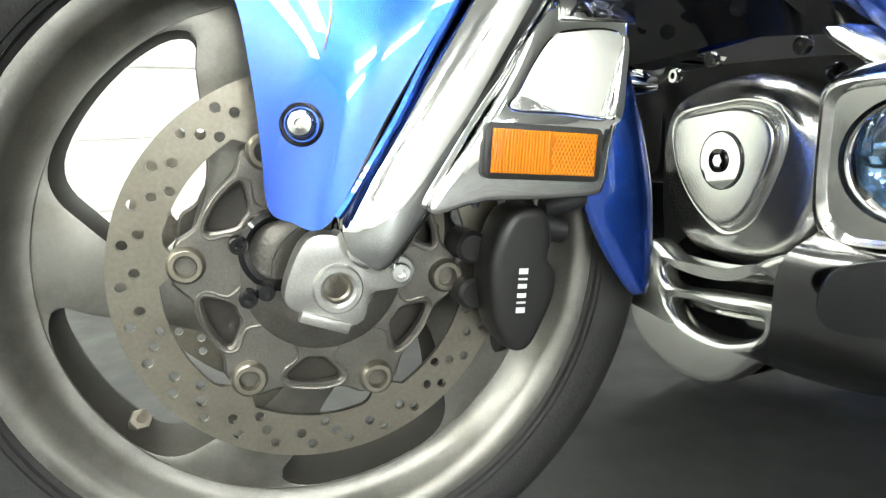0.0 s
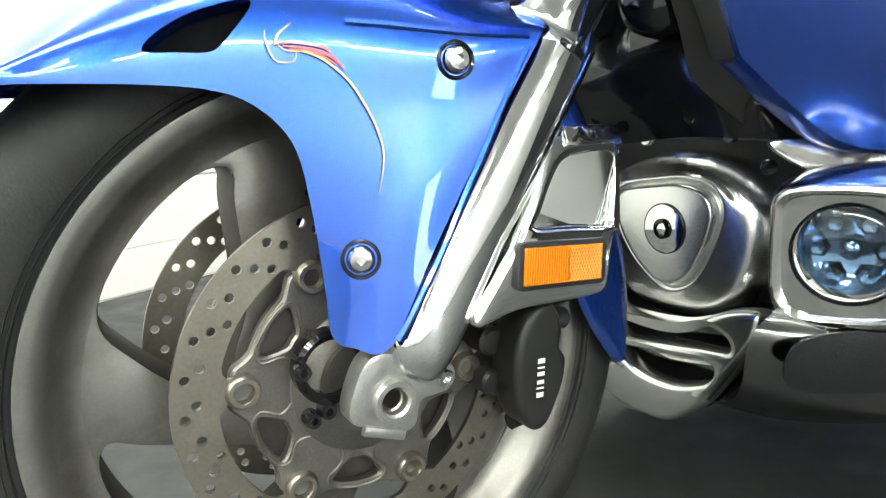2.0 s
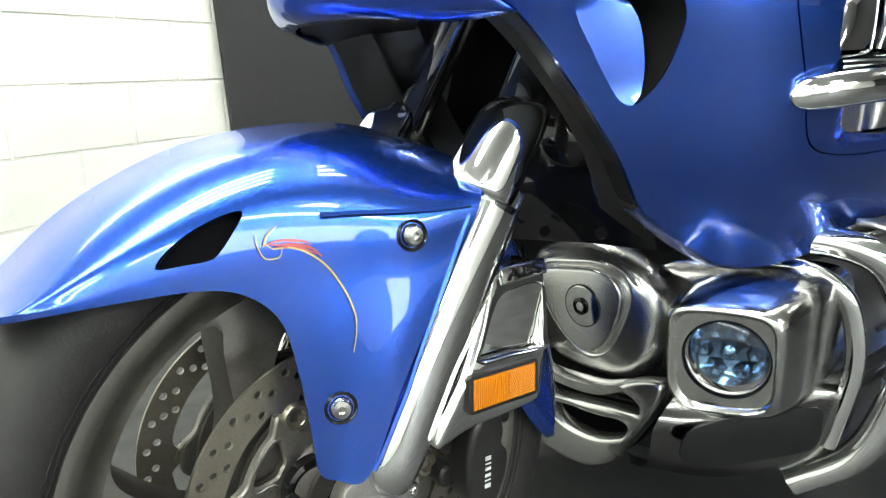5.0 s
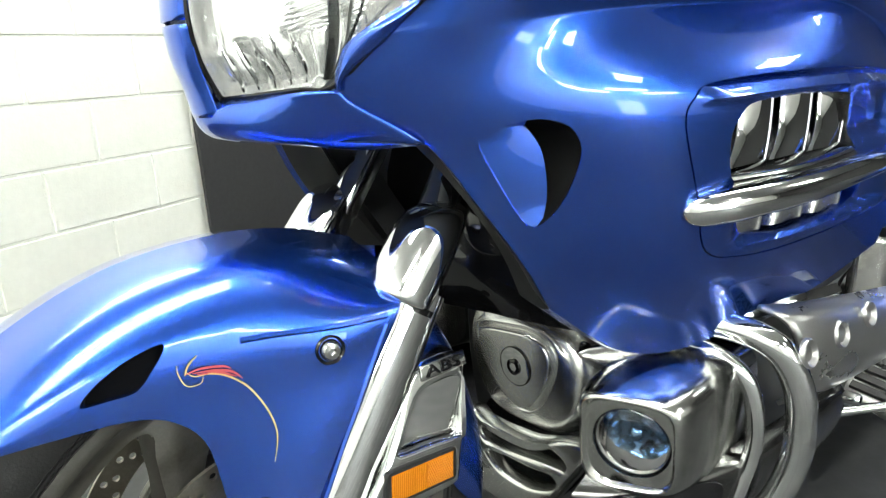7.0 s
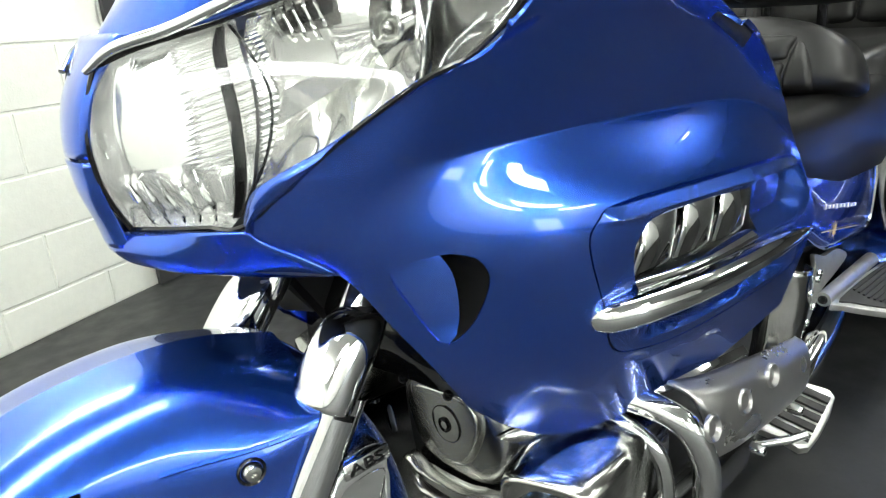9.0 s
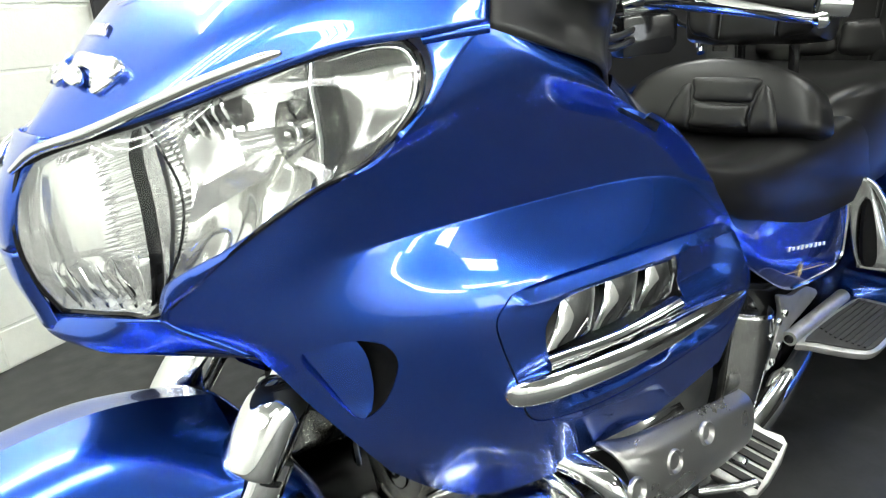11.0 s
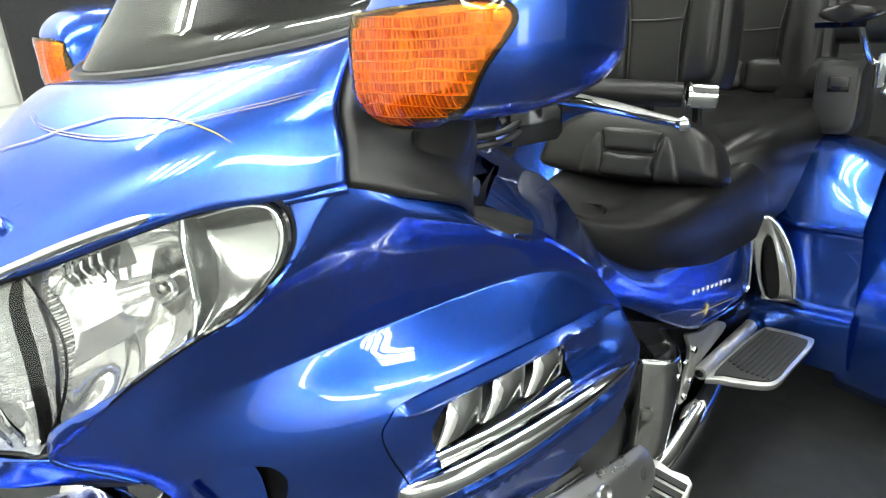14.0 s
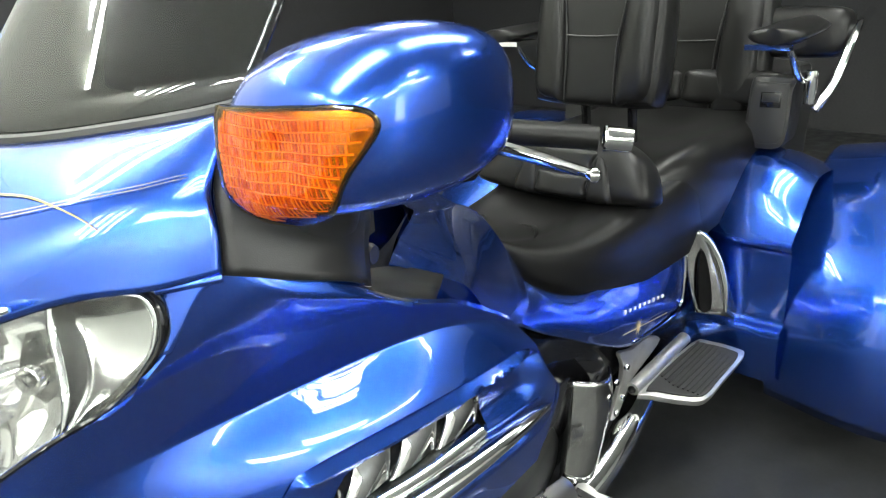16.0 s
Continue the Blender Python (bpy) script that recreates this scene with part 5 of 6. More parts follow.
# ---- inner black panels under the mirrors, mirrors ----
def mirror(side):
    fx = (lambda b: b) if side < 0 else flip
    b = loft([[(.333, -.340, 1.026), (.39, -.362, 1.006), (.442, -.372, .988), (.482, -.352, .962)],
              [(.341, -.334, 1.060), (.39, -.350, 1.040), (.445, -.358, 1.020), (.488, -.346, 1.000)],
              [(.350, -.322, 1.098), (.395, -.350, 1.078), (.44, -.365, 1.062), (.488, -.355, 1.045)],
              [(.390, -.300, 1.145), (.41, -.315, 1.12), (.45, -.33, 1.10), (.49, -.34, 1.09)]], 4, 4)
    base = part("mirror_base", fx(b), BLACK, TRIKE, "matt black panel below the mirror", solid=0.004)
    b = loft([[(.482, -.352, .962), (.488, -.346, 1.000), (.488, -.355, 1.045), (.49, -.34, 1.09)], [(.487, -.325, .957), (.492, -.318, 1.0), (.492, -.325, 1.045), (.495, -.31, 1.09)]], 4, 3)
    part("mirror_base_return", fx(b), BLACK, base)
    secs = ((.3415, -.420, .006, 1.130, .004), (.3425, -.420, .040, 1.130, .026), (.347, -.420, .061, 1.132, .043), (.358, -.421, .073, 1.135, .056), (.382, -.422, .080, 1.139, .066), (.415, -.423, .084, 1.141, .0715), (.452, -.423, .084, 1.141, .0715), (.485, -.421, .080, 1.140, .067), (.502, -.420, .074, 1.139, .061))
    rows = []
    for x, cy, hw, cz, hh in secs:
        r = []
        for k in range(28):
            a = 2 * math.pi * (k - 6) / 28
            c, s = math.cos(a), math.sin(a)
            c, s = math.copysign(abs(c) ** .62, c), math.copysign(abs(s) ** .66, s)
            r.append((x + .030 * max(0, c) * min(1, (x - .33) / .03), cy - hw * c, cz + hh * s * (.92 if s < 0 else 1.0) + .010 * c))
        rows.append(r)
    shell = part("mirror", fx(loft(rows, 2, 4, close_u=True)), BLUE, TRIKE, "blue mirror housing with amber turn signal")
    mskin = Skin([r + [r[0]] for r in rows], 5)
    near = mskin.P.reshape(-1, 3)
    near = near[near[:, 0] < .43]

    def front(y, z, out=.0):
        w = np.exp(-((near[:, 1] - y) ** 2 + (near[:, 2] - z) ** 2) / (2 * .005 ** 2)) + 1e-12
        return (float((near[:, 0] * w).sum() / w.sum()) - out, y, z)
    net = [[front(-.340 - .0235 * j, 1.074 + .0145 * i) for j in range(8)] for i in range(8)]
    lskin = Skin(net, 5)
    face = catmull([(0, y, z) for y, z in ((-.351, 1.128), (-.354, 1.150), (-.358, 1.1585), (-.375, 1.1615), (-.42, 1.166), (-.462, 1.1675), (-.483, 1.166), (-.490, 1.158), (-.486, 1.142), (-.471, 1.114), (-.459, 1.100), (-.446, 1.093), (-.424, 1.087), (-.40, 1.084), (-.375, 1.083), (-.362, 1.088), (-.353, 1.103))], 4, True)
    auv = [lskin.uv(front(p.y, p.z)) for p in face]
    fwd = -1.0 if lskin.normal(.5, .5)[0] > 0 else 1.0
    lens = part("turn_signal", fx(lskin.panel(auv, [], .006, .0105 * fwd)), AMBERLENS, shell, "amber turn signal lens")
    lens.visible_shadow = False
    part("signal_reflector", fx(lskin.panel(auv, [], .006, .0055 * fwd)), SIGNALBACK, shell)
    # stepped bands and flutes moulded inside the lens
    def moulding(p, q, r, steps=18, bm=None):
        pts = []
        for k in range(steps + 1):
            uv = lskin.uv(front(p[0] + (q[0] - p[0]) * k / steps, p[1] + (q[1] - p[1]) * k / steps))
            pts.append(Vector(lskin.at(*uv)) + Vector(lskin.normal(*uv)) * .0068 * fwd)
        return tube(pts, r, 6, bm)
    def span(z):
        ys = []
        for i in range(len(face)):
            a, c = face[i - 1], face[i]
            if (a.z > z) != (c.z > z):
                ys.append(a.y + (c.y - a.y) * (z - a.z) / (c.z - a.z))
        return max(ys) - .003, min(ys) + .003
    for k in range(10):
        z = 1.0925 + k * .0076
        ya, yb = span(z)
        part("lens_rib", fx(moulding((ya, z), (yb, z), .0005, 22)), LENSRIB, shell)
        lo, up = span(max(z - .0070, 1.0855)), span(z)
        bands = (bmesh.new(), bmesh.new())
        for j in range(1, int((ya - yb) / .0034)):
            y = ya - j * .0034
            if max(lo[1], up[1]) < y < min(lo[0], up[0]) and z - .007 > 1.085:
                deep = (j * 7 + k * 5) % 9 < 2 or (k in (3, 6) and j % 2)
                moulding((y, z - .0066), (y, z - .0010), .0005 + .0005 * (j % 4 == 0), 2, bands[deep])
        part("lens_flutes", fx(bands[0]), LENSRIB, shell)
        part("lens_flutes", fx(bands[1]), AMBERCELL, shell)
    part("signal_gasket", fx(lskin.ribbon(auv, .0042, .0070 * fwd, True)), GLOSSBLACK, shell)
    gl = bmesh.new()
    gl.faces.new([gl.verts.new((p[0] - .004, p[1], p[2])) for p in rows[-1]])
    part("mirror_glass", fx(gl), CHROME, shell, "mirror glass")
    b = tube([(.43, -.372, 1.085), (.43, -.358, 1.05)], [.030, .030], 14)
    part("mirror_arm", fx(b), BLACK, shell)
    return shell


for side in (-1, 1):
    mirror(side)


# ---- engine front, guards, fog light ----
def dome(layers, m, mt, name, parent, label="", n=4):
    """A shell over outlines of equally many points at rising heights; the last is closed."""
    rows = []
    for outline, h in layers:
        rows.append([m @ Vector((x, y, h)) for x, y in outline])
    b = loft(rows, n, 3, close_u=True)
    ob_rows = catmull(rows[-1], n, True)
    b.faces.new([b.verts.new(p) for p in ob_rows])
    bmesh.ops.remove_doubles(b, verts=b.verts, dist=1e-5)
    bmesh.ops.recalc_face_normals(b, faces=b.faces)
    return part(name, b, mt, parent, label)


def grow(outline, f, c=(0, 0)):
    return [(c[0] + (x - c[0]) * f, c[1] + (y - c[1]) * f) for x, y in outline]


EC = (.470, 0, .363)
em = plane_m(EC, (-1, 0, 0))
flat = lambda pts: [(-y, z - .363) for y, z in pts]
INNER = flat([(.012, .417), (.079, .402), (.079, .362), (.055, .324), (.020, .298), (-.005, .293), (-.034, .309), (-.057, .346), (-.068, .385), (-.056, .410), (-.025, .419)])
OUTER = flat([(.022, .449), (.108, .424), (.130, .372), (.120, .320), (.092, .272), (.050, .254), (-.046, .258), (-.096, .293), (-.118, .352), (-.108, .402), (-.055, .438)])
ENGINE = dome([(grow(OUTER, 1.06), -.05), (grow(OUTER, 1.05), -.020), (grow(OUTER, 1.02), -.004), (grow(OUTER, .98), .006), (grow(OUTER, .92), .0135), (grow(OUTER, .85), .0180), (grow(INNER, 1.16), .0235), (grow(INNER, 1.10), .0240), (grow(INNER, 1.06), .0225), (grow(INNER, 1.03), .0205), (grow(INNER, .98), .0200)], em, SATIN, "engine_cover", TRIKE, "polished chrome front engine cover")
dome([(INNER, .018), (grow(INNER, .99), .0280), (grow(INNER, .975), .0315), (grow(INNER, .955), .0332), (grow(INNER, .93), .0340), (grow(INNER, .88), .0343), (grow(INNER, .5), .0352), (grow(INNER, .1), .0352)], em, SATIN, "cover_shield", ENGINE, "raised chrome shield")
part("cover_ring", ring((EC[0] - .034, -.001, .364), (-1, 0, 0), [(.031, -.002), (.031, .0030), (.0295, .0030), (.0295, -.002)], 48), GLOSSBLACK, ENGINE)
part("cover_disc", ring((EC[0] - .034, -.001, .364), (-1, 0, 0), [(.029, -.004), (.029, .0035), (.016, .0045), (.0, .0045)], 48), CHROME, ENGINE)
part("cover_plug", ring((EC[0] - .038, -.001, .364), (-1, 0, 0), [(.0125, -.002), (.0125, .003), (.008, .004), (.0078, -.003), (.0, -.003)], 32), GLOSSBLACK, ENGINE)
part("cover_plug_socket", ring((EC[0] - .038, -.001, .364), (-1, 0, 0), [(.0068, -.002), (.0068, .003), (.0, .0035)], 6), CHROME, ENGINE)
for y, z in ((.05, .47), (-.07, .475), (.11, .455)):
    part("cover_bolt", hexbolt((.462, y, z), (-1, 0, 0), .009, .008), OLDCHROME, ENGINE)
# lower bowl with slots
lowm = plane_m((.455, 0, 0), (-1, 0, 0))
fl2 = lambda pts: smooth2([(-y, z) for y, z in pts], 5)
BOWL = fl2([(.10, .262), (.130, .215), (.140, .168), (.118, .138), (.073, .116), (.015, .113), (-.023, .122), (-.060, .150), (-.100, .205), (-.135, .262), (-.135, .290), (-.09, .280), (-.03, .250), (.05, .246)])
S1 = fl2([(.075, .235), (.03, .238), (-.03, .245), (-.070, .258), (-.098, .250), (-.098, .236), (-.06, .230), (0, .221), (.06, .213)])
S2 = fl2([(.064, .196), (.03, .203), (-.03, .207), (-.072, .214), (-.082, .204), (-.066, .188), (-.02, .172), (.035, .174)])
lb = part("engine_grille", slab(BOWL, lowm, .030, .009, [S1, S2], 3), SATIN, TRIKE, "chrome lower grille with two slots")
# black slab behind the slots, put there in place of their shade
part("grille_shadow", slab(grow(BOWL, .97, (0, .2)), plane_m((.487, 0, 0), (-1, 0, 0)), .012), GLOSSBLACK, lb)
for z, w in ((.236, .07), (.196, .06)):
    part("grille_fin", tube([(.462, .06, z - .008), (.455, 0, z), (.462, -.08, z + .012)], .006, 8, steps=3), OLDCHROME, lb)
# black shrouds round the radiator
rows = [
    [(.34, .21, .46), (.36, .10, .463), (.37, 0, .47), (.37, -.08, .478), (.40, -.16, .475), (.47, -.20, .470)],
    [(.34, .21, .52), (.33, .12, .53), (.33, .02, .545), (.335, -.06, .545), (.36, -.14, .53), (.42, -.19, .52)],
    [(.36, .21, .60), (.35, .12, .60), (.345, .02, .61), (.34, -.06, .60), (.35, -.12, .595), (.39, -.18, .59)],
    [(.40, .21, .72), (.39, .12, .70), (.38, .02, .70), (.375, -.06, .69), (.37, -.12, .68), (.38, -.18, .67)],
    [(.40, .21, .84), (.39, .12, .84), (.38, .02, .84), (.38, -.06, .83), (.38, -.12, .82), (.40, -.18, .80)],
]
sh = part("radiator_shroud", loft(rows, 4, 4), GLOSSBLACK, TRIKE, "gloss black radiator shroud")
part("horn", ring((.325, -.085, .615), (-.8, -.5, .2), [(.0, .022), (.018, .020), (.034, .012), (.040, 0), (.036, -.02), (0, -.03)], 32), GLOSSBLACK, sh, "round black horn")
for k in range(5):
    part("shroud_louvre", box(.352, -.135 - .006, .60 + k * .011, .02, .03, .004), GLOSSBLACK, sh)
for x, y, z in ((.345, -.03, .56), (.35, -.11, .50), (.36, .03, .50), (.35, -.02, .49)):
    part("shroud_bolt", hexbolt((x - .004, y, z), (-.9, -.35, 0), .007, .006), GLOSSBLACK, sh)
b = slab(smooth2([(.345, .478), (.42, .476), (.49, .468), (.475, .440), (.445, .428), (.425, .425), (.39, .448)], 3), plane_m((0, -.150, 0), (-.25, -1, .1)), .006, .002)
pb = part("engine_bracket", b, OLDCHROME, TRIKE, "chrome engine bracket plate")
part("bracket_bolt", hexbolt((.412, -.148, .447), (-.25, -1, .1), .008, .007), GLOSSBLACK, pb)
# engine block, sump and cylinder heads behind
part("engine_block", loft([[(x, y * w, z) for y, z in ((-1, .46), (-1.05, .40), (-1, .25), (-.7, .15), (.7, .15), (1, .25), (1.05, .40), (1, .46))] for x, w in ((.50, .17), (.56, .22), (.75, .23), (.95, .22), (1.15, .16))], 3, 3, close_u=True, caps=True), DARKMETAL, TRIKE, "dark engine block")


DIMPLES = ((.722, .459), (.636, .457), (.548, .461))


def fog(side):
    fx = (lambda b: b) if side < 0 else flip
    c, n = Vector((.350, -.264, .385)), Vector((-.93, -.36, -.05)).normalized()
    m = plane_m(c, n)
    O = smooth2([(-.060, .030), (-.057, .050), (-.040, .058), (0, .060), (.035, .057), (.050, .046), (.054, .020), (.053, -.030), (.046, -.052), (.025, -.062), (-.030, -.066), (-.050, -.058), (-.060, -.035)], 3)
    back = Vector((.95, .10, .0))
    rows = []
    for d, f, h in ((.20, 1.10, 0), (.13, 1.14, 0), (.075, 1.16, 0), (.035, 1.12, 0), (.012, 1.04, 0), (.002, .97, 0), (-.001, .90, 0), (.004, .83, 0), (.010, .78, 0)):
        rows.append([m @ Vector((x * f, y * f, 0)) + back * d for x, y in O])
    body = part("fog_light", fx(loft(rows, 1, 2, close_u=True)), OLDCHROME, TRIKE, "chrome fog light housing below the fairing")
    part("fog_bezel", fx(slab(grow(O, .84), m @ Matrix.Translation((0, 0, -.010)), .006, 0, [[(.044 * math.cos(q), .044 * math.sin(q) + 0) for q in [2 * math.pi * k / 32 for k in range(32)]]])), OLDCHROME, body)
    part("fog_rim", fx(ring(m @ Vector((0, 0, -.010)), n, [(.0475, -.012), (.0475, .004), (.0450, .005), (.0435, .002), (.0435, -.012)], 40)), GLOSSBLACK, body)
    part("fog_lens", fx(ring(m @ Vector((0, 0, -.010)), n, [(.0435, .0), (.040, .004), (.028, .008), (.014, .010), (0, .0105)], 40)), FOGGLASS, body, "bluish fog lamp lens")
    part("fog_reflector", fx(ring(m @ Vector((0, 0, -.036)), n, [(.0425, .022), (.035, .010), (.024, .002), (.008, 0), (0, 0)], 12)), FOGREF, body)
    for k in range(6):
        q = 2 * math.pi * k / 6
        part("fog_facet", fx(ring(m @ Vector((.025 * math.cos(q), .025 * math.sin(q), -.028)), n, [(.010, 0), (.006, .006), (0, .004)], 6)), FOGREF, body)
    part("fog_bulb", fx(ring(m @ Vector((0, 0, -.032)), n, [(.009, 0), (.009, .010), (.005, .014), (0, .015)], 20)), FOGREF, body)
    # crash bar
    part("crash_bar", fx(tube([(.505, -.215, .470), (.510, -.275, .484), (.524, -.332, .470), (.542, -.354, .425), (.554, -.358, .370), (.560, -.350, .30), (.548, -.32, .22), (.52, -.26, .17)], .0175, 18, steps=6)), CHROME, body, "bent chrome engine guard bar")
    part("crash_bar_inner", fx(tube([(.50, -.21, .448), (.500, -.268, .452), (.508, -.306, .430), (.518, -.318, .39), (.524, -.318, .33), (.515, -.30, .24)], .011, 14, steps=5)), CHROME, body)
    # lower cowl
    b = loft([[(.34, -.215, .335), (.40, -.262, .330), (.50, -.29, .325), (.62, -.30, .32), (.8, -.30, .32)],
              [(.30, -.215, .310), (.38, -.275, .300), (.50, -.31, .295), (.62, -.32, .29), (.8, -.32, .29)],
              [(.33, -.18, .235), (.40, -.24, .220), (.50, -.28, .21), (.62, -.29, .20), (.8, -.29, .20)],
              [(.42, -.05, .17), (.48, -.12, .15), (.55, -.16, .14), (.65, -.18, .13), (.8, -.18, .13)]], 5, 5)
    lc = part("lower_cowl", fx(b), DARKCHROME, TRIKE, "dark polished lower cowl with a recess")
    b = slab(smooth2([(-.075, .0), (-.06, .026), (.0, .032), (.08, .028), (.09, 0), (.08, -.025), (0, -.028), (-.06, -.022)], 4), plane_m((.376, -.274, .291), (-.45, -.88, -.1)), .004, .001)
    part("cowl_recess", fx(b), GLOSSBLACK, lc)
    # cylinder head guard with its dimples
    rail = part("head_guard", fx(loft([[(.545, -.300, .500), (.60, -.320, .493), (.72, -.330, .474), (.85, -.335, .452), (.872, -.333, .447)],
                                       [(.548, -.334, .488), (.60, -.348, .480), (.72, -.353, .460), (.85, -.352, .440), (.880, -.348, .434)],
                                       [(.560, -.348, .446), (.62, -.358, .435), (.73, -.360, .418), (.86, -.358, .400), (.892, -.352, .394)],
                                       [(.570, -.344, .399), (.63, -.352, .388), (.74, -.352, .372), (.87, -.348, .355), (.895, -.342, .350)],
                                       [(.575, -.318, .373), (.64, -.32, .365), (.75, -.32, .35), (.87, -.315, .335), (.89, -.31, .33)]], 5, 5)), GUARD, TRIKE, "silver cylinder head guard with round dimples", solid=0.006)
    for x, z in DIMPLES:
        part("guard_dimple", fx(ring((x, -.3625, z), (.0, -1, .25), [(.018, -.003), (.0175, .001), (.0155, .003), (.013, .0015), (.010, -.002), (0, -.0035)], 28)), GUARD, rail)
    bm = bmesh.new()
    for k in range(6):
        box(.66 + k * .018, -.354, .388 - k * .0028, .011, .002, .011, bm)
    part("lettering_bar", fx(bm), GLOSSBLACK, rail, "dark lettering bars", smooth=False)
    part("guard_trim", fx(loft([[(.495, -.262, .502), (.55, -.292, .503), (.63, -.312, .500), (.72, -.320, .492)], [(.500, -.272, .490), (.55, -.303, .491), (.63, -.322, .489), (.72, -.328, .482)], [(.503, -.262, .480), (.55, -.293, .480), (.63, -.312, .478), (.72, -.320, .472)]], 4, 4)), CHROME, rail)
    for x in (.56, .70):
        part("guard_bolt", fx(hexbolt((x + .16, -.345, .335), (0, -1, 0), .009, .02)), CHROME, rail)


for side in (-1, 1):
    fog(side)

# ---- tank, handlebar ----
flank = [
    [(.554, -.303, .951), (.604, -.266, .956), (.700, -.203, .951)],
    [(.629, -.294, .908), (.691, -.245, .914), (.800, -.162, .918)],
    [(.700, -.290, .866), (.785, -.225, .868), (.913, -.115, .879)],
    [(.737, -.296, .816), (.838, -.218, .824), (.974, -.108, .836)],
    [(.785, -.292, .775), (.873, -.227, .779), (.993, -.137, .786)],
    [(.892, -.244, .743), (.935, -.216, .741), (1.000, -.168, .740)],
    [(.960, -.205, .660), (1.010, -.180, .665), (1.060, -.150, .670)],
]
rows = []
for r, top in zip(flank, (.985, .958, .880, .842, .790, .735, .670)):
    (x0, y0, z0), (x1, y1, z1), (x2, y2, z2) = r
    half = [(x0, y0 + .006, z0 - .06), (x0, y0 + .001, z0 - .004), (x0, y0, z0), (x1, y1 - .006, z1 + .003), (x2, y2, z2), (x2 + .010, y2 * .88, z2 + .003), (x2 + .03, y2 * .45, top - .004)]
    rows.append(half + [(x2 + .04, 0, top)] + [(x, -y, z) for x, y, z in half[::-1]])
part("tank", loft(rows, 6, 5), BLUE, TRIKE, "blue tank cover between fairing and seat")
part("dash", loft([[(x, y * w, z) for y, z in ((-1, .95), (-1, 1.03), (-.9, 1.10), (0, 1.13), (.9, 1.10), (1, 1.03), (1, .95))] for x, w in ((.40, .27), (.47, .265), (.56, .235), (.62, .21))], 4, 3, caps=False), SMOOTHBLACK, TRIKE, "black inner dash panel")
edge = [Vector(sskin.at(1.0, 1.0 - .16 * k / 8)) + Vector((.001, .004, .001)) for k in range(9)]
side_line = catmull([(.500, -.305, .962), (.530, -.306, .954), (.560, -.302, .944), (.600, -.298, .926), (.645, -.302, .902)], 2)
rows = [edge, [a.lerp(c, .25) + Vector((0, 0, -.008)) for a, c in zip(edge, side_line)], [a.lerp(c, .6) + Vector((0, 0, -.006)) for a, c in zip(edge, side_line)], side_line]
part("dash_pocket", grid(rows), BLACK, TRIKE, "dark pocket beside the tank", solid=.003)
part("dash_cheek", loft([[(.698, -.198, .955), (.66, -.17, .90), (.56, -.13, .85)], [(.606, -.262, .954), (.585, -.23, .90), (.50, -.18, .86)], [(.556, -.300, .945), (.535, -.290, .91), (.46, -.25, .88)]], 4, 4), BLACK, TRIKE, "dark cheek between dash and tank")
part("dash_knob", hexbolt((.50, -.325, .985), (.3, -1, 0), .012, .012, socket=False), BLACK, TRIKE)


def handlebar(side):
    fx = (lambda b: b) if side < 0 else flip
    e0, e1 = Vector((.825, -.215, 1.043)), Vector((.945, -.400, 1.021))
    d = (e1 - e0).normalized()
    g = part("handlebar", fx(tube([(.66, -.10, 1.01), (.76, -.14, 1.035), tuple(e0), tuple(e0 + d * .03)], .012, 14, steps=4)), GLOSSBLACK, TRIKE, "handlebar with black grip and chrome lever")
    part("grip", fx(tube([e0 + d * .02, e0 + d * .06, e0 + d * .12, e0 + d * .175], [.0175, .0185, .0185, .0175], 20)), LEATHER, g, "black rubber grip")
    part("bar_end", fx(ring(e1 - d * .040, d, [(.013, 0), (.0185, .001), (.019, .004), (.0175, .006), (.0175, .036), (.0165, .040), (.012, .041), (0, .041)], 28)), CHROME, g, "chrome bar end")
    part("clutch_perch", fx(tube([(.775, -.17, 1.035), (.79, -.20, 1.04), (.79, -.235, 1.037)], [.016, .019, .012], 14, steps=3)), CHROME, g)
    part("lever", fx(tube([(.775, -.205, 1.040), (.782, -.26, 1.036), (.795, -.33, 1.024), (.803, -.39, 1.012), (.806, -.415, 1.008)], [.007, .0105, .0095, .007, .0055], 12, steps=4)), CHROME, g, "chrome brake lever")
    part("lever_ball", fx(ring((.806, -.417, 1.007), (.05, -1, -.1), [(0, -.009), (.007, -.006), (.0098, .001), (.008, .007), (.004, .010), (0, .011)], 20)), CHROME, g)
    part("switch_box", fx(slab([(-.045, -.032), (.034, -.030), (.044, -.018), (.044, .020), (.030, .026), (-.045, .024)], plane_m((.80, -.165, 1.0), (-.4, -1, 0)), .050, .006)), GLOSSBLACK, g)
    for k, z in enumerate((.985, .998)):
        part("cable", fx(tube([(.80, -.19, z + .02), (.72, -.20, z), (.63, -.19, z + .005), (.56, -.15, z + .02)], .005, 8, steps=5)), BLACK, g)


for side in (-1, 1):
    handlebar(side)

# ---- seats ----
def seat_body(secs, nm, label, parent=None):
    rows = []
    for x, hw, zb, zt, dish in secs:
        rows.append([(x, -hw * .93, zb), (x, -hw, zb + (zt - zb) * .35), (x, -hw * 1.0, zb + (zt - zb) * .75), (x, -hw * .88, zt - .004), (x, -hw * .6, zt), (x, -hw * .25, zt - dish), (x, hw * .25, zt - dish), (x, hw * .6, zt), (x, hw * .88, zt - .004), (x, hw, zb + (zt - zb) * .75), (x, hw, zb + (zt - zb) * .35), (x, hw * .93, zb)])
    return part(nm, loft(rows, 4, 5), LEATHER, parent or TRIKE, label)


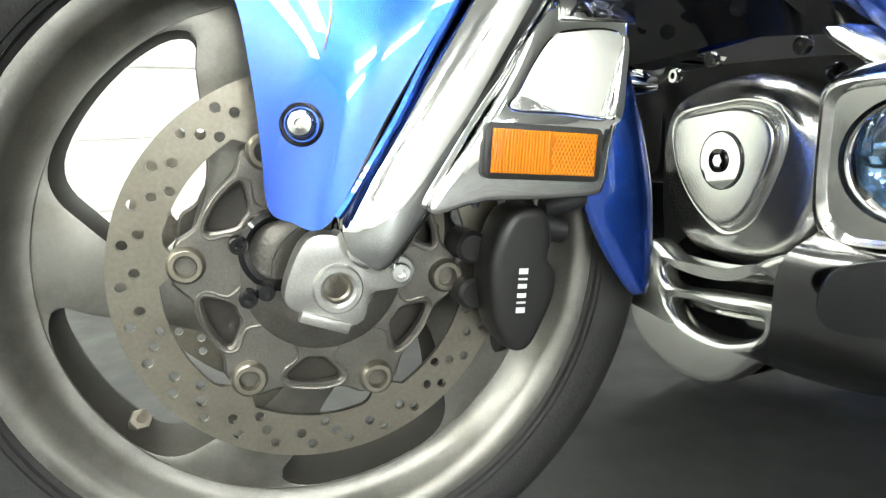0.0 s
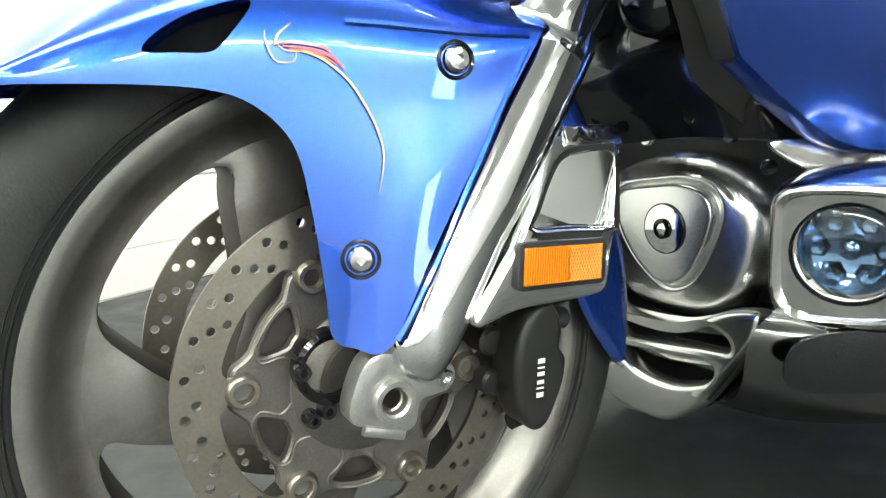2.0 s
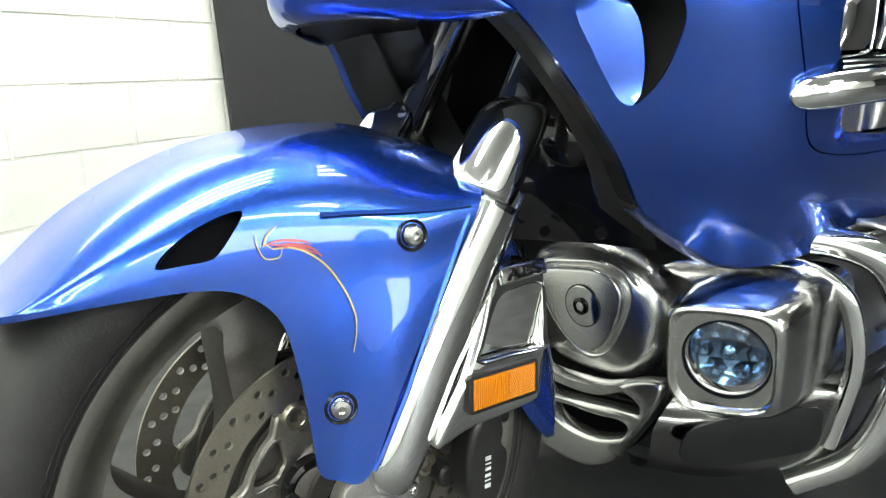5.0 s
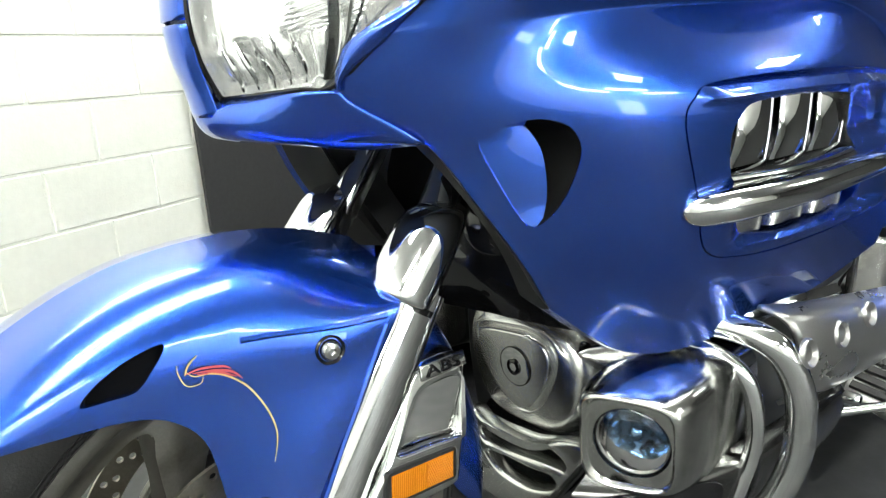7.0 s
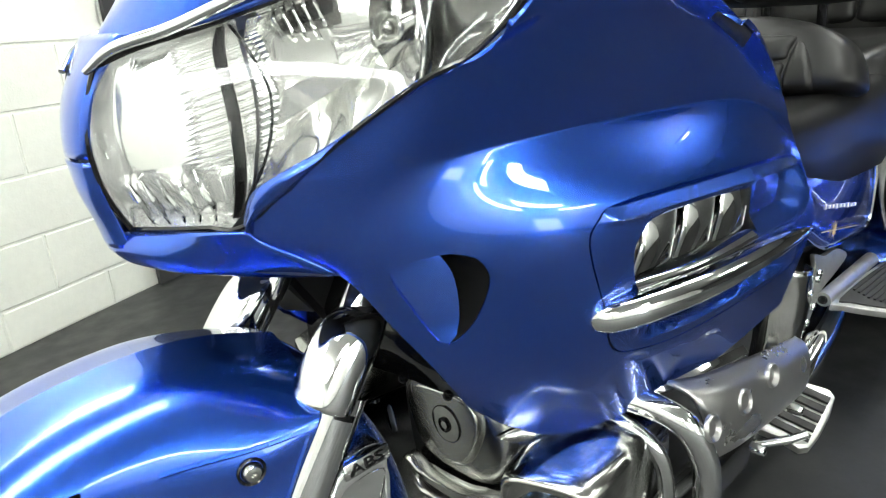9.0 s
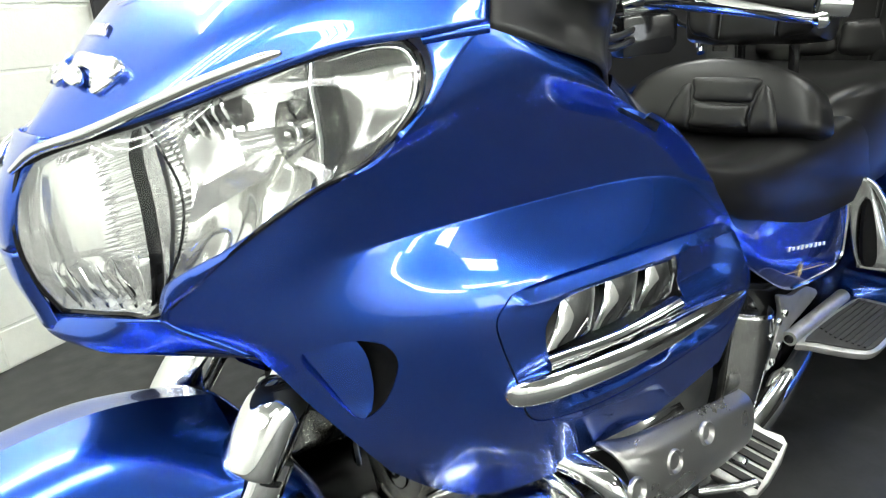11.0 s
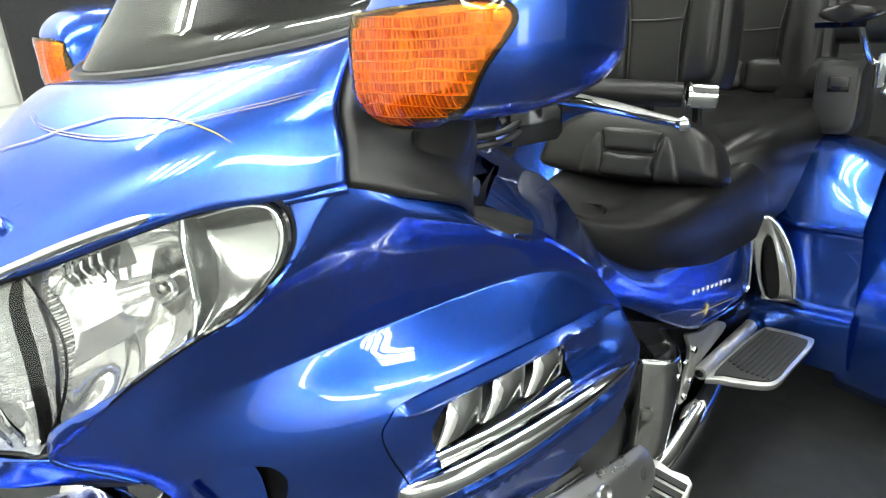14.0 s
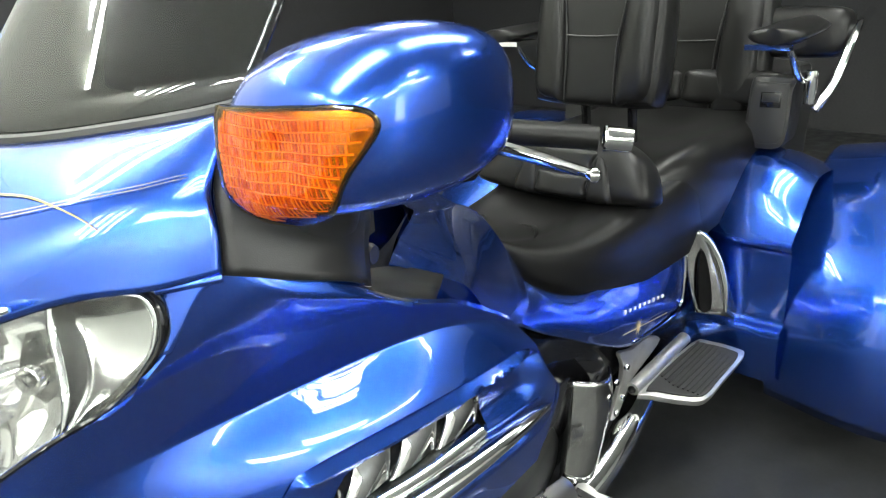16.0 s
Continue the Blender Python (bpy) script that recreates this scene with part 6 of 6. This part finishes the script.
SEAT = seat_body(((.93, .05, .84, .865, 0), (.99, .095, .775, .815, 0), (1.07, .145, .68, .765, .004), (1.17, .180, .62, .742, .010), (1.28, .200, .585, .738, .014), (1.40, .212, .565, .752, .012), (1.52, .224, .56, .775, .006), (1.64, .238, .565, .80, .0), (1.76, .246, .57, .81, .0)), "rider_seat", "black leather rider seat with creases")
seat_body(((1.46, .150, .60, .745, 0), (1.56, .205, .60, .815, 0), (1.66, .242, .60, .842, .0), (1.76, .255, .60, .850, .010), (1.92, .262, .62, .850, .012), (2.08, .262, .66, .855, .0)), "passenger_seat", "black leather passenger seat", SEAT)
# lumbar pad with its stitched insert


def pad(outline, c, lean, depth, bulge, name, parent, label=""):
    """A stuffed cushion: an outline (across, up) bulging forward from a tilted plane at c."""
    m = plane_m(c, (-math.cos(radians(lean)), 0, math.sin(radians(lean))))
    lay = [(grow(outline, .96), -depth), (grow(outline, 1.02), -depth * .55), (grow(outline, 1.0), -depth * .1), (grow(outline, .95), bulge * .45), (grow(outline, .82), bulge * .8), (grow(outline, .55), bulge * .97), (grow(outline, .2), bulge)]
    return dome(lay, m, LEATHER, name, parent, label), m


lum, lm = pad([(-.225, -.065), (-.235, -.03), (-.20, .035), (-.12, .075), (0, .092), (.12, .075), (.20, .035), (.235, -.03), (.225, -.065), (.11, -.078), (0, -.08), (-.11, -.078)], (1.425, .012, .825), 18, .085, .035, "lumbar_pad", SEAT, "black leather lumbar pad with stitched insert")
OX = .030
INS_T = [(-.078, .036), (-.04, .040), (.04, .040), (.078, .036), (.070, .010), (.063, -.012), (0, -.014), (-.063, -.012), (-.070, .010)]
INS_B = [(-.062, -.019), (0, -.021), (.062, -.019), (.062, -.045), (.064, -.068), (0, -.072), (-.064, -.068), (-.062, -.045)]
for outline in (INS_T, INS_B):
    cy = sum(p[1] for p in outline) / len(outline)
    o = [(x + OX, y) for x, y in outline]
    c = (OX, cy)
    dome([(grow(o, 1.04, c), .024), (grow(o, 1.0, c), .034), (grow(o, .90, c), .0405), (grow(o, .6, c), .043), (grow(o, .2, c), .0435)], lm, LEATHER, "lumbar_insert", SEAT)
for s in (-1, 1):
    o = [(OX + s * x, y) for x, y in ((.082, .030), (.100, .020), (.120, -.020), (.128, -.068), (.100, -.074), (.070, -.072), (.068, -.030), (.074, .005))][::s]
    c = (OX + s * .095, -.03)
    dome([(grow(o, 1.05, c), .014), (grow(o, 1.0, c), .028), (grow(o, .85, c), .037), (grow(o, .5, c), .041), (grow(o, .2, c), .0415)], lm, LEATHER, "lumbar_bolster", SEAT)
for y0, s in ((-.09, 1), (.05, 1)):
    part("crease", tube([(1.16, y0, .7405), (1.20, y0 + .02, .737), (1.235, y0 + .05, .733), (1.24, y0 + .09, .732)], [.001, .005, .005, .001], 8, steps=4), LEATHER, SEAT)


def backrest(c, w, h, lean, nm, label, parent):
    o = [(-w * .80, -h), (-w * .97, -h * .85), (-w, 0), (-w * .96, h * .8), (-w * .75, h), (0, h * 1.03), (w * .75, h), (w * .96, h * .8), (w, 0), (w * .97, -h * .85), (w * .80, -h), (0, -h * 1.02)]
    b, m = pad(o, c, lean, .085, .02, nm, parent, label)
    f = w / .17
    for s in (-1, 1):
        dome([([(s * .068 * f, -h * .9), (s * .10 * f, -h * .95), (s * .15 * f, -h * .8), (s * .155 * f, 0), (s * .15 * f, h * .75), (s * .11 * f, h * .93), (s * .085 * f, h * .9), (s * .072 * f, h * .2)][::s], .008), ([(s * .078 * f, -h * .82), (s * .10 * f, -h * .86), (s * .14 * f, -h * .72), (s * .145 * f, 0), (s * .14 * f, h * .7), (s * .11 * f, h * .84), (s * .092 * f, h * .8), (s * .082 * f, h * .2)][::s], .034), ([(s * .10 * f, -h * .4), (s * .105 * f, -h * .45), (s * .12 * f, -h * .4), (s * .122 * f, 0), (s * .12 * f, h * .4), (s * .11 * f, h * .45), (s * .102 * f, h * .4), (s * .10 * f, 0)][::s], .042)], m, LEATHER, "bolster", parent)
        part("seam", tube([m @ Vector((s * .066 * f, -h * .95, .020)), m @ Vector((s * .066 * f, -h * .2, .025)), m @ Vector((s * .070 * f, h * .2, .025)), m @ Vector((s * .085 * f, h * .9, .020))], .0022, 6, steps=4), BLACK, parent)
    part("seam", tube([m @ Vector((-.068 * f, h * .12, .024)), m @ Vector((0, h * .10, .026)), m @ Vector((.068 * f, h * .12, .024))], .0022, 6, steps=3), BLACK, parent)
    return m


BR = part("rider_backrest_post", tube([(1.66, -.06, .80), (1.64, -.06, .95)], .012, 10), GLOSSBLACK, TRIKE, "black leather rider backrest on posts")
part("backrest_post", tube([(1.66, .07, .80), (1.64, .07, .95)], .012, 10), GLOSSBLACK, BR)
backrest((1.60, .020, 1.085), .172, .145, 8, "backrest_pad", "black leather backrest pad", BR)
TR = part("trunk", loft([[(x, y * w, z) for y, z in ((-1, zb), (-1.02, (zb + zt) / 2), (-.95, zt - .03), (-.8, zt), (0, zt + .01), (.8, zt), (.95, zt - .03), (1.02, (zb + zt) / 2), (1, zb))] for x, w, zb, zt in ((2.22, .17, .62, .88), (2.30, .18, .60, .90), (2.55, .185, .58, .91), (2.85, .18, .56, .90))], 3, 3), BLACK, TRIKE, "black trunk behind the passenger seat")
backrest((2.12, .0, 1.02), .225, .20, 6, "passenger_backrest", "black leather passenger backrest", TR)
o = [(-.12, -.06), (-.13, 0), (-.12, .055), (0, .065), (.11, .055), (.125, 0), (.11, -.06), (0, -.068)]
for s in (-1, 1):
    pad(o, (2.16, s * .285, 1.065), 6, .08, .03, "side_cushion", TR)
    pad([(-.13, -.045), (-.14, 0), (-.13, .045), (0, .05), (.13, .045), (.14, 0), (.13, -.045), (0, -.05)], (2.10, s * .14, .915), 10, .08, .03, "lower_cushion", TR)


def pod(side):
    fx = (lambda b: b) if side < 0 else flip
    m = plane_m((1.975, -.285, .873), (-1, -.12, .1))
    O = smooth2([(-.052, -.082), (-.054, 0), (-.048, .088), (-.02, .094), (.045, .092), (.052, .085), (.052, -.03), (.045, -.08), (.02, -.095), (-.03, -.092)], 3)
    p = part("speaker_pod", fx(slab(O, m @ Matrix.Translation((0, 0, -.20)), .20, .008)), BLACK, TRIKE, "black side pocket with a latch")
    part("pocket_door", fx(slab(grow(O, .84), m, .004, .002)), BLACK, p)
    part("latch_recess", fx(slab([(-.022, .015), (.028, .015), (.028, .055), (-.022, .055)], m @ Matrix.Translation((0, 0, .003)), .003, .001)), GLOSSBLACK, p)
    part("latch", fx(slab([(-.018, .030), (.024, .030), (.024, .052), (-.018, .052)], m @ Matrix.Translation((0, 0, .005)), .004, .0015)), BLACK, p)
    # armrest
    b = loft([[(x, yc + w * math.cos(a), zc + .018 * math.sin(a)) for a in [2 * math.pi * k / 10 for k in range(10)]] for x, yc, w, zc in ((1.655, -.365, .020, 1.095), (1.665, -.365, .05, 1.095), (1.70, -.365, .060, 1.096), (1.80, -.365, .060, 1.098), (1.92, -.36, .055, 1.10), (1.98, -.355, .03, 1.10))], 3, 3, close_u=True, caps=True)
    a = part("armrest", fx(b), LEATHER, TRIKE, "black padded armrest on a chrome bracket")
    part("armrest_plate", fx(box(1.72, -.355, 1.072, .10, .10, .012)), CHROME, a)
    part("armrest_arm", fx(tube([(1.76, -.37, 1.07), (1.80, -.375, 1.03), (1.86, -.375, .985), (1.94, -.37, .965), (1.99, -.365, .965)], .008, 10, steps=4)), CHROME, a)
    part("armrest_pivot", fx(ring((2.0, -.372, .945), (0, 0, 1), [(0, .04), (.014, .038), (.015, 0), (.012, -.045), (0, -.048)], 18)), CHROME, a)
    part("grab_rail", fx(tube([(2.03, -.38, .88), (2.06, -.405, .93), (2.10, -.42, 1.0), (2.2, -.42, 1.07), (2.4, -.41, 1.10)], .012, 12, steps=5)), CHROME, a)


for side in (-1, 1):
    pod(side)

# ---- side cover, floorboard, rear body ----
def side_cover(side):
    fx = (lambda b: b) if side < 0 else flip
    P = lambda x, z, y: (x, y, z)
    head = [(.985, -.168, .738), (1.017, -.184, .709), (1.096, -.186, .662), (1.20, -.184, .622), (1.335, -.181, .606), (1.50, -.181, .604), (1.63, -.190, .612)]
    foot = [(.893, -.225, .704), (.960, -.224, .656), (1.075, -.219, .588), (1.21, -.214, .509), (1.38, -.206, .425), (1.54, -.205, .406), (1.66, -.208, .420)]
    swell = (.002, .010, .017, .019, .018, .015, .010)
    rows = [[tuple(Vector(a).lerp(Vector(c), f) + Vector((.02 * g if k == 6 else 0, -w * g, 0))) for k, (a, c, w) in enumerate(zip(head, foot, swell))] for f, g in ((0, 0), (.12, .55), (.38, 1.0), (.70, .75), (1, 0))]
    sk = Skin(rows, 6)
    c = part("side_cover", fx(loft(rows, 5, 5)), BLUE, TRIKE, "blue side cover below the seat with small badges", solid=0.004)
    part("cover_trim", fx(tube([(1.635, -.196, .612), (1.662, -.212, .565), (1.664, -.216, .49), (1.660, -.214, .425), (1.60, -.212, .408), (1.50, -.209, .412), (1.39, -.208, .428)], .006, 8, steps=5)), CHROME, c)
    bm = bmesh.new()
    for k in range(9):
        x = 1.335 + k * .0255
        q = Vector(sk.at(*sk.uv((x, -.205, .532 - k * .0050))))
        box(q.x, q.y - .0055, q.z, .0070 if k < 4 else .0095, .002, .007 if k % 3 else .010, bm)
    part("lettering_bar", fx(bm), WHITEPAINT, c, "silver-white lettering bars", smooth=False)
    sc = Vector(sk.at(*sk.uv((1.405, -.205, .466)))) + Vector((0, -.0065, 0))
    bm = bmesh.new()
    for k in range(8):
        a = math.pi * k / 8
        L = .022 if k % 2 == 0 else .015
        tube([sc + Vector((-L * math.cos(a), 0, -L * math.sin(a))), sc, sc + Vector((L * math.cos(a), 0, L * math.sin(a)))], [.0002, .0011, .0002], 5, bm)
    part("star_badge", fx(bm), PIN, c, "gold star badge")
    part("badge_line", fx(tube([sc + Vector((-.08, 0, .014)), sc + Vector((.0, -.001, .0)), sc + Vector((.16, .0, -.030))], .0009, 5)), PIN, c)
    # chrome boot trim
    b = loft([[(1.64, -.200, .636), (1.662, -.220, .634), (1.69, -.238, .620), (1.728, -.242, .596), (1.76, -.230, .574), (1.785, -.205, .562)],
              [(1.666, -.214, .560), (1.685, -.232, .570), (1.705, -.255, .566), (1.75, -.262, .545), (1.785, -.248, .520), (1.80, -.215, .51)],
              [(1.672, -.226, .48), (1.690, -.250, .482), (1.715, -.282, .478), (1.765, -.294, .45), (1.80, -.280, .43), (1.815, -.245, .42)],
              [(1.68, -.245, .40), (1.700, -.280, .395), (1.730, -.308, .382), (1.78, -.320, .352), (1.81, -.306, .34), (1.825, -.27, .335)]], 4, 4)
    part("chrome_boot", fx(b), OLDCHROME, TRIKE, "curved chrome trim at the rear of the side cover", solid=0.006)
    # near-black slab in place of the slot's shaded inside
    b = slab(smooth2([(-.022, -.08), (-.026, 0), (-.016, .075), (-.002, .05), (.008, -.02), (.006, -.08)], 3), plane_m((1.690, -.262, .496), (-.62, -.75, .2)), .012)
    part("boot_slot", fx(b), VOID, TRIKE)
    part("boot_ridge", fx(tube([(1.668, -.222, .634), (1.702, -.252, .600), (1.722, -.280, .540), (1.728, -.300, .470), (1.722, -.312, .400)], [.004, .009, .010, .009, .003], 12, steps=5)), CHROME, TRIKE)
    # passenger floorboard
    X = Vector((.268, -.021, .018)).normalized()
    Z = X.cross(Vector((-.07, .118, .016))).normalized()
    Y = Z.cross(X)
    fm = Matrix.Translation((1.545, -.305, .290)) @ Matrix((X, Y, Z)).transposed().to_4x4()
    O = smooth2([(-.155, .062), (.10, .062), (.145, .030), (.170, -.035), (.155, -.058), (.02, -.064), (-.06, -.066), (-.10, -.045), (-.155, .035)], 3)
    fb = part("floorboard", fx(slab(O, fm, .016, .004, [], 2)), SILVER, TRIKE, "aluminium passenger floorboard with ribbed rubber")
    part("rubber_pad", fx(slab(grow(O, .86), fm @ Matrix.Translation((0, 0, .014)), .006, .002)), RUBBER, fb)
    for k in range(9):
        part("rubber_rib", fx(box(.015, -.045 + k * .0115, .022, .21 - abs(k - 5) * .006, .005, .004, m=fm)), RUBBER, fb)
    part("hinge_tube", fx(tube([fm @ Vector((-.17, .075, .018)), fm @ Vector((.10, .082, .020))], .017, 16)), SILVER, fb)
    part("hinge_bolt", fx(hexbolt(fm @ Vector((-.172, .075, .018)), (-1, -.15, .05), .010, .003)), GLOSSBLACK, fb)
    b = slab(smooth2([(1.335, .425), (1.40, .405), (1.48, .400), (1.56, .36), (1.48, .335), (1.40, .315), (1.34, .255), (1.30, .265), (1.345, .33), (1.355, .38)], 3), plane_m((0, -.196, 0), (0, -1, 0)), .012, .003)
    br = part("board_bracket", fx(b), SILVER, TRIKE, "silver bracket of the floorboard")
    for x, z in ((1.365, .375), (1.35, .30), (1.32, .272)):
        part("bracket_bolt", fx(hexbolt((x, -.208, z), (0, -1, 0), .009, .008)), CHROME, br)
    b = loft([[(1.13, -.19, .452), (1.17, -.235, .445), (1.22, -.24, .435), (1.27, -.21, .425)], [(1.125, -.19, .40), (1.165, -.235, .39), (1.235, -.238, .365), (1.285, -.205, .355)], [(1.115, -.19, .30), (1.15, -.235, .295), (1.20, -.238, .28), (1.24, -.205, .28)], [(1.10, -.19, .21), (1.135, -.23, .205), (1.18, -.232, .20), (1.22, -.2, .20)]], 3, 4)
    part("frame_cover", fx(b), OLDCHROME, TRIKE, "chrome frame cover with bolts", solid=0.004)
    for x, z in ((1.215, .385), (1.25, .405)):
        part("frame_bolt", fx(hexbolt((x, -.242, z), (0, -1, 0), .008, .006)), CHROME, TRIKE)
    part("exhaust_pipe", fx(tube([(.95, -.20, .16), (1.15, -.225, .165), (1.35, -.225, .215), (1.55, -.20, .25), (1.8, -.18, .25)], .036, 20, steps=5)), CHROME, TRIKE, "chrome exhaust pipe")
    # rider peg
    pm = Matrix.Translation((1.00, -.31, .235)) @ Matrix.Rotation(radians(-25), 4, "Y") @ Matrix.Rotation(radians(12), 4, "X")
    pg = part("rider_peg", fx(slab(smooth2([(-.06, -.045), (.06, -.045), (.065, 0), (.06, .045), (-.06, .045), (-.065, 0)], 3), pm, .022, .006)), SILVER, TRIKE, "ribbed rider footrest")
    for k in range(5):
        part("peg_rubber", fx(box(-.045 + k * .022, 0, .025, .013, .08, .008, m=pm)), RUBBER, pg)
    part("shift_lever", fx(tube([(.88, -.28, .22), (.93, -.33, .23), (.95, -.35, .24)], .008, 10)), CHROME, pg)


for side in (-1, 1):
    side_cover(side)

# dark frame behind, rear body and the wide rear fenders
part("frame", loft([[(x, y * w, z) for y, z in ((-1, zb), (-1, zt), (1, zt), (1, zb))] for x, w, zb, zt in ((.95, .18, .20, .68), (1.2, .15, .20, .60), (1.5, .15, .22, .58), (1.95, .16, .22, .60))], 2, 3, close_u=True), GLOSSBLACK, TRIKE, "black frame under the seat")
rows = []
for y in (-.43, -.38, -.30, -.22, -.15, 0, .15, .22, .30, .38, .43):
    a = abs(y)
    x0 = 1.80 + max(0, .30 - a) * .25
    zt = .765 - max(0, a - .33) * .5
    rows.append([(x0 + .02, y, .17), (x0 - .010, y, .26), (x0 - .012, y, .335), (x0 + .012, y, .352), (x0 + .014, y, .40), (x0 + .004, y, .545), (x0 - .012, y, .572), (x0 - .004, y, .60), (x0 + .05, y, zt - .07), (x0 + .12, y, zt - .012), (x0 + .22, y, zt + .002), (x0 + .42, y, zt - .04), (x0 + .9, y, zt - .22)])
part("rear_body", loft(rows, 4, 3), BLUE, TRIKE, "glossy blue rear body of the trike")


def rear_fender(side):
    fx = (lambda b: b) if side < 0 else flip
    C = (2.295, .30)
    rows = []
    for k in range(15):
        th = radians(205 - k * 16)
        R = .465 - .030 * max(0, math.sin(th))
        sec = []
        for y, f in ((-.395, .975), (-.43, .987), (-.47, 1.003), (-.54, 1.028), (-.64, 1.045), (-.74, 1.03), (-.80, .985), (-.825, .93), (-.83, .86)):
            sec.append((C[0] + R * f * 1.06 * math.cos(th), y, C[1] + R * f * math.sin(th)))
        rows.append(sec)
    b = loft(rows, 4, 3)
    rf = part("rear_fender", fx(b), BLUE, TRIKE, "wide glossy blue rear fender", solid=0.004)
    w = part("rear_wheel", fx(lathe([(.19, -.09), (.21, -.10), (.21, .10), (.19, .09)], n=48, c=(C[0], -.62, .312))), ALLOY, TRIKE, "rear wheel")
    part("rear_tyre", fx(lathe([(.205, -.10), (.26, -.115), (.295, -.10), (.31, -.05), (.31, .05), (.295, .10), (.26, .115), (.205, .10)], n=64, c=(C[0], -.62, .312))), RUBBER, w)
    part("wheel_face", fx(lathe([(.0, -.05), (.19, -.06), (.2, -.09)], n=40, c=(C[0], -.62, .312))), ALLOY, w)


for side in (-1, 1):
    rear_fender(side)


# ---- wall blocks, last ----
def block_mesh(name, w, h):
    b = box(0, 0, 0, w, .05, h)
    bmesh.ops.bevel(b, geom=[e for e in b.edges], offset=.003, segments=1, affect="EDGES")
    me = bpy.data.meshes.new(name)
    b.to_mesh(me)
    b.free()
    me.materials.append(WHITEWALL)
    return me


full_block, base_block = block_mesh("wall_block", .397, .1945), block_mesh("wall_block_low", .397, .132)
far = bmesh.new()
rng = random.Random(4)
for k in range(-1, 15):
    z0 = .1408 + .2026 * k
    off = -.190 if k % 2 else -.393
    zc, me = (.070, base_block) if k < 0 else (z0 + .1013, full_block)
    for j in range(-15, 3):
        s = off + .406 * j + .203
        if s > .35:
            continue
        jit = (rng.random() - .5) * .002
        if s > -1.9 and z0 < 1.7:
            o = new("wall_block", me)
            o.parent = NORTH_WALL
            o.matrix_local = wall_m @ Matrix.Translation((s, .0315 + jit, zc))
        else:
            box(s, .0315, zc, .397, .05, .1945 if k >= 0 else .132, far, wall_m)
tagged(part("wall_blocks_far", far, WHITEWALL, NORTH_WALL, smooth=False), kind="stuff")
